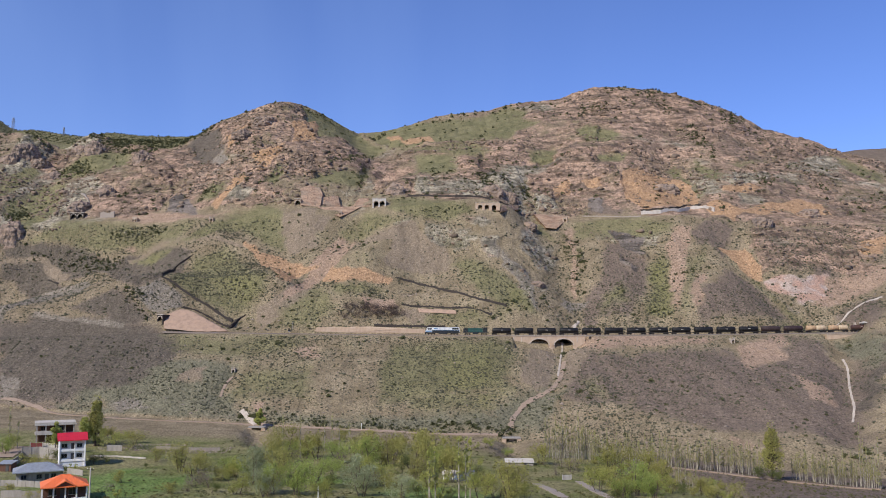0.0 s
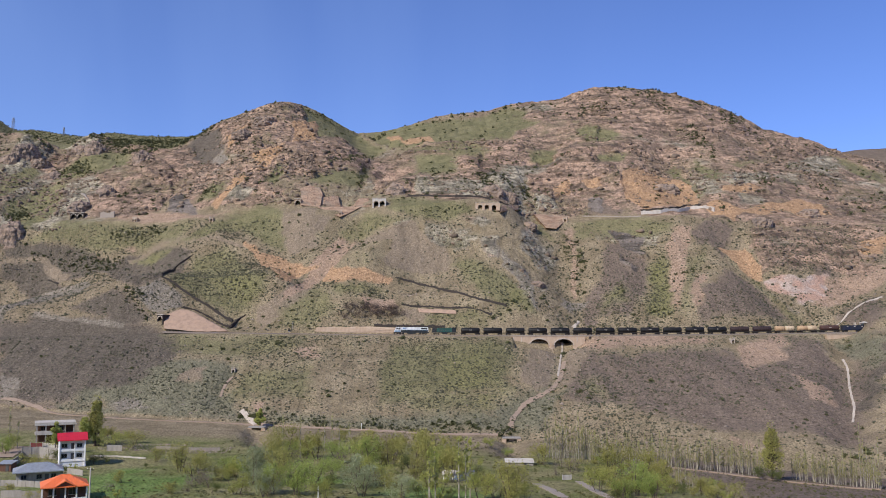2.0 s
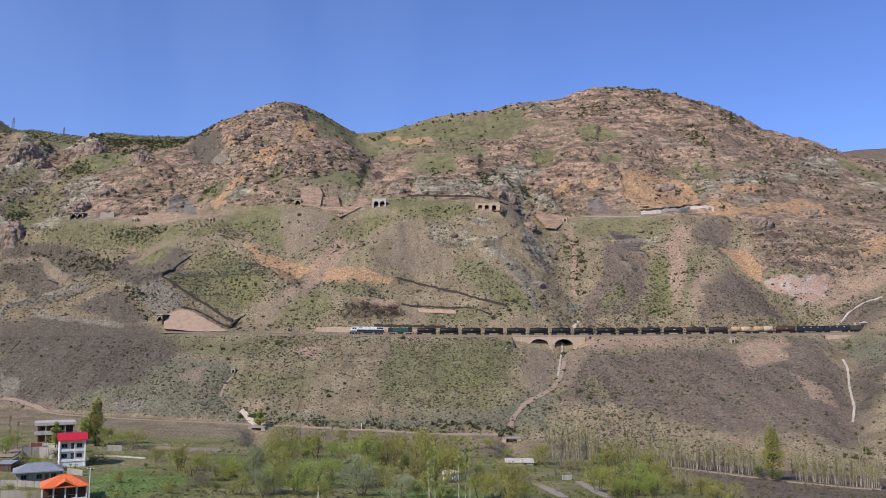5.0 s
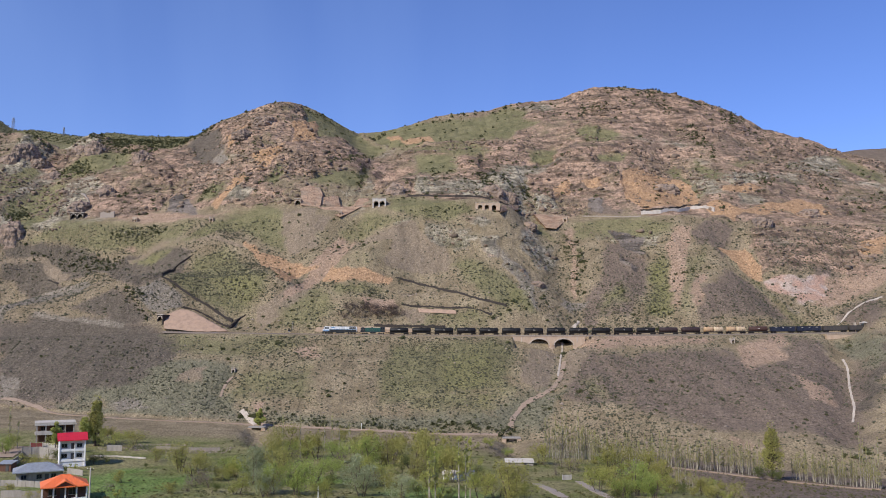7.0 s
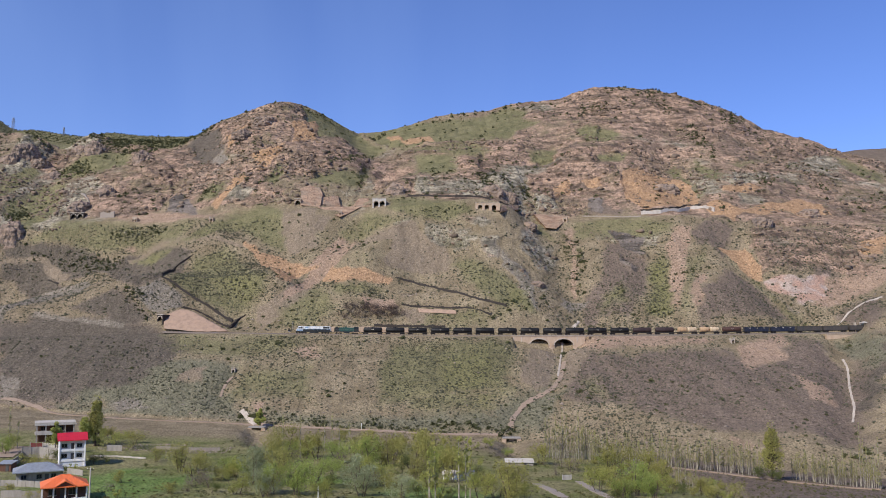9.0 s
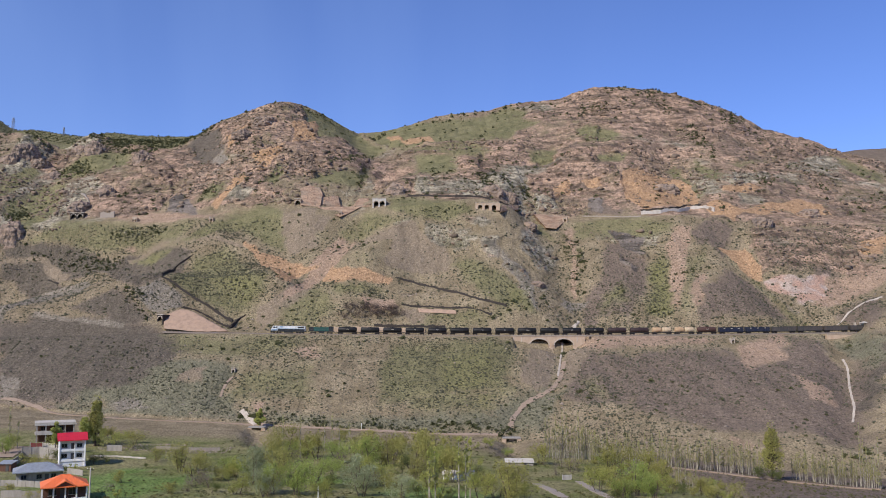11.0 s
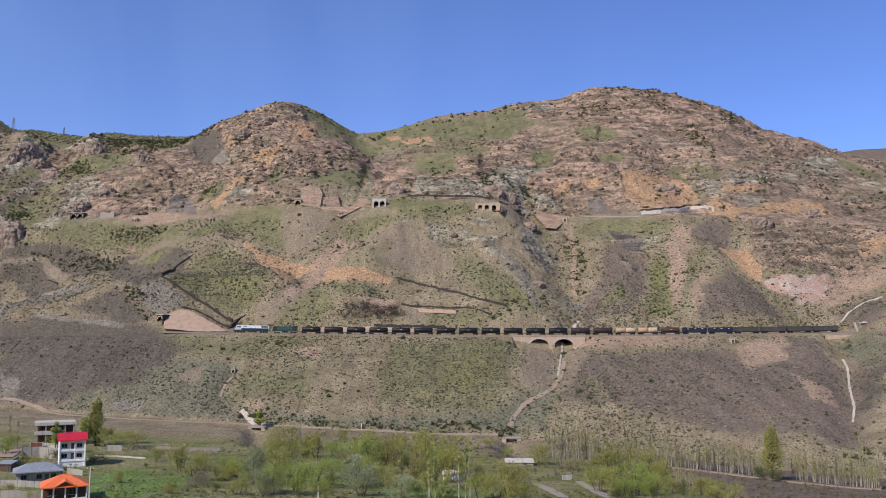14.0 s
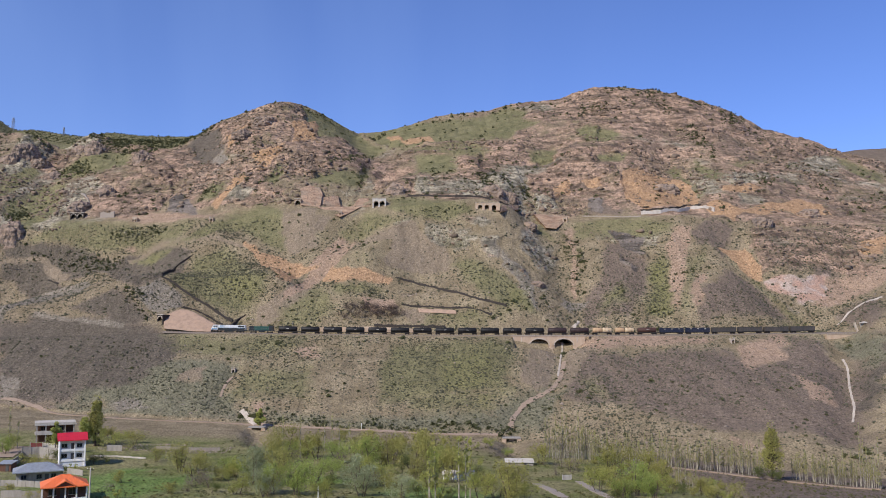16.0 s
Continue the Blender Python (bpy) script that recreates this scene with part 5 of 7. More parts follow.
def slab(name, corners, thick, material, label, category, group="", bulge=0.0):
    """A sprayed or built face given by its corners, thickened into the hill, with a rough skin."""
    bm = B()
    pts = np.array(corners)
    fit = np.stack([np.ones(len(pts)), pts[:, 0], pts[:, 2]], -1)
    flat = fit @ np.linalg.lstsq(fit, pts[:, 1], rcond=None)[0]
    flat -= 0.4 * max(0.0, float((flat - pts[:, 1]).max()))
    front = [Vector((c[0], f, c[2])) for c, f in zip(corners, flat)]
    mid = sum(front, Vector()) / len(front)
    fine = []
    for p, q in zip(front, front[1:] + front[:1]):
        n = max(1, int((q - p).length / 2.5))
        fine += [p.lerp(q, k / n) for k in range(n)]
    rng = random.Random(int(mid.x * 7 + mid.y))
    rings = []
    for f, lift in ((1.0, 0.0), (0.72, 0.5), (0.4, 0.85)):
        rings.append([bm.verts.new(mid.lerp(p, f) + Vector((0, -bulge * lift + rng.uniform(-0.12, 0.12) * (f < 1), rng.uniform(-0.15, 0.15)))) for p in fine])
    hub = bm.verts.new(mid + Vector((0, -bulge, 0)))
    back = [bm.verts.new(p + Vector((0, thick, -0.4))) for p in fine]
    n = len(fine)
    for k in range(n):
        j = (k + 1) % n
        for r0, r1 in zip(rings, rings[1:]):
            bm.faces.new((r0[k], r0[j], r1[j], r1[k]))
        bm.faces.new((rings[-1][k], rings[-1][j], hub))
        bm.faces.new((rings[0][j], rings[0][k], back[k], back[j]))
    bm.faces.new(back[::-1])
    bmesh.ops.recalc_face_normals(bm, faces=bm.faces)
    return tagged(part(name, bm, material), label, category, group)


def face_on(path, lift):
    """Corners of a face on the hill, brought forward by lift metres."""
    return [(x * (y - lift) / y, y - lift, ground_z(x, y) * (y - lift) / y) for x, y in path]


slab("retaining_wall", [(-157.6, 483.5, 5.7), (-160.3, 490.1, 12.3), (-156.8, 494.2, 15.6), (-152.7, 498.6, 17.4), (-147.4, 498.9, 16.4), (-122.4, 486.2, 4.3), (-138.6, 483.3, 4.1)], 9, M_SHOTCRETE,
     "smooth pink sprayed-concrete wall beside the railway", "retaining wall", "pink retaining walls", 0.6)
FACES_WEST = (
    ([(-103.2, 612.2, 96.5), (-107.4, 633.8, 112.8), (-101.5, 639.1, 116.3), (-93.5, 637.3, 114.3), (-90.1, 632.6, 107.8), (-89.4, 611.3, 95.5)], "weathered pink cut rock face above the upper line"),
    ([(-99.5, 609.8, 94.8), (-97.2, 623.9, 103.4), (-79.4, 635.2, 107.8), (-76.1, 626.6, 97.9)], "pale pink cut rock facing above the upper line"),
    ([(-91.0, 610.6, 95.0), (-58.9, 609.0, 95.1), (-66.0, 599.9, 89.2), (-72.5, 594.5, 85.2), (-79.5, 596.0, 88.2)], "pink masonry retaining wall under the upper line"),
    ([(-65.7, 612.0, 95.6), (-63.9, 634.5, 105.1), (-56.3, 634.4, 106.0), (-52.9, 606.3, 94.7)], "pale pink cut rock facing beside a tunnel"),
)
FACES_EAST = (
    ([(67.6, 625.7, 92.2), (92.7, 631.1, 91.7), (89.5, 618.3, 85.7), (81.3, 604.5, 78.5), (73.7, 605.2, 79.0)], "pink masonry retaining wall at a ravine"),
    ([(41.5, 594.0, 93.6), (56.5, 628.4, 99.0), (55.5, 622.2, 94.7), (39.5, 577.3, 87.0)], "pale pink masonry wall at a gallery"),
    ([(-14.9, 506.2, 18.0), (7.8, 499.5, 16.6), (7.8, 497.2, 14.5), (-14.1, 502.5, 15.6)], "long pink concrete-faced wall on the green slope"),
    ([(-72.1, 486.5, 6.4), (-41.5, 486.5, 7.0), (-10.3, 486.5, 5.4), (-10.3, 486.5, 1.9), (-73.3, 486.5, 2.6)], "low pink retaining wall behind the track"),
)
for face, lab in FACES_WEST + FACES_EAST:
    slab("retaining_wall", face, 9, M_SHOTCRETE if "concrete" in lab else M_MASONRY if "track" in lab else M_CUTROCK, lab, "retaining wall", "pink retaining walls", 0.4)


def run_wall(path, height, thick, material, label, stones=0.0, sink=1.5, group="dark slope walls", category="wall"):
    """A wall that follows the ground; with stones, an uneven course of blocks lies along its top."""
    pts = []
    for (x0, y0), (x1, y1) in zip(path, path[1:]):
        n = max(1, int(math.hypot(x1 - x0, y1 - y0) / 2.0))
        pts += [(x0 + (x1 - x0) * k / n, y0 + (y1 - y0) * k / n) for k in range(n)]
    pts.append(path[-1])
    w = empty("slope_wall", Matrix.Identity(4), label, category, group)
    bm = B()
    rings = []
    zs = [ground_z(x, y - 0.6) for x, y in pts]
    zs = [sum(zs[max(0, k - 2):k + 3]) / len(zs[max(0, k - 2):k + 3]) for k in range(len(zs))]
    for k, (x, y) in enumerate(pts):
        x0, y0 = pts[max(0, k - 1)]
        x1, y1 = pts[min(len(pts) - 1, k + 1)]
        d = Vector((x1 - x0, y1 - y0)).normalized()
        nx, ny = -d.y * thick / 2, d.x * thick / 2
        z, h = zs[k], height * (1 + 0.16 * math.sin(k * 1.7) + 0.1 * math.sin(k * 0.43))
        rings.append([bm.verts.new(p) for p in ((x + nx, y + ny, z - sink), (x - nx, y - ny, z - sink), (x - nx, y - ny, z + h), (x + nx, y + ny, z + h))])
    for r0, r1 in zip(rings, rings[1:]):
        for k in range(4):
            bm.faces.new((r0[k], r0[(k + 1) % 4], r1[(k + 1) % 4], r1[k]))
    bm.faces.new(rings[0][::-1])
    bm.faces.new(rings[-1])
    bmesh.ops.recalc_face_normals(bm, faces=bm.faces)
    part("wall_core", bm, material, w)
    if stones:
        rng = random.Random(int(path[0][0] * 10))
        for k, ((x, y), z) in enumerate(zip(pts, zs)):
            s = stones * rng.uniform(0.7, 1.2)
            h = height * (1 + 0.16 * math.sin(k * 1.7) + 0.1 * math.sin(k * 0.43))
            o = part("coping_stone", box(B(), 0, 0, 0, s * 1.7, s, s * 0.7, s * 0.12), material, w)
            o.matrix_basis = pose(x, y, z + h + s * 0.25, rng.uniform(-9, 9), rng.uniform(-9, 9), rng.uniform(0, 180))
    return w


def make_embankment_wall():
    x0, x1 = 213.1, 227.4
    w = empty("retaining_wall", Matrix.Translation((0, TRACK_Y, 0)), "patched pink stone wall under the railway at a gully", "retaining wall", "pink retaining walls")
    part("wall_face", prism(B(), [(x0, 2.6), (x0, -3), (x0 + 5, -6), (x1, -6), (x1, 2.4)], -5.6, -2.8), M_MASONRY, w)
    part("coping", box(B(), (x0 + x1) / 2, -5.5, 2.6, x1 - x0, 0.6, 0.25, 0.03), M_RING, w)
    part("rubble_face", prism(B(), [(x0 + 2, -1.2), (x0 + 4, -5), (x1 - 0.5, -6), (x1 - 0.5, -0.8), (x0 + 8, -0.4)], -5.85, -5.5), M_PALESTONE, w, "pale rubble patch")


make_embankment_wall()
for path, h, lab in (
    ([(-169.9, 581.3), (-175.0, 577.2), (-181.1, 571.7), (-171.2, 517.5)], 1.5, "dark drystone wall climbing a bare spur"),
    ([(-171.2, 517.5), (-154.8, 512.2), (-139.4, 506.9), (-123.5, 501.2)], 1.6, "long dark drystone wall running down to the railway"),
    ([(-122.5, 494.4), (-121.4, 501.0), (-119.4, 504.1), (-115.8, 506.5)], 1.5, "short dark drystone wall above the railway"),
    ([(-154.2, 501.0), (-146.2, 501.7), (-135.5, 500.1), (-122.9, 493.2)], 1.1, "dark stone coping along a pink wall"),
    ([(-30.3, 535.2), (-18.6, 535.5), (-5.4, 527.0), (8.1, 515.2), (21.0, 504.3), (37.2, 499.7)], 1.4, "long dark avalanche wall across a green slope"),
    ([(-24.7, 509.0), (-8.0, 507.6), (7.9, 501.5), (28.1, 495.3)], 1.2, "dark stone coping above a pink wall"),
    ([(-39.6, 490.9), (-20.8, 491.6), (1.0, 490.5)], 1.5, "dark stone wall behind the track"),
    ([(-27.7, 625.0), (-9.7, 619.1), (9.6, 610.2), (34.4, 609.4)], 1.5, "dark avalanche gallery edge on the upper line"),
    ([(40.4, 599.1), (56.4, 632.7)], 1.2, "dark wall edge beside the upper gallery"),
    ([(145.9, 621.2), (160.8, 620.0), (174.2, 628.9), (186.4, 641.3), (196.1, 638.8)], 1.2, "dark stone coping above a whitewashed wall"),
    ([(-283.4, 609.4), (-273.0, 602.9)], 1.0, "short dark stone wall on a dry slope"),
    ([(-318.5, 616.3), (-305.1, 616.4)], 0.8, "short dark stone wall on a dry slope"),
):
    run_wall(path, h, 0.8, M_DARKSTONE, lab, 0.45)


for path, h, lab in (
    ([(144.6, 615.8), (158.5, 614.3), (174.3, 622.8), (186.2, 634.6), (195.8, 632.2), (199.4, 619.3)], 2.4, "whitewashed long wall under the upper line"),
    ([(104.1, 629.4), (123.5, 619.2), (143.2, 609.5)], 0.8, "pale low stone wall under the upper line"),
    ([(-292.0, 663.4), (-279.5, 665.8)], 1.6, "pale broken wall beside a collapsed gallery"),
    ([(-296.4, 688.4), (-285.0, 674.6), (-279.2, 665.0), (-279.9, 658.2), (-279.6, 651.1)], 1.6, "pale stepped stone wall beside a collapsed gallery"),
    ([(-261.1, 642.5), (-249.8, 640.6)], 4.0, "pale patch of masonry on the upper line"),
):
    run_wall(path, h, 0.8, M_WHITEWASH if "white" in lab else M_PALESTONE, lab, 0.4, 1.5, "pale slope walls")


def make_portal(place, width, height, arches, label, material=M_CONCRETE, turn=0.0, deep=5.0):
    """A tunnel mouth or gallery front: a block with arched openings and a near-black panel behind for their inner
    shade.
    """
    p = empty("tunnel_portal", pose(*place, 0, 0, turn), label, "tunnel portal", "tunnel portals")
    part("front_wall", prism(B(), arch_outline(-width / 2, width / 2, height, -2.5, [(cx, r, s, r) for cx, r, s in arches]), -0.5, deep), material, p)
    for cx, r, s in arches:
        arch_ring(cx, r, s, r, 0.4, -0.62, -0.3, M_RING, p, n=9)
        part("shade_panel", box(B(), cx, deep - 0.25, (s + r) / 2 - 1, r * 2.1, 0.3, s + r + 3), M_VOID, p, "black panel for the shade inside")
    part("cornice", box(B(), 0, -0.2, height + 0.15, width + 0.5, 1.0, 0.3, 0.04), M_RING, p)
    return p


make_portal((-105.9, 614.0, 97.2), 5.0, 4.3, [(0, 1.8, 1.4)], "dark single tunnel mouth with a masonry front", M_CUTROCK)
make_portal((-45.9, 605.2, 94.9), 9.6, 5.6, [(-2.2, 1.7, 1.9), (2.2, 1.7, 1.9)], "twin-arched pale concrete tunnel gallery front", M_SLAB)
make_portal((31.1, 586.6, 91.3), 17.0, 2.7, [(-5.2, 1.4, 0.3), (-0.6, 1.4, 0.2), (4.4, 1.4, 0.0)], "three-arched pale pink avalanche gallery", M_MASONRY, -3)
make_portal((-161.5, 488.1, 10.3), 4.5, 3.4, [(0, 1.5, 1.0)], "small dark tunnel mouth beside a pink wall", M_DARKSTONE, -25)
make_portal((-230.0, 628.7, 87.1), 3.6, 2.6, [(-0.9, 0.55, 1.0), (0.9, 0.55, 1.0)], "small ruined stone gallery on a dry slope", M_MASONRY)
make_portal((-169.2, 616.0, 85.8), 2.8, 2.4, [(0, 0.7, 0.9)], "small stone opening on a dry slope", M_MASONRY)
make_portal((89.5, 618.5, 85.7), 3.4, 3.6, [(0, 0.6, 1.4)], "small arched niche in a masonry wall", M_MASONRY)
make_portal((-72.7, 595.5, 87.4), 2.0, 2.4, [(0, 0.5, 1.0)], "small arched drain in a masonry wall", M_MASONRY, 0, 2.5)
make_portal((155.3, 458.5, -1.8), 1.9, 2.1, [(0, 0.55, 0.8)], "small pale drain opening below the track", M_RING, 0, 2.5)
make_portal((-105.0, 430.2, -16.0), 1.8, 1.3, [(0, 0.55, 0.1)], "small pale stone culvert mouth on the slope", M_RING, 0, 2.5)
make_portal((-280.0, 645.5, 93.0), 11.0, 3.0, [(-2.8, 1.9, 0.2), (2.4, 1.9, 0.2)], "collapsed dark gallery with pale rubble", M_DARKSTONE, -4)


def make_east_portal():
    """The tunnel out of which the train comes."""
    px = 234.7
    p = empty("tunnel_portal", Matrix.Translation((px, TRACK_Y, rail_z(px))), "railway tunnel mouth with slanted concrete wing walls", "tunnel portal", "tunnel portals")
    part("side_wall", box(B(), 6.0, 3.4, 1.4, 9, 1.0, 6.4, 0.05), M_CONCRETE, p)
    part("roof_slab", prism(B(), [(1.0, 4.7), (1.0, 5.2), (3.5, 5.7), (9.0, 7.9), (9.0, 7.2), (3.5, 5.1)], -4.2, 4.2), M_SLAB, p)
    part("wing_wall", prism(B(), [(-0.4, -1), (-2.4, 5.2), (-1.3, 5.2), (0.8, -1)], 3.2, 4.3), M_RING, p)
    # near-black slab added inside the mouth in place of its shade
    part("shade_panel", box(B(), 26, 0, 2.2, 24, 5.6, 0.3), M_VOID, p)


make_east_portal()


# ---- paths, chutes and the lower road ----
def ribbon(name, path, width, lift, material, label, category, wobble=0.25):
    """A strip that lies on the ground."""
    pts = []
    for (x0, y0), (x1, y1) in zip(path, path[1:]):
        n = max(1, int(math.hypot(x1 - x0, y1 - y0) / 1.5))
        pts += [(x0 + (x1 - x0) * k / n, y0 + (y1 - y0) * k / n) for k in range(n)]
    pts.append(path[-1])
    pa = np.array(pts)
    if len(pa) > 12:
        k = np.ones(7) / 7
        pad = np.pad(pa, ((3, 3), (0, 0)), mode="edge")
        pa = np.stack([np.convolve(pad[:, 0], k, "valid"), np.convolve(pad[:, 1], k, "valid")], -1)
    rng = random.Random(len(pa))
    bm, rings = B(), []
    for k, (x, y) in enumerate(pa):
        x0, y0 = pa[max(0, k - 1)]
        x1, y1 = pa[min(len(pa) - 1, k + 1)]
        d = Vector((x1 - x0, y1 - y0)).normalized()
        w = width / 2 * (1 + rng.uniform(-wobble, wobble))
        l, r = (x - d.y * w, y + d.x * w), (x + d.y * w, y - d.x * w)
        zl, zr, zc = ground_z(*l), ground_z(*r), ground_z(x, y)
        rings.append([bm.verts.new(q) for q in ((*l, zl - 0.6), (*l, zl + lift), (x, y, zc + lift * 1.1), (*r, zr + lift), (*r, zr - 0.6))])
    for r0, r1 in zip(rings, rings[1:]):
        for k in range(4):
            bm.faces.new((r0[k], r0[k + 1], r1[k + 1], r1[k]))
    bmesh.ops.recalc_face_normals(bm, faces=bm.faces)
    return tagged(part(name, bm, material), label, category, kind="structure")


ribbon("path", [(-209.3, 407.2), (-189.5, 399.7), (-170.6, 386.9), (-134.7, 378.7), (-85.2, 379.0), (-64.5, 373.8), (-39.7, 370.4), (-20.2, 368.4), (3.8, 365.2), (27.8, 367.6)], 1.8, 0.3, M_DIRT, "pale dirt road along the foot of the slope", "road")
ribbon("path", [(63.4, 299.1), (71.0, 290.3), (82.9, 285.9), (92.0, 279.9), (111.0, 264.9), (120.6, 259.7), (130.2, 256.2)], 2.4, 0.3, M_DIRT, "pale dirt path beside the poplars", "path")
ribbon("stone_chute", [(205.8, 441.9), (202.6, 429.8), (190.8, 404.2), (178.2, 373.5), (168.3, 355.3)], 1.0, 0.3, M_RING, "pale stone-lined drainage chute", "chute", 0.3)
ribbon("stone_chute", [(227.7, 495.6), (245.0, 509.2), (255.1, 513.0), (267.8, 517.2)], 0.9, 0.5, M_RING, "pale stone-lined drainage chute", "chute")
ribbon("stone_chute", [(76.4, 501.9), (78.2, 505.0), (80.9, 509.1)], 1.6, 0.5, M_RING, "whitish stone chute above the bridge", "chute", 0.45)
ribbon("stone_chute", [(68.0, 485.8), (60.5, 444.3), (56.6, 424.3)], 0.9, 0.35, M_RING, "pale stony channel below the bridge", "chute", 0.3)
ribbon("path", [(63.4, 448.3), (57.6, 423.0), (51.2, 408.4), (40.3, 399.8), (34.1, 391.6), (30.0, 380.9), (29.5, 374.3)], 2.2, 0.25, M_DIRT, "pinkish eroded dirt channel", "path", 0.3)
ribbon("path", [(-103.2, 427.4), (-105.9, 419.2), (-106.4, 414.4), (-104.9, 406.1)], 1.2, 0.25, M_DIRT, "narrow dirt channel", "path")
ribbon("stone_chute", [(-90.9, 390.0), (-86.5, 384.4), (-81.7, 377.7)], 2.2, 0.4, M_RING, "pale concrete flume down to the road", "chute", 0.08)
ribbon("path", [(24.4, 232.0), (26.8, 216.1), (28.3, 198.9)], 2.2, 0.2, M_PALESTONE, "pale garden track", "path")
ribbon("path", [(37.5, 242.8), (38.1, 221.0), (39.0, 200.5)], 2.2, 0.2, M_PALESTONE, "pale garden track", "path")
ribbon("path", [(-133.8, 262.2), (-136.5, 274.4), (-139.1, 286.9)], 6.0, 0.2, M_DIRT, "pale dirt yard ramp", "path", 0.1)


def make_culvert(place, width, label):
    c = empty("culvert", pose(*place), label, "culvert", "culverts under the road")
    part("deck", box(B(), 0, 0.5, 0.25, width + 3, 4.5, 0.5, 0.04), M_CONCRETE, c, "grey concrete deck")
    for s in (-1, 1):
        part("abutment", prism(B(), [(s * width / 2, 0), (s * width / 2, -3.5), (s * (width / 2 + 2.2), -3.5), (s * (width / 2 + 1.6), 0)], -1.6, 2.4), M_MASONRY, c, "pink masonry abutment")
    part("cross_wall", box(B(), 0, 0.6, -0.55, width, 0.5, 1.2), M_MASONRY, c)
    # added black panel closes the passage and stands for the shade within
    part("culvert_shade", box(B(), 0, 2.3, -2, width + 0.3, 0.3, 4), M_VOID, c, "black panel for the shade inside the culvert")
    return c


make_culvert((28.8, 364.8, -41.7), 4.6, "small pink masonry culvert with concrete deck")
make_culvert((-79.0, 367.5, -37.5), 4.0, "small pink and grey masonry culvert")


# ---- houses in the valley ----
def site(spot_xy, lower=0.0):
    x, y = spot_xy
    return (x, y, ground_z(x, y) - lower)


def window(parent, x, y, z, w, h, panes=2):
    """A window on a front facing -y: dark glass, frame and sill."""
    f = B()
    for s in (-1, 1):
        box(f, x + s * w / 2, y - 0.03, z, 0.08, 0.1, h + 0.08)
        box(f, x, y - 0.03, z + s * h / 2, w + 0.08, 0.1, 0.08)
    for k in range(1, panes):
        box(f, x - w / 2 + w * k / panes, y - 0.02, z, 0.07, 0.08, h)
    win = part("window", f, M_FRAME, parent)
    for k in range(panes):
        part("pane", box(B(), x - w / 2 + w * (k + 0.5) / panes, y - 0.01, z, w / panes - 0.1, 0.03, h - 0.08), M_GLASS, win)
    part("sill", box(B(), x, y - 0.1, z - h / 2 - 0.08, w + 0.25, 0.25, 0.07), M_SLAB, win)


def make_white_house():
    x, y, z = site((-106.8, 250.0), 0.1)
    h = empty("house", pose(x, y, z, 0, 0, 26), "white two-storey house with a red metal roof", "house", "village houses")
    W, D = 7.0, 6.6
    part("wall_body", box(B(), 0, D / 2, 3.95, W - 0.2, D - 1.2, 7.9), M_WALLWHITE, h)
    for s in (-1, 1):
        part("side_wall", box(B(), s * (W / 2 - 0.12), D / 2 - 0.6, 3.8, 0.26, D + 0.1, 7.7, 0.02), M_WALLWHITE, h)
    part("plinth", prism(B(), [(-W / 2, 1.6), (-W / 2, -1.2), (W / 2 + 0.4, -2.4), (W / 2 + 0.2, 1.6)], -0.3, 0.6), M_WALLWHITE, h, "white rendered terrace wall")
    for zf in (1.75, 4.6):
        b = part("balcony", box(B(), 0, 0.2, zf, W - 0.3, 1.4, 0.2, 0.02), M_WALLWHITE, h)
        part("parapet", box(B(), -1.2 if zf < 3 else 0, -0.42, zf + 0.35, W - (3.0 if zf < 3 else 0.4), 0.14, 0.5, 0.02), M_WALLWHITE, b)
        for wx in (-2.1, 1.9):
            window(h, wx, 0.6, zf + 1.45, 1.4, 1.0)
        part("door", box(B(), 0.05, 0.57, zf + 1.15, 0.85, 0.1, 2.0, 0.02), M_FRAME, h, "dark front door")
    for px in (-W / 2 + 0.3, 0.6, W / 2 - 0.3):
        part("column", box(B(), px, -0.38, 4.7, 0.28, 0.28, 6.0, 0.02), M_WALLWHITE, h)
    roof = part("roof", prism(B(), [(0, 0), (0, 0.12), (-1, 0.12), (-1, 0)], 0, 0.01), M_ROOFRED, h)
    bm = B()
    for side in (-1, 1):
        y0, y1 = (-1.1, D / 2) if side < 0 else (D + 0.9, D / 2)
        q = [bm.verts.new(p) for p in ((-W / 2 - 0.55, y0, 7.75), (W / 2 + 0.55, y0, 7.75), (W / 2 + 0.55, y1, 9.5), (-W / 2 - 0.55, y1, 9.5))]
        u = [bm.verts.new(v.co - Vector((0, 0, 0.14))) for v in q]
        bm.faces.new(q), bm.faces.new(u[::-1])
        for k in range(4):
            bm.faces.new((q[k], u[k], u[(k + 1) % 4], q[(k + 1) % 4]))
    bmesh.ops.recalc_face_normals(bm, faces=bm.faces)
    old = roof.data
    bm.to_mesh(old)
    bm.free()
    for k in range(14):
        rx = -W / 2 - 0.4 + k * (W + 0.8) / 13
        part("roof_seam", rod(B(), (rx, -1.1, 7.78), (rx, D / 2, 9.53), 0.035, 5), M_ROOFRED, roof)
    for s in (-1, 1):
        bm = B()
        tri = [(-0.1, 7.9), (D + 0.1, 7.9), (D / 2, 9.35)]
        va = [bm.verts.new((s * (W / 2 - 0.2), a, b)) for a, b in tri]
        vb = [bm.verts.new((s * (W / 2), a, b)) for a, b in tri]
        bm.faces.new(va), bm.faces.new(vb[::-1])
        for k in range(3):
            bm.faces.new((va[k], vb[k], vb[(k + 1) % 3], va[(k + 1) % 3]))
        bmesh.ops.recalc_face_normals(bm, faces=bm.faces)
        part("gable_wall", bm, M_WALLWHITE, h)
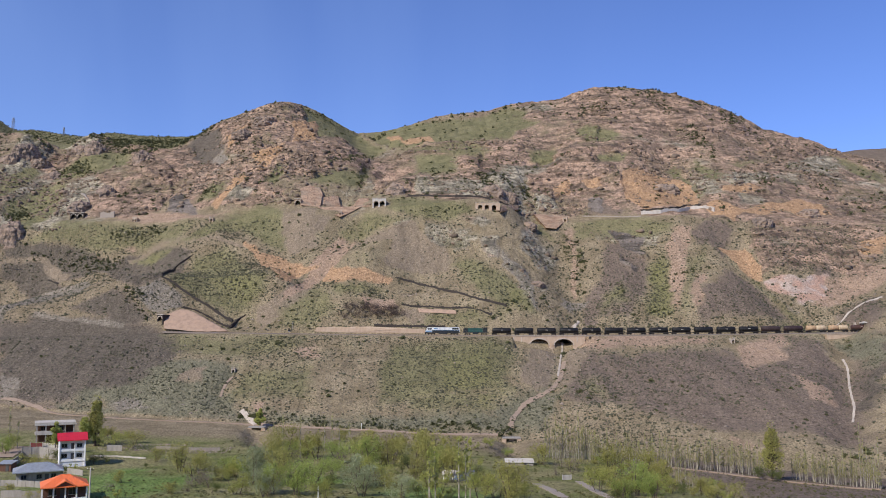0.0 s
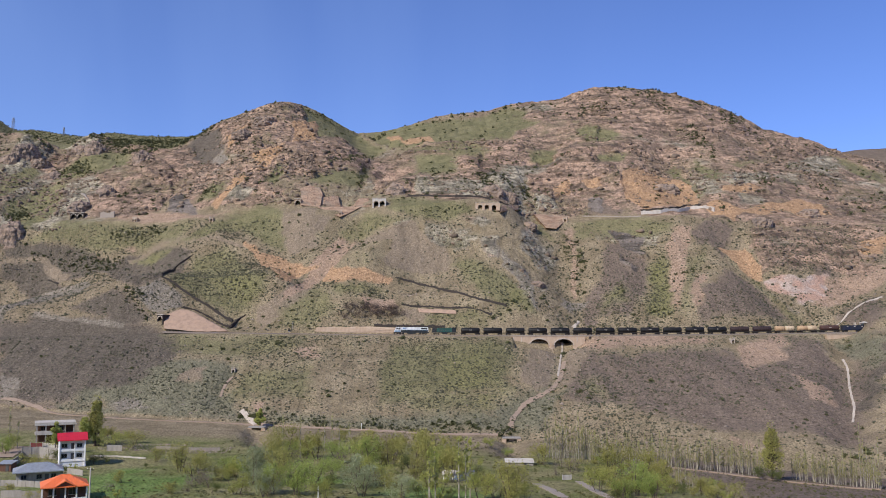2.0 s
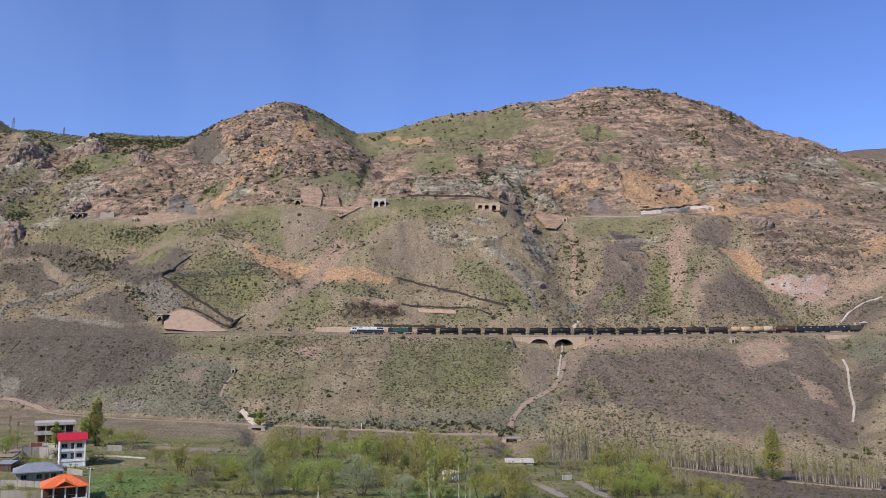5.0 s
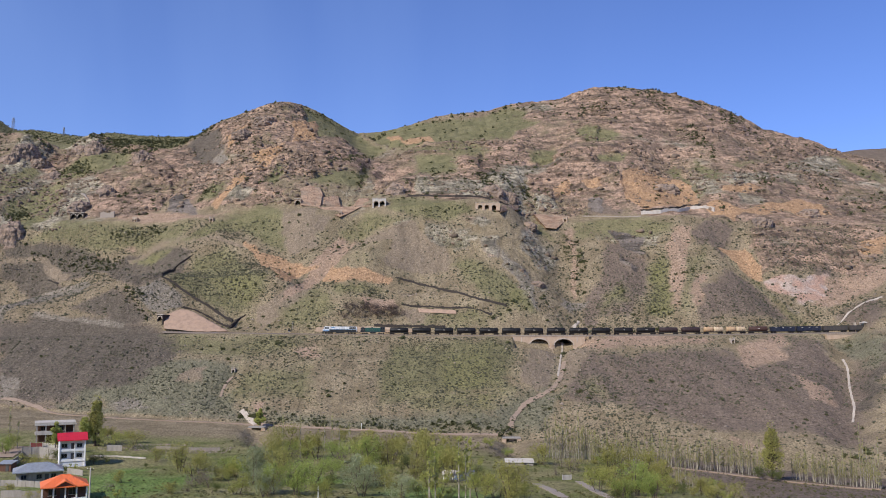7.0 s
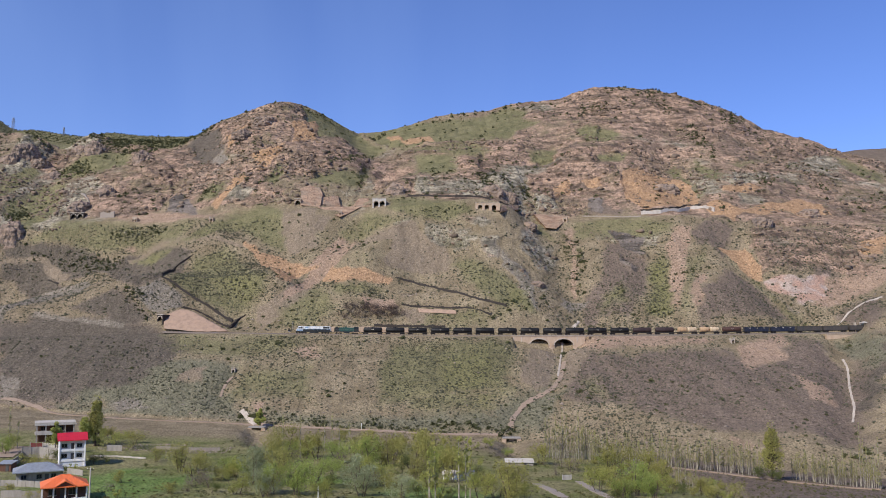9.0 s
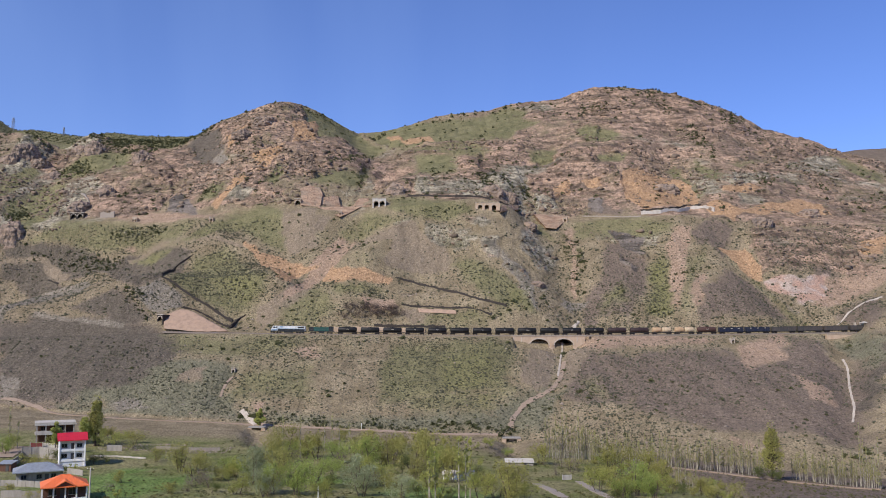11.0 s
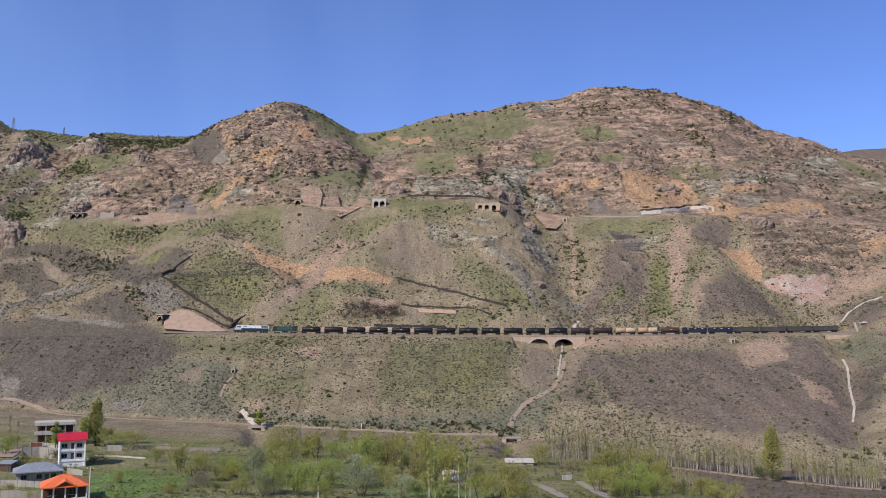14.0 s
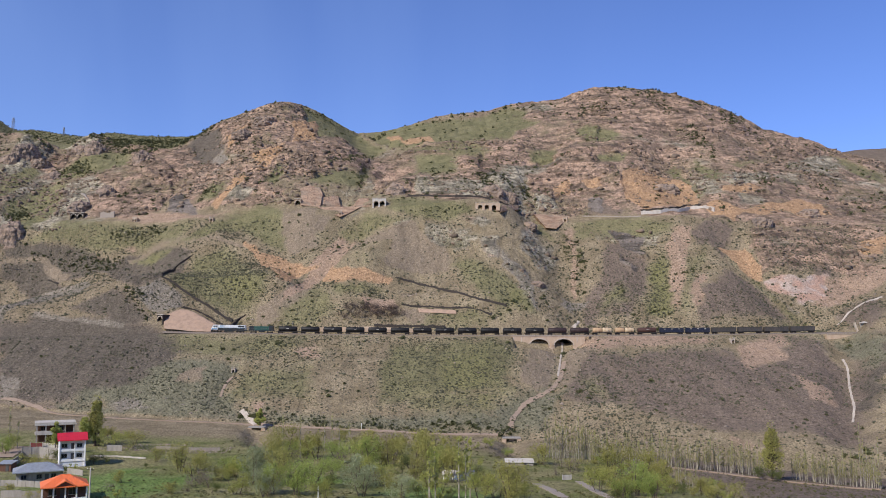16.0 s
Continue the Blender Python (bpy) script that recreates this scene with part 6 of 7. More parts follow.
    part("fascia", box(B(), 0, -1.12, 7.66, W + 1.1, 0.06, 0.24), M_ROOFRED, h)
    return h


def hip_roof(parent, x0, x1, y0, y1, z0, rise, material, seams=0, ridge=0.42):
    """A hipped roof with thickness, seams along the slope that faces -y."""
    bm = B()
    ym = (y0 + y1) / 2
    inset = (x1 - x0) * ridge / 2 if ridge < 1 else 0
    base = [(x0, y0, z0), (x1, y0, z0), (x1, y1, z0), (x0, y1, z0)]
    v = [bm.verts.new(p) for p in base]
    u = [bm.verts.new((p[0], p[1], p[2] - 0.22)) for p in base]
    a, b = bm.verts.new((x0 + inset, ym, z0 + rise)), bm.verts.new((x1 - inset, ym, z0 + rise))
    for f in ((v[0], v[1], b, a), (v[1], v[2], b), (v[2], v[3], a, b), (v[3], v[0], a), (u[3], u[2], u[1], u[0])):
        bm.faces.new(f)
    for k in range(4):
        bm.faces.new((v[k], u[k], u[(k + 1) % 4], v[(k + 1) % 4]))
    bmesh.ops.recalc_face_normals(bm, faces=bm.faces)
    roof = part("roof", bm, material, parent)
    for k in range(seams):
        x = x0 + (x1 - x0) * (k + 0.5) / seams
        f = min(1.0, (x - x0) / max(inset, 0.01), (x1 - x) / max(inset, 0.01))
        part("roof_seam", rod(B(), (x, y0, z0 + 0.02), (x, y0 + (ym - y0) * f, z0 + rise * f + 0.02), 0.04, 5), material, roof)
    part("ridge_cap", rod(B(), (x0 + inset, ym, z0 + rise + 0.02), (x1 - inset, ym, z0 + rise + 0.02), 0.1, 6), material, roof)
    return roof


def make_orange_house():
    x, y, z = site((-80.7, 186.0), 0.2)
    h = empty("house", pose(x, y, z, 0, 0, 26), "low white house with a bright orange hipped roof", "house", "village houses")
    part("wall_body", box(B(), 0, 4.2, 1.3, 8.6, 6.0, 3.4), M_BRICK_SHADE, h, "brown brick wall")
    part("terrace", box(B(), 0, 0.6, -0.25, 9.4, 3.0, 0.6), M_SLAB, h)
    for cx in (-4.4, -2.2, 0.1, 2.3, 4.3):
        part("column", box(B(), cx, -0.5, 1.45, 0.32, 0.32, 3.0, 0.03), M_WALLWHITE, h, "white porch column")
    part("beam", box(B(), 0, -0.5, 2.85, 9.4, 0.35, 0.3, 0.02), M_WALLWHITE, h)
    part("parapet", box(B(), 0.4, -0.55, 0.25, 7.6, 0.14, 0.5, 0.02), M_WALLWHITE, h)
    for wx in (-2.4, 1.6):
        window(h, wx, 1.2, 1.6, 1.5, 1.2)
    part("door", box(B(), -0.4, 1.17, 1.1, 0.95, 0.1, 2.1, 0.02), M_FRAME, h)
    roof = hip_roof(h, -4.75, 4.75, -1.3, 7.6, 3.05, 1.85, M_ROOFORANGE, 20, 0.78)
    bm = prism(B(), [(-2.1, 3.12), (0, 4.35), (2.1, 3.12), (1.75, 3.12), (0, 4.1), (-1.75, 3.12)], -1.55, 2.2)
    part("dormer", bm, M_ROOFORANGE, roof)
    # the board's dark brown includes the shade under the dormer
    part("dormer_gable", prism(B(), [(-1.7, 3.12), (0, 4.08), (1.7, 3.12)], -1.2, -1.0), M_BRICK_SHADE, roof, "shaded brown gable board")
    part("gutter", box(B(), 0, -1.36, 2.93, 9.6, 0.12, 0.2), M_ROOFORANGE, roof)


def make_grey_house():
    x, y, z = site((-98.6, 212.0))
    h = empty("house", pose(x, y, z, 0, 0, 26), "single-storey house with a weathered grey hipped roof", "house", "village houses")
    part("wall_body", box(B(), 0.3, 3.5, 1.4, 10.4, 6.0, 3.0), M_CONCRETE, h)
    for wx in (-3.2, 0.2, 3.4):
        window(h, wx, 0.5, 1.4, 1.1, 1.0)
    part("door", box(B(), 1.9, 0.47, 1.0, 0.9, 0.1, 2.0, 0.02), M_FRAME, h)
    hip_roof(h, -5.7, 5.7, -0.7, 7.6, 2.75, 1.6, M_ROOFGREY, 24, 0.55)


def make_frame_house():
    x, y, z = site((-129.9, 290.0), -1.3)
    h = empty("house", pose(x, y, z, 0, 0, 26), "unfinished two-storey concrete house with a pale flat roof", "house", "village houses")
    # shade behind the open front is put into this wall's dark colour
    part("wall_body", box(B(), 0.4, 5.5, 2.6, 11.2, 4.0, 5.6), M_BRICK_SHADE, h, "back wall coloured dark brown for its shade")
    part("roof", prism(B(), [(-6.3, 5.55), (-6.2, 6.6), (6.3, 6.5), (6.5, 5.6)], -0.6, 8), M_SLAB, h, "pale concrete roof slab with a deep edge")
    part("floor_slab", box(B(), -0.2, 3.4, 2.7, 12.0, 7.8, 0.35), M_SLAB, h)
    part("parapet", box(B(), -1.8, -0.4, 3.3, 8.6, 0.2, 1.0, 0.02), M_SLAB, h)
    for cx in (-5.6, -2.9, 0.2, 3.0, 5.7):
        part("column", box(B(), cx, -0.1, 2.8, 0.4, 0.4, 5.6, 0.02), M_CONCRETE, h)
    for wx in (-3.6, 1.8):
        window(h, wx, 3.5, 4.2, 1.4, 1.2)
    part("ground_wall", box(B(), 2.4, 0.0, 1.0, 6.4, 0.25, 2.2), M_SLAB, h)


make_white_house()
make_orange_house()
make_grey_house()
make_frame_house()


def panel_wall(path, height, label, material=M_CONCRETE, step=2.2, posts=True, sink=0.4):
    """A yard wall of panels between posts, stepping with the ground."""
    w = empty("yard_wall", Matrix.Identity(4), label, "wall", "yard walls")
    for (x0, y0), (x1, y1) in zip(path, path[1:]):
        n = max(1, round(math.hypot(x1 - x0, y1 - y0) / step))
        turn = math.degrees(math.atan2(y1 - y0, x1 - x0))
        ln = math.hypot(x1 - x0, y1 - y0) / n
        for k in range(n):
            x, y = x0 + (x1 - x0) * (k + 0.5) / n, y0 + (y1 - y0) * (k + 0.5) / n
            z = ground_z(x, y)
            part("panel", box(B(), x, y, z + height / 2 - sink / 2, ln - 0.03, 0.16, height + sink, 0.02, turn), material, w)
            if posts:
                part("post", box(B(), x - (x1 - x0) / n / 2, y - (y1 - y0) / n / 2 - 0.02, z + height / 2, 0.24, 0.26, height + 0.12, 0.02, turn), material, w)
    return w


panel_wall([(-104.2, 205.0), (-93.3, 203.0)], 1.4, "grey concrete panel fence beside the grey-roofed house")
panel_wall([(-94.4, 186.0), (-86.0, 187.0)], 1.5, "long grey concrete wall along the lane", M_CONCRETE, 4.0, False)
panel_wall([(-127.2, 262.0), (-122.7, 264.0), (-116.5, 262.0)], 3.4, "grey block retaining wall below the yard", M_CONCRETE, 3.0)
panel_wall([(-119.3, 238.0), (-126.9, 262.0)], 2.2, "dark grey ramp wall beside the yard", M_CONCRETE, 3.0, False)
panel_wall([(-101.2, 234.0), (-94.8, 229.0)], 1.5, "grey concrete wall below the white house", M_CONCRETE, 3.0, False)
panel_wall([(-109.2, 282.0), (-104.4, 282.0)], 1.9, "short grey concrete wall beside the orchard", M_CONCRETE, 2.4)
panel_wall([(-130.0, 280.0), (-124.1, 280.0)], 2.2, "pinkish plastered yard wall", M_SLAB, 3.0)
panel_wall([(-108.9, 268.0), (-101.0, 270.0), (-91.8, 268.0)], 0.5, "low pale terrace kerb along the meadow", M_SLAB, 4.0, False)
panel_wall([(-96.0, 290.0), (-82.8, 290.0), (-75.0, 292.0)], 1.0, "pale rubble terrace wall", M_PALESTONE, 2.0, False)
panel_wall([(33.7, 245.0), (36.4, 246.0)], 1.4, "pale garden wall beside a track", M_SLAB, 1.6)


def make_gate():
    x, y, z = site((-130.8, 279.0))
    g = empty("yard_gate", pose(x, y, z), "closed maroon sheet-metal yard gate", "gate")
    for s in (-1, 1):
        leaf = part("gate_leaf", box(B(), s * 0.95, 0, 1.15, 1.8, 0.08, 2.3, 0.02), M_GATE, g)
        part("rib", box(B(), s * 0.95, -0.06, 1.15, 1.6, 0.05, 0.1), M_GATE, leaf)
        part("post", box(B(), s * 2.0, 0, 1.25, 0.25, 0.3, 2.7, 0.02), M_CONCRETE, g)


make_gate()


def make_shed(place, w, d, hgt, wall, roof, label, pitch=0.5):
    s = empty("shed", pose(*place), label, "shed", "garden sheds")
    part("wall_body", box(B(), 0, d / 2, hgt / 2 - 0.3, w, d, hgt + 0.6), wall, s)
    bm = prism(B(), [(0, 0), (0, 0.1), (1, 0.1), (1, 0)], 0, 0.01)
    bm.clear()
    q = [bm.verts.new(p) for p in ((-w / 2 - 0.3, -0.4, hgt), (w / 2 + 0.3, -0.4, hgt), (w / 2 + 0.3, d + 0.3, hgt + pitch), (-w / 2 - 0.3, d + 0.3, hgt + pitch))]
    u = [bm.verts.new(v.co + Vector((0, 0, 0.12))) for v in q]
    bm.faces.new(q[::-1]), bm.faces.new(u)
    for k in range(4):
        bm.faces.new((q[k], q[(k + 1) % 4], u[(k + 1) % 4], u[k]))
    bmesh.ops.recalc_face_normals(bm, faces=bm.faces)
    part("roof", bm, roof, s)
    part("door", box(B(), w * 0.2, -0.03, hgt * 0.42, 0.8, 0.08, hgt * 0.8), M_FRAME, s)


make_shed(site((4.1, 232.0)), 8.2, 3.5, 1.5, M_WALLWHITE, M_SLAB, "low white garden shed with a pale roof")
make_shed(site((24.3, 275.0)), 8.6, 3.6, 0.7, M_CONCRETE, M_SLAB, "low shed with a pale metal roof", 0.8)
make_shed(site((-119.0, 236.0)), 3.4, 3.0, 2.0, M_BRICK_SHADE, M_ROOFGREY, "small dark lean-to beside the ramp")


def make_pole(spot_xy, height, r, material, label, arm=True):
    x, y, z = site(spot_xy)
    p = empty("utility_pole", pose(x, y, z), label, "pole", "poles")
    part("shaft", rod(B(), (0, 0, -0.5), (0, 0, height), r, 8, r * 0.7), material, p)
    if arm:
        part("crossarm", box(B(), 0, 0, height - 0.4, 1.4, 0.1, 0.12), M_UNDER, p)
        for s in (-0.6, 0, 0.6):
            part("insulator", rod(B(), (s, 0, height - 0.34), (s, 0, height - 0.12), 0.05, 8), M_WALLWHITE, p)


make_pole((-74.6, 184.0), 7.0, 0.2, M_SLAB, "pale concrete utility pole beside the orange-roofed house")
make_pole((-27.5, 192.0), 2.8, 0.12, M_WALLWHITE, "white marker post among the shrubs", False)
make_pole((-85.7, 487.6), 4.5, 0.1, M_SLAB, "pale lineside post beside the railway", False)


def make_cabinet(spot_xy):
    x, y, z = site(spot_xy)
    c = empty("lineside_cabinet", pose(x, y, z, 0, 0, 8), "small dark lineside cabinet beside the railway", "cabinet")
    part("plinth", box(B(), 0, 0, 0.1, 0.95, 0.75, 0.5, 0.02), M_CONCRETE, c, "grey concrete plinth")
    part("body", box(B(), 0, 0, 1.15, 0.8, 0.6, 1.7, 0.04), M_UNDER, c)
    part("door", box(B(), 0, -0.31, 1.15, 0.68, 0.04, 1.5, 0.01), M_LOCO_DARK, c)
    part("roof", box(B(), 0, 0, 2.04, 0.95, 0.75, 0.1, 0.03), M_UNDER, c)


make_cabinet((-87.6, 486.2))
make_pole((-34.9, 370.6), 3.0, 0.1, M_WALLWHITE, "white painted post beside the road", False)


def make_pylon(place, height):
    x, y = place
    p = empty("pylon", pose(x, y, ground_z(x, y) - 1), "grey steel lattice pylon on the ridge", "pylon", "pylons on the ridge")
    w = height * 0.11
    for sx in (-1, 1):
        for sy in (-1, 1):
            part("leg", rod(B(), (sx * w, sy * w, 0), (sx * w * 0.25, sy * w * 0.25, height), 0.26, 5), M_GALV, p)
    for k in range(6):
        z0, z1 = height * k / 6, height * (k + 1) / 6
        a, b = w * (1 - 0.75 * k / 6), w * (1 - 0.75 * (k + 1) / 6)
        part("brace", rod(B(), (-a, -a, z0), (b, -b, z1), 0.16, 4), M_GALV, p)
        part("brace", rod(B(), (a, -a, z0), (-b, -b, z1), 0.16, 4), M_GALV, p)
    for f, l in ((0.72, 0.32), (0.86, 0.26), (0.98, 0.2)):
        part("crossarm", box(B(), 0, 0, height * f, height * l, 0.4, 0.35), M_GALV, p)


make_pylon((-691.1, 1340.0), 22)
make_pylon((-609.0, 1340.0), 15)


# ---- plants and loose stone ----
def scatter_mesh(name, spots, material, squash, rough, seed, label, category, blocky=False):
    """Many small uneven lumps in one mesh; spots are rows of x, y, z, radius."""
    bm = B()
    if blocky:
        bmesh.ops.create_cube(bm, size=1.5, matrix=Euler((0.5, 0.4, 0.2)).to_matrix().to_4x4())
        bmesh.ops.triangulate(bm, faces=bm.faces)
    else:
        bmesh.ops.create_icosphere(bm, subdivisions=1, radius=1.0)
    bm.verts.ensure_lookup_table()
    bm.verts.index_update()
    base = np.array([v.co[:] for v in bm.verts])
    tris = np.array([[v.index for v in f.verts] for f in bm.faces])
    bm.free()
    rng = np.random.RandomState(seed)
    n, m = len(spots), len(base)
    lump = 1 + rough * (rng.rand(n, m, 1) * 2 - 1)
    scale = spots[:, None, 3:4] * lump * (1 + (1.1 if blocky else 0.35) * (rng.rand(n, 1, 3) - 0.5)) * np.array([1, 1, squash])
    ang = rng.rand(n) * math.tau
    c, s = np.cos(ang)[:, None], np.sin(ang)[:, None]
    v = base[None] * scale
    vx, vy = v[..., 0] * c - v[..., 1] * s, v[..., 0] * s + v[..., 1] * c
    co = np.stack([vx, vy, v[..., 2]], -1) + spots[:, None, :3]
    faces = (tris[None] + (np.arange(n) * m)[:, None, None]).reshape(-1, 3)
    me = bpy.data.meshes.new(name)
    me.vertices.add(n * m)
    me.vertices.foreach_set("co", co.ravel())
    me.loops.add(faces.size)
    me.loops.foreach_set("vertex_index", faces.ravel())
    me.polygons.add(len(faces))
    me.polygons.foreach_set("loop_start", np.arange(0, faces.size, 3))
    me.update(calc_edges=True)
    me.materials.append(material)
    return tagged(new(name, me), label, category, kind="stuff")


def scatter_leafy(name, spots, material, squash, sprays, seed, label, category):
    """Many small ragged bushes in one mesh, each a clump of leaf sprays; spots are rows of x, y, z, radius."""
    rng = np.random.RandomState(seed)
    n = len(spots)
    d = rng.normal(size=(n, sprays, 3))
    d /= np.linalg.norm(d, axis=-1, keepdims=True)
    mid = d * (rng.rand(n, sprays, 1) ** 0.5) * 0.8
    mid[..., 2] = np.abs(mid[..., 2]) * squash
    tri = mid[:, :, None, :] + rng.normal(size=(n, sprays, 3, 3)) * 0.3
    co = (tri * spots[:, None, None, 3:4] + spots[:, None, None, :3]).reshape(-1, 3)
    me = bpy.data.meshes.new(name)
    me.vertices.add(len(co))
    me.vertices.foreach_set("co", co.ravel())
    me.loops.add(len(co))
    me.loops.foreach_set("vertex_index", np.arange(len(co)))
    me.polygons.add(len(co) // 3)
    me.polygons.foreach_set("loop_start", np.arange(0, len(co), 3))
    me.update(calc_edges=True)
    me.materials.append(material)
    return tagged(new(name, me), label, category, kind="stuff")


def pick(count, weight, seed):
    """Random land points, as likely as their weight."""
    rng = np.random.RandomState(seed)
    inview = (np.abs(COL) < 0.555)[None, :]
    w = (np.clip(weight, 0, None) * inview).ravel()
    at = rng.choice(len(w), size=count, p=w / w.sum(), replace=False)
    cell = 1.0 * LY.ravel()[at] * 0.0013
    x = LX.ravel()[at] + rng.uniform(-0.5, 0.5, count) * cell
    y = LY.ravel()[at]
    return x, y, LZ.ravel()[at], rng


def clumpy(size, seed, lo=-0.25, hi=0.35):
    return np.clip((fbm(LX, LY, LZ, size, 4, seed) - lo) / (hi - lo), 0, 1)


OFF_TRACK = (np.abs(LY - 480) > 7.5) * (np.abs(BAND - 12.5) > 0.55)
slope_low = (BAND > 7.02) * (BAND < 12.0) * OFF_TRACK
x, y, z, rng = pick(30000, slope_low * (0.15 + clumpy(40, 61) + 0.6 * LGREEN + 0.8 * LSHRUB) * (1 - 0.2 * LPURPLE) * np.where(BAND < 8, 1.0, 0.7) * np.where(LX < -95, 1.5, 1) * (1 - 0.85 * np.clip(1.3 * LBARE, 0, 1)), 5)
r = np.clip(rng.lognormal(-0.82, 0.36, len(x)), 0.22, 1.0) * np.where(y < 480, 0.82, 0.95)
scatter_mesh("sagebrush", np.stack([x, y, z + 0.15 * r, r], -1), M_BUSH, 0.75, 0.3, 1, "low grey-green sagebrush tufts on the dry slope", "bushes")
x, y, z, rng = pick(1000, slope_low * (0.25 * clumpy(55, 63, 0.0, 0.4) * (0.2 + LGRASS) + 1.3 * LSHRUB), 6)
r = np.clip(rng.lognormal(-0.2, 0.38, len(x)), 0.5, 1.9)
scatter_leafy("slope_shrubs", np.stack([x, y, z, r], -1), M_SHRUB, 0.9, 46, 2, "dark green shrubs on the hillside", "bushes")
upper = (BAND > 12.55) * (BAND < 15.0) * OFF_TRACK
x, y, z, rng = pick(5200, upper * ((0.12 + 0.6 * clumpy(60, 65, -0.05, 0.4)) * (0.5 + 0.3 * LGRASS) + 2.6 * LSHRUB), 7)
r = np.clip(rng.lognormal(-0.15, 0.45, len(x)), 0.4, 2.6)
scatter_leafy("mountain_shrubs", np.stack([x, y, z, r], -1), M_SHRUB, 0.85, 26, 3, "dark scattered shrubs among the crags", "bushes")
x, y, z, rng = pick(260, (BAND > 14.82) * (BAND < 15.06) * clumpy(70, 66, 0.0, 0.3), 8)
r = np.clip(rng.lognormal(0.25, 0.35, len(x)), 0.6, 2.6)
scatter_leafy("ridge_shrubs", np.stack([x, y, z + 0.1 * r, r], -1), M_SHRUB, 1.0, 46, 4, "dark shrubs along the ridge", "bushes")
x, y, z, rng = pick(1400, (BAND > 16.8) * (BAND < 17.05) * (COL < -0.2)[None, :], 9)
r = np.clip(rng.lognormal(0.35, 0.3, len(x)), 0.8, 2.4)
scatter_leafy("far_woods", np.stack([x, y, z, r], -1), M_SHRUB, 0.9, 24, 5, "dark scrub on the far ridge", "bushes")


def stone_material(name, dark, light):
    g = Graph(name, 0.95, 0, 0.15)
    f = g.math("ADD", g.math("MULTIPLY", g.island(), 0.7), g.math("MULTIPLY", g.noise(0.8, 3), 0.4))
    g.bump(g.noise(2.0, 3), 0.2)
    return g.done(g.mix(f, dark, light))


M_CRAG = stone_material("crag_stone", (0.11, 0.088, 0.068), (0.31, 0.225, 0.16))
M_SCREE = stone_material("scree_stone", (0.17, 0.135, 0.105), (0.38, 0.305, 0.24))
x, y, z, rng = pick(9000, upper * (LROCK > 0.3) * (0.1 + clumpy(45, 71, -0.05, 0.35)) + 0.25 * slope_low * (LROCK > 0.5), 11)
r = np.clip(rng.lognormal(-0.25, 0.5, len(x)), 0.35, 2.2)
scatter_mesh("crag_blocks", np.stack([x, y, z - 0.15 * r, r], -1), M_CRAG, 0.6, 0.45, 6, "pink and grey broken rock among the crags", "rocks", True)
x, y, z, rng = pick(2600, slope_low * (0.05 + clumpy(35, 73, 0.05, 0.45)), 12)
r = np.clip(rng.lognormal(-1.35, 0.4, len(x)), 0.14, 0.55)
scatter_mesh("scree_stones", np.stack([x, y, z, r], -1), M_SCREE, 0.7, 0.4, 7, "pale loose stones on the dry slope", "rocks", True)
M_WEED = foliage("weed_leaf", (0.06, 0.068, 0.022), (0.18, 0.16, 0.065), 0.05)
valley = (BAND > 5.0) * (BAND < 7.0)
x, y, z, rng = pick(5200, valley * (0.1 + clumpy(20, 75)) * (LX > -80), 13)
r = np.clip(rng.lognormal(-1.3, 0.45, len(x)), 0.12, 0.7)
scatter_leafy("valley_weeds", np.stack([x, y, z, r], -1), M_WEED, 0.8, 18, 8, "rough weeds and grass clumps on the valley floor", "bushes")


def outcrop_material():
    g = Graph("outcrop_rock", 0.95, 0, 0.15)
    strata, fine = g.noise(0.22, 5, 0.68, stretch=(0.4, 0.4, 1.5)), g.noise(0.7, 4, 0.65)
    c = g.mix(g.step(strata, 0.38, 0.6), (0.15, 0.12, 0.095), (0.36, 0.26, 0.19))
    c = g.mix(g.step(fine, 0.46, 0.34, 0, 0.85), c, (0.07, 0.06, 0.045))
    c = g.mix(g.step(g.grey(g.cells(0.4, None, "Color")), 0.3, 0.8, 0, 0.5), c, (0.40, 0.30, 0.225))
    g.bump(g.math("ADD", fine, g.cells(0.35)), 1.0)
    return g.done(c)


M_OUTCROP = outcrop_material()


def make_outcrop(spot_xy, wide, high, seed, label):
    """A craggy rock mass, half sunk in the hill."""
    x, y = spot_xy
    bm = B()
    bmesh.ops.create_icosphere(bm, subdivisions=4, radius=1.0)
    co = np.array([v.co[:] for v in bm.verts])
    s = seed * 3.1
    d = 0.30 * fbm(co[:, 0] + s, co[:, 1], co[:, 2] * 0.7, 0.8, 5, seed, ridged=True) + 0.16 * fbm(co[:, 0] + s, co[:, 1], co[:, 2] * 2.2, 0.3, 4, seed + 7, ridged=True)
    step = np.round(co[:, 2] * 5 + fbm(co[:, 0], co[:, 1] + s, co[:, 2], 0.5, 3, seed)) / 5
    for v, c, k, q in zip(bm.verts, co, d, step):
        f = 0.82 + k
        v.co = Vector((c[0] * f * wide / 2, c[1] * f * wide / 2.4, (0.6 * c[2] + 0.4 * q) * f * high))
    ob = part("rock_outcrop", bm, M_OUTCROP)
    ob.matrix_basis = pose(x, y + wide * 0.16, ground_z(x, y) - high * 0.3, 0, 0, seed * 40 % 360)
    return tagged(ob, label, "rock", "rock outcrops")


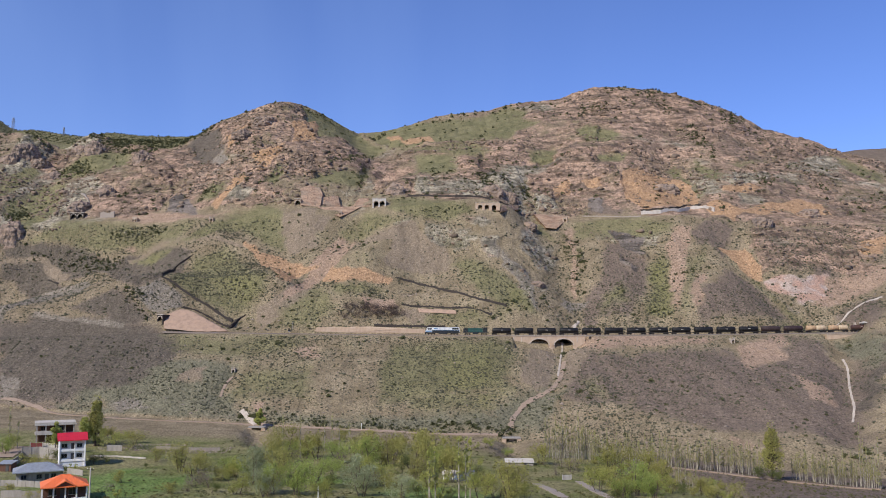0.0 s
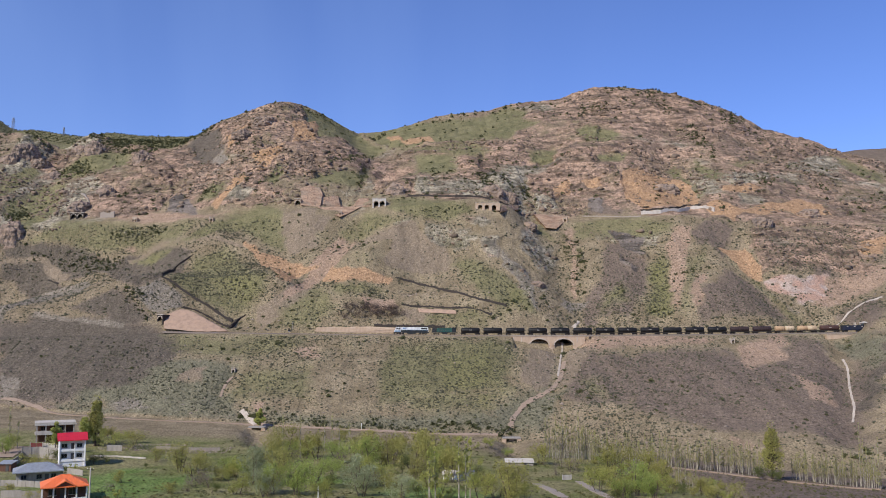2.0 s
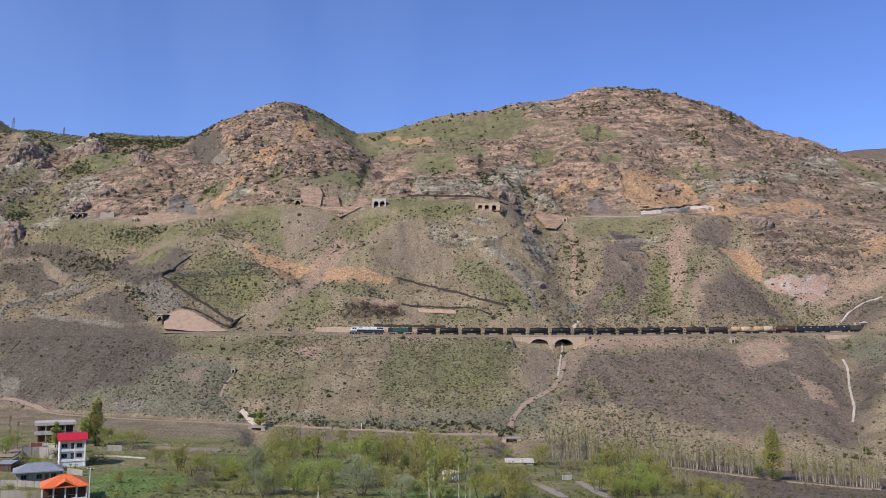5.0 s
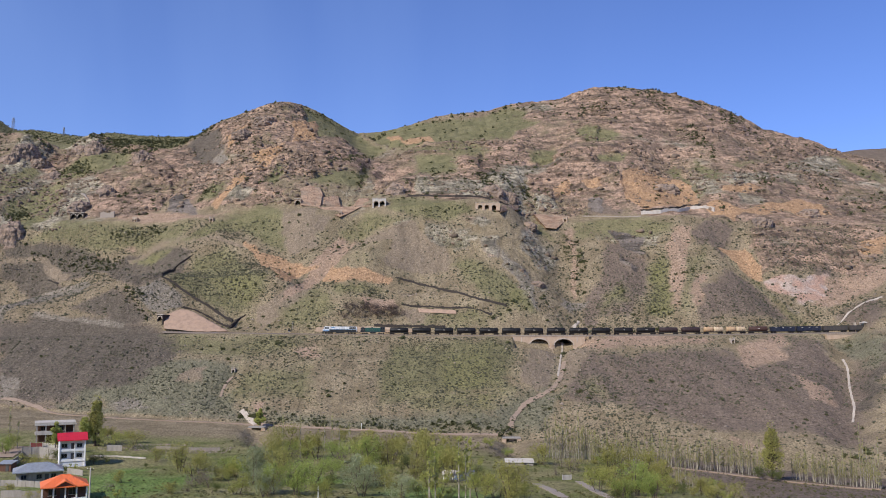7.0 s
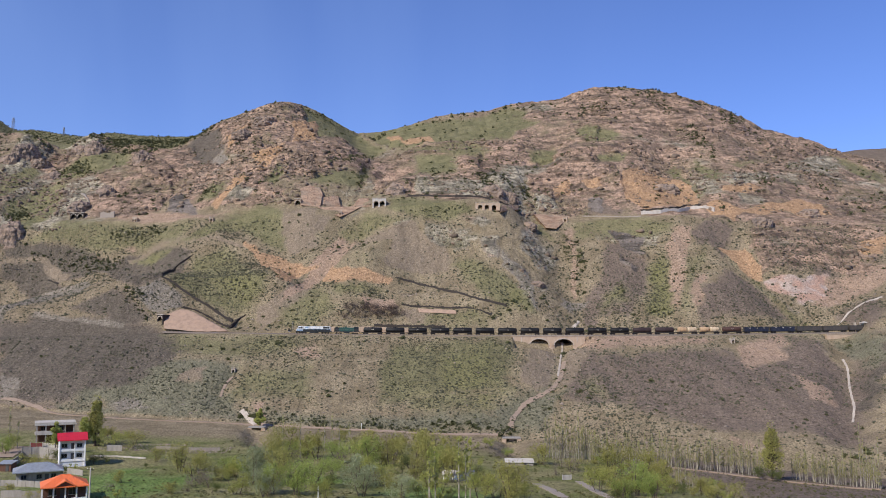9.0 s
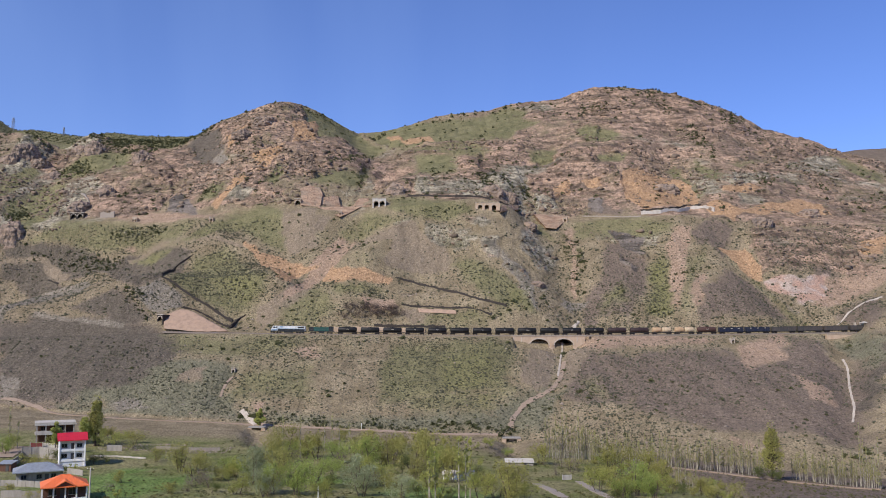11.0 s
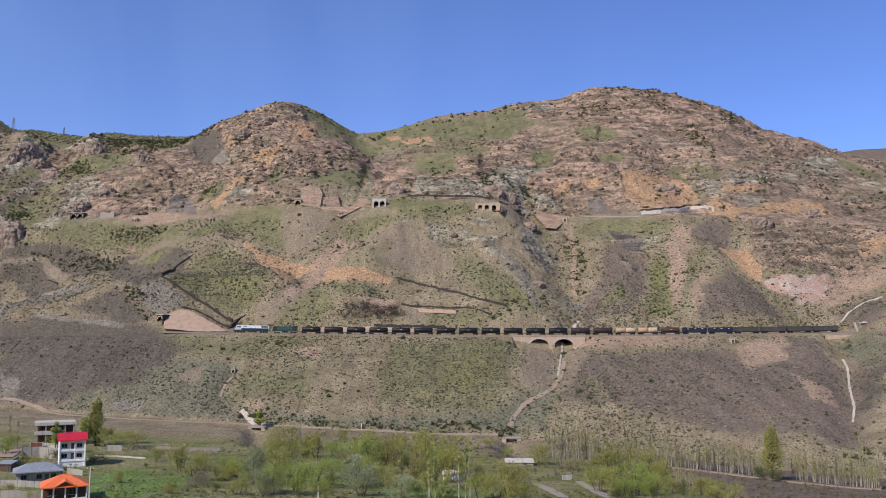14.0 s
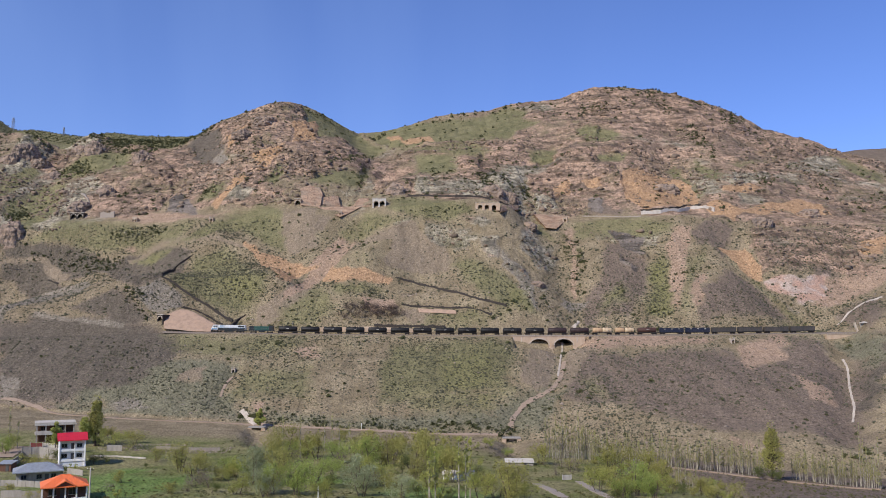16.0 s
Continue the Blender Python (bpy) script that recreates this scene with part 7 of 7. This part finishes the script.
for k, (spot, w, h, lab) in enumerate((
    ((-268.3, 744.0), 24, 13, "pink block of rock on the ridge"), ((-325.8, 778.1), 22, 15, "jagged dark crag on the skyline"), ((-341.6, 790.5), 20, 9, "jagged dark crag below the skyline"),
    ((-387.2, 771.8), 26, 17, "jagged dark crag on the skyline"), ((-371.3, 769.8), 24, 10, "dark broken crag on the ridge"), ((-395.1, 759.9), 22, 12, "dark broken crag on the ridge"),
    ((-323.7, 631.7), 20, 15, "grey rock buttress on the dry slope"), ((-349.7, 752.6), 20, 8, "dark broken crag on the ridge"), ((-284.2, 657.5), 22, 11, "dark crag above a collapsed gallery"), ((-275.9, 685.1), 22, 9, "pink broken crag on the slope"),
    ((60.2, 595.5), 13, 4.5, "grey crag beside the ravine"),
    ((58.1, 526.7), 11, 3, "pale grey ledge beside the ravine"),
    ((226.3, 597.0), 20, 8, "orange-brown crag above the ravine"), ((270.1, 623.5), 22, 7, "orange-brown crag on the slope"), ((36.5, 630.2), 20, 9, "grey crag above the gallery"), ((49.5, 635.3), 16, 9, "grey crag above the gallery"),
    ((-161.9, 759.9), 24, 8, "pink crag on the peak"), ((-174.5, 727.4), 26, 8, "pink crag on the peak"), ((-35.9, 634.6), 24, 8, "pink crag above the twin tunnel"), ((176.3, 661.8), 22, 8, "orange-pink crag above the upper line"))):
    make_outcrop(spot, w, h, k + 3, lab)


x, y, z, rng = pick(520, (BAND > 6.0) * (BAND < 6.95) * (LX > -115) * (LX < -72) * (np.abs(LY - 292) < 9), 15)
r = np.clip(rng.lognormal(-1.5, 0.4, len(x)), 0.12, 0.45)
scatter_mesh("field_stones", np.stack([x, y, z, r], -1), M_SCREE, 0.7, 0.4, 9, "pale rubble stones on the valley terrace", "rocks", True)


def leaf_cards(bm, spots, size, rng):
    """Small folded leaf sprays at the given places."""
    for p in spots:
        d = Vector((rng.gauss(0, 1), rng.gauss(0, 1), rng.gauss(0, 0.8))).normalized()
        e = d.orthogonal().normalized()
        f = d.cross(e)
        s = size * rng.uniform(0.6, 1.3)
        a, b = bm.verts.new(p - e * s), bm.verts.new(p + e * s)
        c, q = bm.verts.new(p + f * s * 0.8 + d * s * 0.35), bm.verts.new(p - f * s * 0.8 + d * s * 0.35)
        bm.faces.new((a, b, c))
        bm.faces.new((b, a, q))


def make_tree(name, kind, height, width, leaf, seed, label, category, leaves=1500, base=0.12, stems=1, size=None, bark_mat=None, cone=False):
    """Trunk with limbs and a lobed crown of leaf sprays."""
    rng = random.Random(seed)
    t = empty(name, Matrix.Identity(4), label, category, kind)
    bm = B()
    lobes = []
    for s in range(stems):
        ox = (rng.uniform(-0.25, 0.25) * width * (stems > 1), rng.uniform(-0.25, 0.25) * width * (stems > 1))
        top = Vector((ox[0] * 1.8 + rng.uniform(-0.06, 0.06) * width, ox[1] * 1.8, height * 0.82))
        root, r0 = Vector((ox[0] * 0.4, ox[1] * 0.4, -0.3)), height * 0.022 / math.sqrt(stems) + 0.03
        knee = root.lerp(top, 0.5) + Vector((rng.uniform(-0.05, 0.05) * width, 0, 0))
        rod(bm, root, knee, r0, 7, r0 * 0.65)
        rod(bm, knee, top, r0 * 0.65, 6, r0 * 0.25)
        for k in range(64 if cone else max(4, 11 // stems)):
            f = rng.uniform(base + 0.1, 0.95)
            p = root.lerp(knee, f * 2) if f < 0.5 else knee.lerp(top, f * 2 - 1)
            reach = width * 0.5 * math.sin(math.pi * min(0.97, (f - base) / (1 - base) * 0.82 + 0.2)) * rng.uniform(0.6, 1.1)
            if cone:
                reach = width * 0.5 * (1.02 - 0.8 * f) * rng.uniform(0.7, 1.05)
            ang = rng.uniform(0, math.tau)
            q = p + Vector((math.cos(ang) * reach, math.sin(ang) * reach, reach * rng.uniform(0.3, 0.9)))
            rod(bm, p, q, r0 * 0.4, 5, r0 * 0.12)
            lobes.append((q, width * rng.uniform(0.16, 0.27) * (0.85 - 0.55 * f if cone else 1)))
            lobes.append((p.lerp(q, 0.55), width * rng.uniform(0.12, 0.2)))
        lobes.append((top + Vector((0, 0, height * 0.08)), width * 0.17))
    part("trunk", bm, bark_mat or M_BARK, t)
    bm = B()
    spots = []
    for k in range(leaves):
        c, rad = lobes[rng.randrange(len(lobes))]
        d = Vector((rng.gauss(0, 1), rng.gauss(0, 1), rng.gauss(0, 0.8))).normalized()
        p = c + d * rad * rng.uniform(0.35, 1.1) ** 0.6
        if p.z > 0.05 * height:
            spots.append(p)
    leaf_cards(bm, spots, size or 0.018 * height + 0.025, rng)
    tagged(part("crown", bm, leaf, t), kind="stuff")
    return t


def make_poplar(seed, height, leaf, sprays):
    """A slim, nearly bare poplar with upswept twigs."""
    rng = random.Random(seed)
    t = empty("poplar", Matrix.Identity(4), "slim pale-trunked poplar just coming into leaf", "tree", "poplars in rows")
    bm = B()
    lean = rng.uniform(-0.02, 0.02) * height
    rod(bm, (0, 0, -0.3), (lean * 0.5, 0, height * 0.5), 0.13, 6, 0.09)
    rod(bm, (lean * 0.5, 0, height * 0.5), (lean, 0, height), 0.09, 5, 0.02)
    part("trunk", bm, M_POPLAR, t)
    bm, spots = B(), []
    for k in range(34):
        f = rng.uniform(0.22, 0.97)
        a, l = rng.uniform(0, math.tau), height * rng.uniform(0.06, 0.15) * (1.15 - f)
        p = Vector((lean * f, 0, height * f))
        q = p + Vector((math.cos(a) * l * 0.55, math.sin(a) * l * 0.55, l))
        rod(bm, p, q, 0.032, 3, 0.012)
        spots += [p.lerp(q, rng.uniform(0.4, 1.1)) + Vector((rng.gauss(0, 0.12), rng.gauss(0, 0.12), rng.gauss(0, 0.15))) for _ in range(sprays)]
    tagged(part("branchwork", bm, M_TWIG, t), kind="stuff")
    bm = B()
    leaf_cards(bm, spots, 0.15 if sprays < 5 else 0.17, rng)
    tagged(part("foliage", bm, leaf, t, "sparse yellow-green young leaves"), kind="stuff")
    return t


def place(thing, x, y, size=1.0, turn=0.0, tall=1.0, first=False):
    m = Matrix.LocRotScale((x, y, ground_z(x, y) - 0.1), Euler((0, 0, radians(turn))), (size, size, size * tall))
    if first:
        thing.matrix_basis = m
        return thing
    return copy_thing(thing, m)


class Stock:
    """Tree shapes by kind: the first use takes the shape itself, later uses copy it."""

    def __init__(self, shapes):
        self.shapes, self.fresh = shapes, [True] * len(shapes)

    def put(self, k, *args, **kw):
        k %= len(self.shapes)
        done = place(self.shapes[k], *args, first=self.fresh[k], **kw)
        self.fresh[k] = False
        return done


def shrubs(leaf, word, seed, n=3, leaves=2100, wide=1.0, stems=3):
    return Stock([make_tree("shrub_tree", "valley trees", 6.0, (5.6 + k) * wide, leaf, seed + k, word, "tree", leaves, 0.0, stems, 0.12) for k in range(n)])


M_SLOPE = foliage("slope_bush_leaf", (0.045, 0.06, 0.015), (0.15, 0.165, 0.05))
M_THICKET = foliage("thicket_twig", (0.07, 0.05, 0.04), (0.17, 0.12, 0.095))
THICKET_A, THICKET_B = (-56.2, 493.4), (-25.8, 498.8)
OLIVE = shrubs(M_LEAF_OLIVE, "olive-brown spring tree in the valley orchard", 100)
SPRING = shrubs(M_LEAF_SPRING, "yellow-green spring tree in the valley orchard", 110)
BRIGHT = shrubs(M_LEAF_BRIGHT, "fresh bright green tree in the valley orchard", 120)
SILVER = shrubs(M_LEAF_GREY, "silvery green willow tree in the valley orchard", 130)
DEEP = shrubs(M_LEAF_DARK, "dark green bush in the valley orchard", 140)
TWIGGY = shrubs(M_TWIG, "bare greyish-purple shrub in the valley", 150, 2, 500)
POPLARS = Stock([make_poplar(200 + k, 9.0, M_BUD, 4) for k in range(5)])
LEAFY = Stock([make_poplar(220 + k, 11.0, M_LEAF_SPRING, 6) for k in range(3)])

# orchard trees that stand out: place, height in metres
SILVER_SPOTS = [((-47.2, 215.7), 9.5), ((-18.5, 197.9), 7.0), ((-8.9, 191.9), 5.5), ((-20.9, 214.7), 5.0), ((-39.6, 194.5), 5.0)]
OLIVE_SPOTS = [((-52.0, 263.2), 8.5), ((-16.0, 261.6), 9.5), ((-9.0, 257.6), 9.0), ((-4.2, 268.3), 7.5), ((15.1, 192.6), 5.6), ((12.2, 196.1), 4.2), ((-63.5, 222.7), 5.5), ((-73.5, 242.7), 5.0), ((48.1, 250.6), 6.5), ((-40.5, 278.0), 6.0), ((58.1, 251.4), 5.5), ((-43.0, 233.0), 5.0)]
BRIGHT_SPOTS = [((-33.2, 198.1), 7.5), ((-28.6, 227.3), 6.0), ((-30.8, 266.0), 7.0), ((-21.7, 261.4), 7.0), ((-0.3, 248.5), 7.5), ((-32.6, 212.7), 6.0), ((46.4, 209.9), 6.5), ((41.2, 201.2), 5.0), ((3.5, 254.4), 5.0), ((48.9, 200.7), 5.0)]
SPRING_SPOTS = [((-44.0, 277.1), 6.0), ((-27.2, 275.1), 6.5), ((-14.7, 217.5), 5.5), ((-1.8, 194.7), 6.0), ((8.3, 193.6), 5.5), ((18.3, 193.5), 4.6), ((-46.6, 197.6), 5.0), ((38.5, 215.4), 5.5), ((-25.8, 190.3), 5.0), ((7.0, 233.2), 6.0)]
DEEP_SPOTS = [((-53.7, 262.8), 3.5), ((-47.8, 258.7), 4.0), ((53.3, 269.7), 5.5), ((-98.8, 255.8), 4.0), ((-77.2, 254.9), 3.5), ((-117.5, 260.2), 3.2), ((-102.1, 234.0), 3.6), ((-37.4, 226.9), 4.0), ((-20.3, 225.5), 3.6), ((45.9, 254.4), 4.0), ((-102.7, 255.0), 4.6)]
TWIGGY_SPOTS = [((69.6, 230.4), 5.5), ((38.8, 264.0), 5.5), ((37.5, 273.7), 5.0), ((-55.8, 208.9), 4.5), ((-60.3, 215.3), 4.0), ((52.4, 233.3), 4.5), ((33.2, 254.7), 4.0), ((-47.4, 276.1), 4.0), ((-33.0, 406.0), 1.0)]
for stock, spots in ((SILVER, SILVER_SPOTS), (OLIVE, OLIVE_SPOTS), (BRIGHT, BRIGHT_SPOTS), (SPRING, SPRING_SPOTS), (DEEP, DEEP_SPOTS), (TWIGGY, TWIGGY_SPOTS)):
    for k, ((x, y), tall) in enumerate(spots):
        stock.put(k, x, y, size=tall / 6.0, turn=k * 67.0)

# a bare thicket beside the railway
THICKET = Stock([make_tree("thicket_bush", "bare thicket on the slope", 6.0, 8.0 + k, M_THICKET, 170 + k, "bare reddish-brown thicket on the slope", "bush", 1300, 0.02, 4) for k in range(2)])
for k in range(16):
    x, y = (THICKET_A[0] + (THICKET_B[0] - THICKET_A[0]) * k / 15, THICKET_A[1] + (THICKET_B[1] - THICKET_A[1]) * k / 15 + (k % 3) * 3.5)
    THICKET.put(k, x, y, size=0.92 + 0.2 * math.sin(k * 2.1), turn=k * 49.0, tall=0.85)

# the rest of the orchard
rng = random.Random(31)
for k in range(205):
    f = rng.random()
    x, y = -80 + 150 * rng.random(), 195 + 135 * rng.random()
    if k % 4 == 0:
        x, y = 42 + 28 * rng.random(), 205 + 58 * rng.random()
    if x < -60 and y > 205 or y > 260 and x < -55 or (near_path(np.array(x), np.array(y), [(-83.5, 220.3), (-68.7, 218.6)]) < 9):
        continue
    if 2 < x < 40 and 215 < y < 320 and k % 5:
        continue
    stock = (OLIVE, SPRING, DEEP, BRIGHT, DEEP, TWIGGY, OLIVE, OLIVE)[k % 8]
    stock.put(k // 8, x, y, size=rng.uniform(0.4, 0.92) * (0.6 if x > 40 else 0.75 if y > 290 else 1), turn=rng.uniform(0, 360), tall=rng.uniform(0.8, 1.15))

# green bushes in the ravine and on the slopes
RAVINE = Stock([make_tree("slope_bush", "slope bushes", 6.0, 7.0 + k, M_SLOPE, 160 + k, "rounded green bush on the rocky hillside", "bush", 1100, 0.02, 3) for k in range(3)])
BUSHES_EAST = (
    ((87.7, 593.8), 5.5), ((92.6, 578.4), 4.5), ((91.8, 569.2), 5.0), ((80.7, 553.8), 3.5), ((82.7, 545.7), 3.5), ((87.0, 545.3), 3.0), ((112.4, 535.1), 4.0), ((111.8, 527.8), 4.0), ((103.8, 508.8), 3.6),
    ((111.7, 499.3), 3.6), ((101.2, 527.3), 2.6), ((-46.9, 553.7), 2.8), ((26.4, 503.3), 2.6), ((-87.0, 489.0), 3.6), ((-80.4, 490.4), 3.2), ((-77.1, 488.2), 3.4), ((-73.0, 488.8), 2.6), ((-93.7, 491.9), 2.6))
BUSHES_WEST = (
    ((-118.7, 499.7), 4.0), ((-114.3, 501.9), 3.4), ((213.9, 504.6), 3.6), ((209.5, 504.4), 3.2), ((204.1, 501.2), 2.6), ((182.0, 490.5), 3.0), ((217.8, 461.3), 4.6), ((221.9, 467.6), 4.4), ((70.8, 405.3), 2.2), ((70.9, 398.7), 2.4), ((68.0, 396.0), 2.0), ((109.2, 349.8), 2.4),
    ((54.6, 621.5), 4.0), ((92.6, 633.2), 3.4), ((139.6, 637.3), 3.0), ((-64.4, 664.1), 6.0), ((-62.2, 688.4), 5.0), ((198.1, 830.5), 5.0), ((140.6, 841.3), 6.0), ((174.6, 881.4), 6.0), ((298.8, 861.3), 6.0), ((229.1, 742.7), 7.0), ((229.9, 769.6), 6.0), ((248.6, 652.4), 5.0),
    ((-93.9, 871.5), 4.0), ((-119.8, 844.2), 5.0), ((-137.2, 844.8), 5.0), ((-173.6, 632.6), 4.0), ((-136.4, 665.1), 4.5), ((-104.9, 615.0), 3.0), ((-335.0, 799.4), 4.0), ((-315.6, 805.3), 5.0))
for k, ((x, y), tall) in enumerate(BUSHES_EAST + BUSHES_WEST):
    RAVINE.put(k, x, y, size=tall / 6.0, turn=k * 53.0, tall=0.8)

# low growth between the orchard trees
rng = random.Random(57)
for k in range(30):
    x, y = -72 + 78 * rng.random(), 194 + 62 * rng.random()
    if near_path(np.array(x), np.array(y), [(-83.5, 220.3), (-68.7, 218.6)]) < 12:
        continue
    (DEEP, OLIVE, DEEP, SPRING)[k % 4].put(k // 4, x, y, size=rng.uniform(0.25, 0.45), turn=rng.uniform(0, 360), tall=rng.uniform(0.7, 0.95))

# bushes and small trees round the houses
for k, ((x, y), tall, stock) in enumerate((
    ((-116.5, 292.0), 6.0, SPRING), ((-122.6, 275.0), 5.0, SPRING), ((-139.4, 280.0), 5.0, SPRING), ((-136.5, 270.0), 4.0, BRIGHT),
    ((-108.1, 290.0), 5.0, SPRING), ((-103.6, 288.0), 4.0, OLIVE), ((-115.0, 300.0), 4.0, OLIVE), ((-105.2, 232.0), 2.6, SPRING), ((-113.7, 245.0), 2.4, OLIVE),
    ((-100.6, 236.0), 2.5, SPRING), ((-117.6, 240.0), 2.6, DEEP), ((-119.9, 250.0), 2.4, OLIVE), ((-86.1, 252.0), 2.4, DEEP), ((-79.4, 215.0), 2.0, OLIVE),
    ((-86.8, 262.0), 3.0, OLIVE), ((-103.0, 262.0), 3.5, DEEP), ((-95.5, 192.0), 1.5, OLIVE), ((-85.8, 183.0), 1.5, OLIVE), ((-71.2, 190.0), 2.0, SPRING))):
    stock.put(k, x, y, size=tall / 6.0, turn=k * 41.0)

# tall trees
for (x, y), tall, wide, leaf, word in (
    ((102.6, 271.1), 19.5, 8.2, M_LEAF_OLIVE, "tall olive-green tree beside the dirt path"),
    ((-117.3, 292.0), 18.5, 7.4, M_LEAF_OLIVE, "tall dense tree behind the houses"),
    ((-120.2, 290.0), 10.0, 6.4, M_LEAF_SPRING, "young yellow-green tree behind the houses"),
    ((-121.6, 272.0), 10.5, 4.0, M_LEAF_SPRING, "thin spring tree before the unfinished house"),
    ((-78.8, 372.3), 8.0, 4.4, M_LEAF_SPRING, "yellow-green tree beside the culvert"),
):
    t = make_tree("tree", "tall valley trees", tall, wide, leaf, int(x * 3 + y), word, "tree", 6500, 0.1, 1, 0.17, None, wide > 7)
    place(t, x, y, first=True)
# dark bushes added in place of the shaded foot of the tall tree
for k, ((x, y), tall) in enumerate((((101.2, 267.4), 5.5), ((104.1, 269.2), 5.0), ((99.8, 269.3), 4.6))):
    DEEP.put(k, x, y, size=tall / 6.0, turn=k * 50)
for k, ((x, y), tall) in enumerate((((5.0, 193.0), 14.5), ((6.1, 195.5), 13.5), ((-1.7, 192.6), 12.0), ((3.5, 190.5), 11.0), ((-3.0, 190.4), 9.0))):
    LEAFY.put(k, x, y, size=1.2, tall=tall / 11.0 / 1.2, turn=k * 77)
for k, ((x, y), tall) in enumerate((((-45.5, 276.6), 14.0), ((-40.7, 297.7), 11.0), ((-38.1, 298.1), 12.0), ((-36.2, 301.7), 9.0), ((-32.6, 299.3), 10.0), ((-51.9, 281.0), 9.0), ((-30.7, 284.1), 9.0), ((-142.0, 283.7), 10.0), ((-138.4, 281.8), 9.0), ((-15.8, 288.7), 8.0))):
    POPLARS.put(k, x, y, size=1.1, tall=tall / 9.0 / 1.1, turn=k * 77)
rng = random.Random(77)


def poplar_row(ends, count, tall, spread_y, jitter=0.5):
    (x0, y0), (x1, y1) = ends
    for k in range(count):
        f = (k + rng.uniform(-0.4, 0.4)) / count
        x, y = x0 + (x1 - x0) * f, y0 + (y1 - y0) * f + rng.uniform(0, spread_y)
        h = tall * rng.uniform(0.75, 1.12)
        POPLARS.put(rng.randrange(5), x, y, size=0.8, tall=h / 9.0, turn=rng.uniform(0, 360))


poplar_row([(35.0, 295.7), (49.6, 295.6)], 30, 13.5, 6)
poplar_row([(48.4, 294.9), (65.3, 290.2)], 46, 9.0, 9)
poplar_row([(65.3, 290.2), (103.7, 281.2)], 100, 9.0, 9)
poplar_row([(111.9, 276.2), (130.2, 256.2)], 66, 8.0, 7)
poplar_row([(125.0, 260.5), (130.2, 256.2)], 5, 15.0, 3)
poplar_row([(64.4, 238.7), (68.0, 230.1)], 7, 6.0, 4)


# ---- what moves ----
def motions():
    for wagon, offset in TRAIN:
        walk(wagon, [(t, on_rails(head_x(t) + offset)) for t in range(17)])


motions()
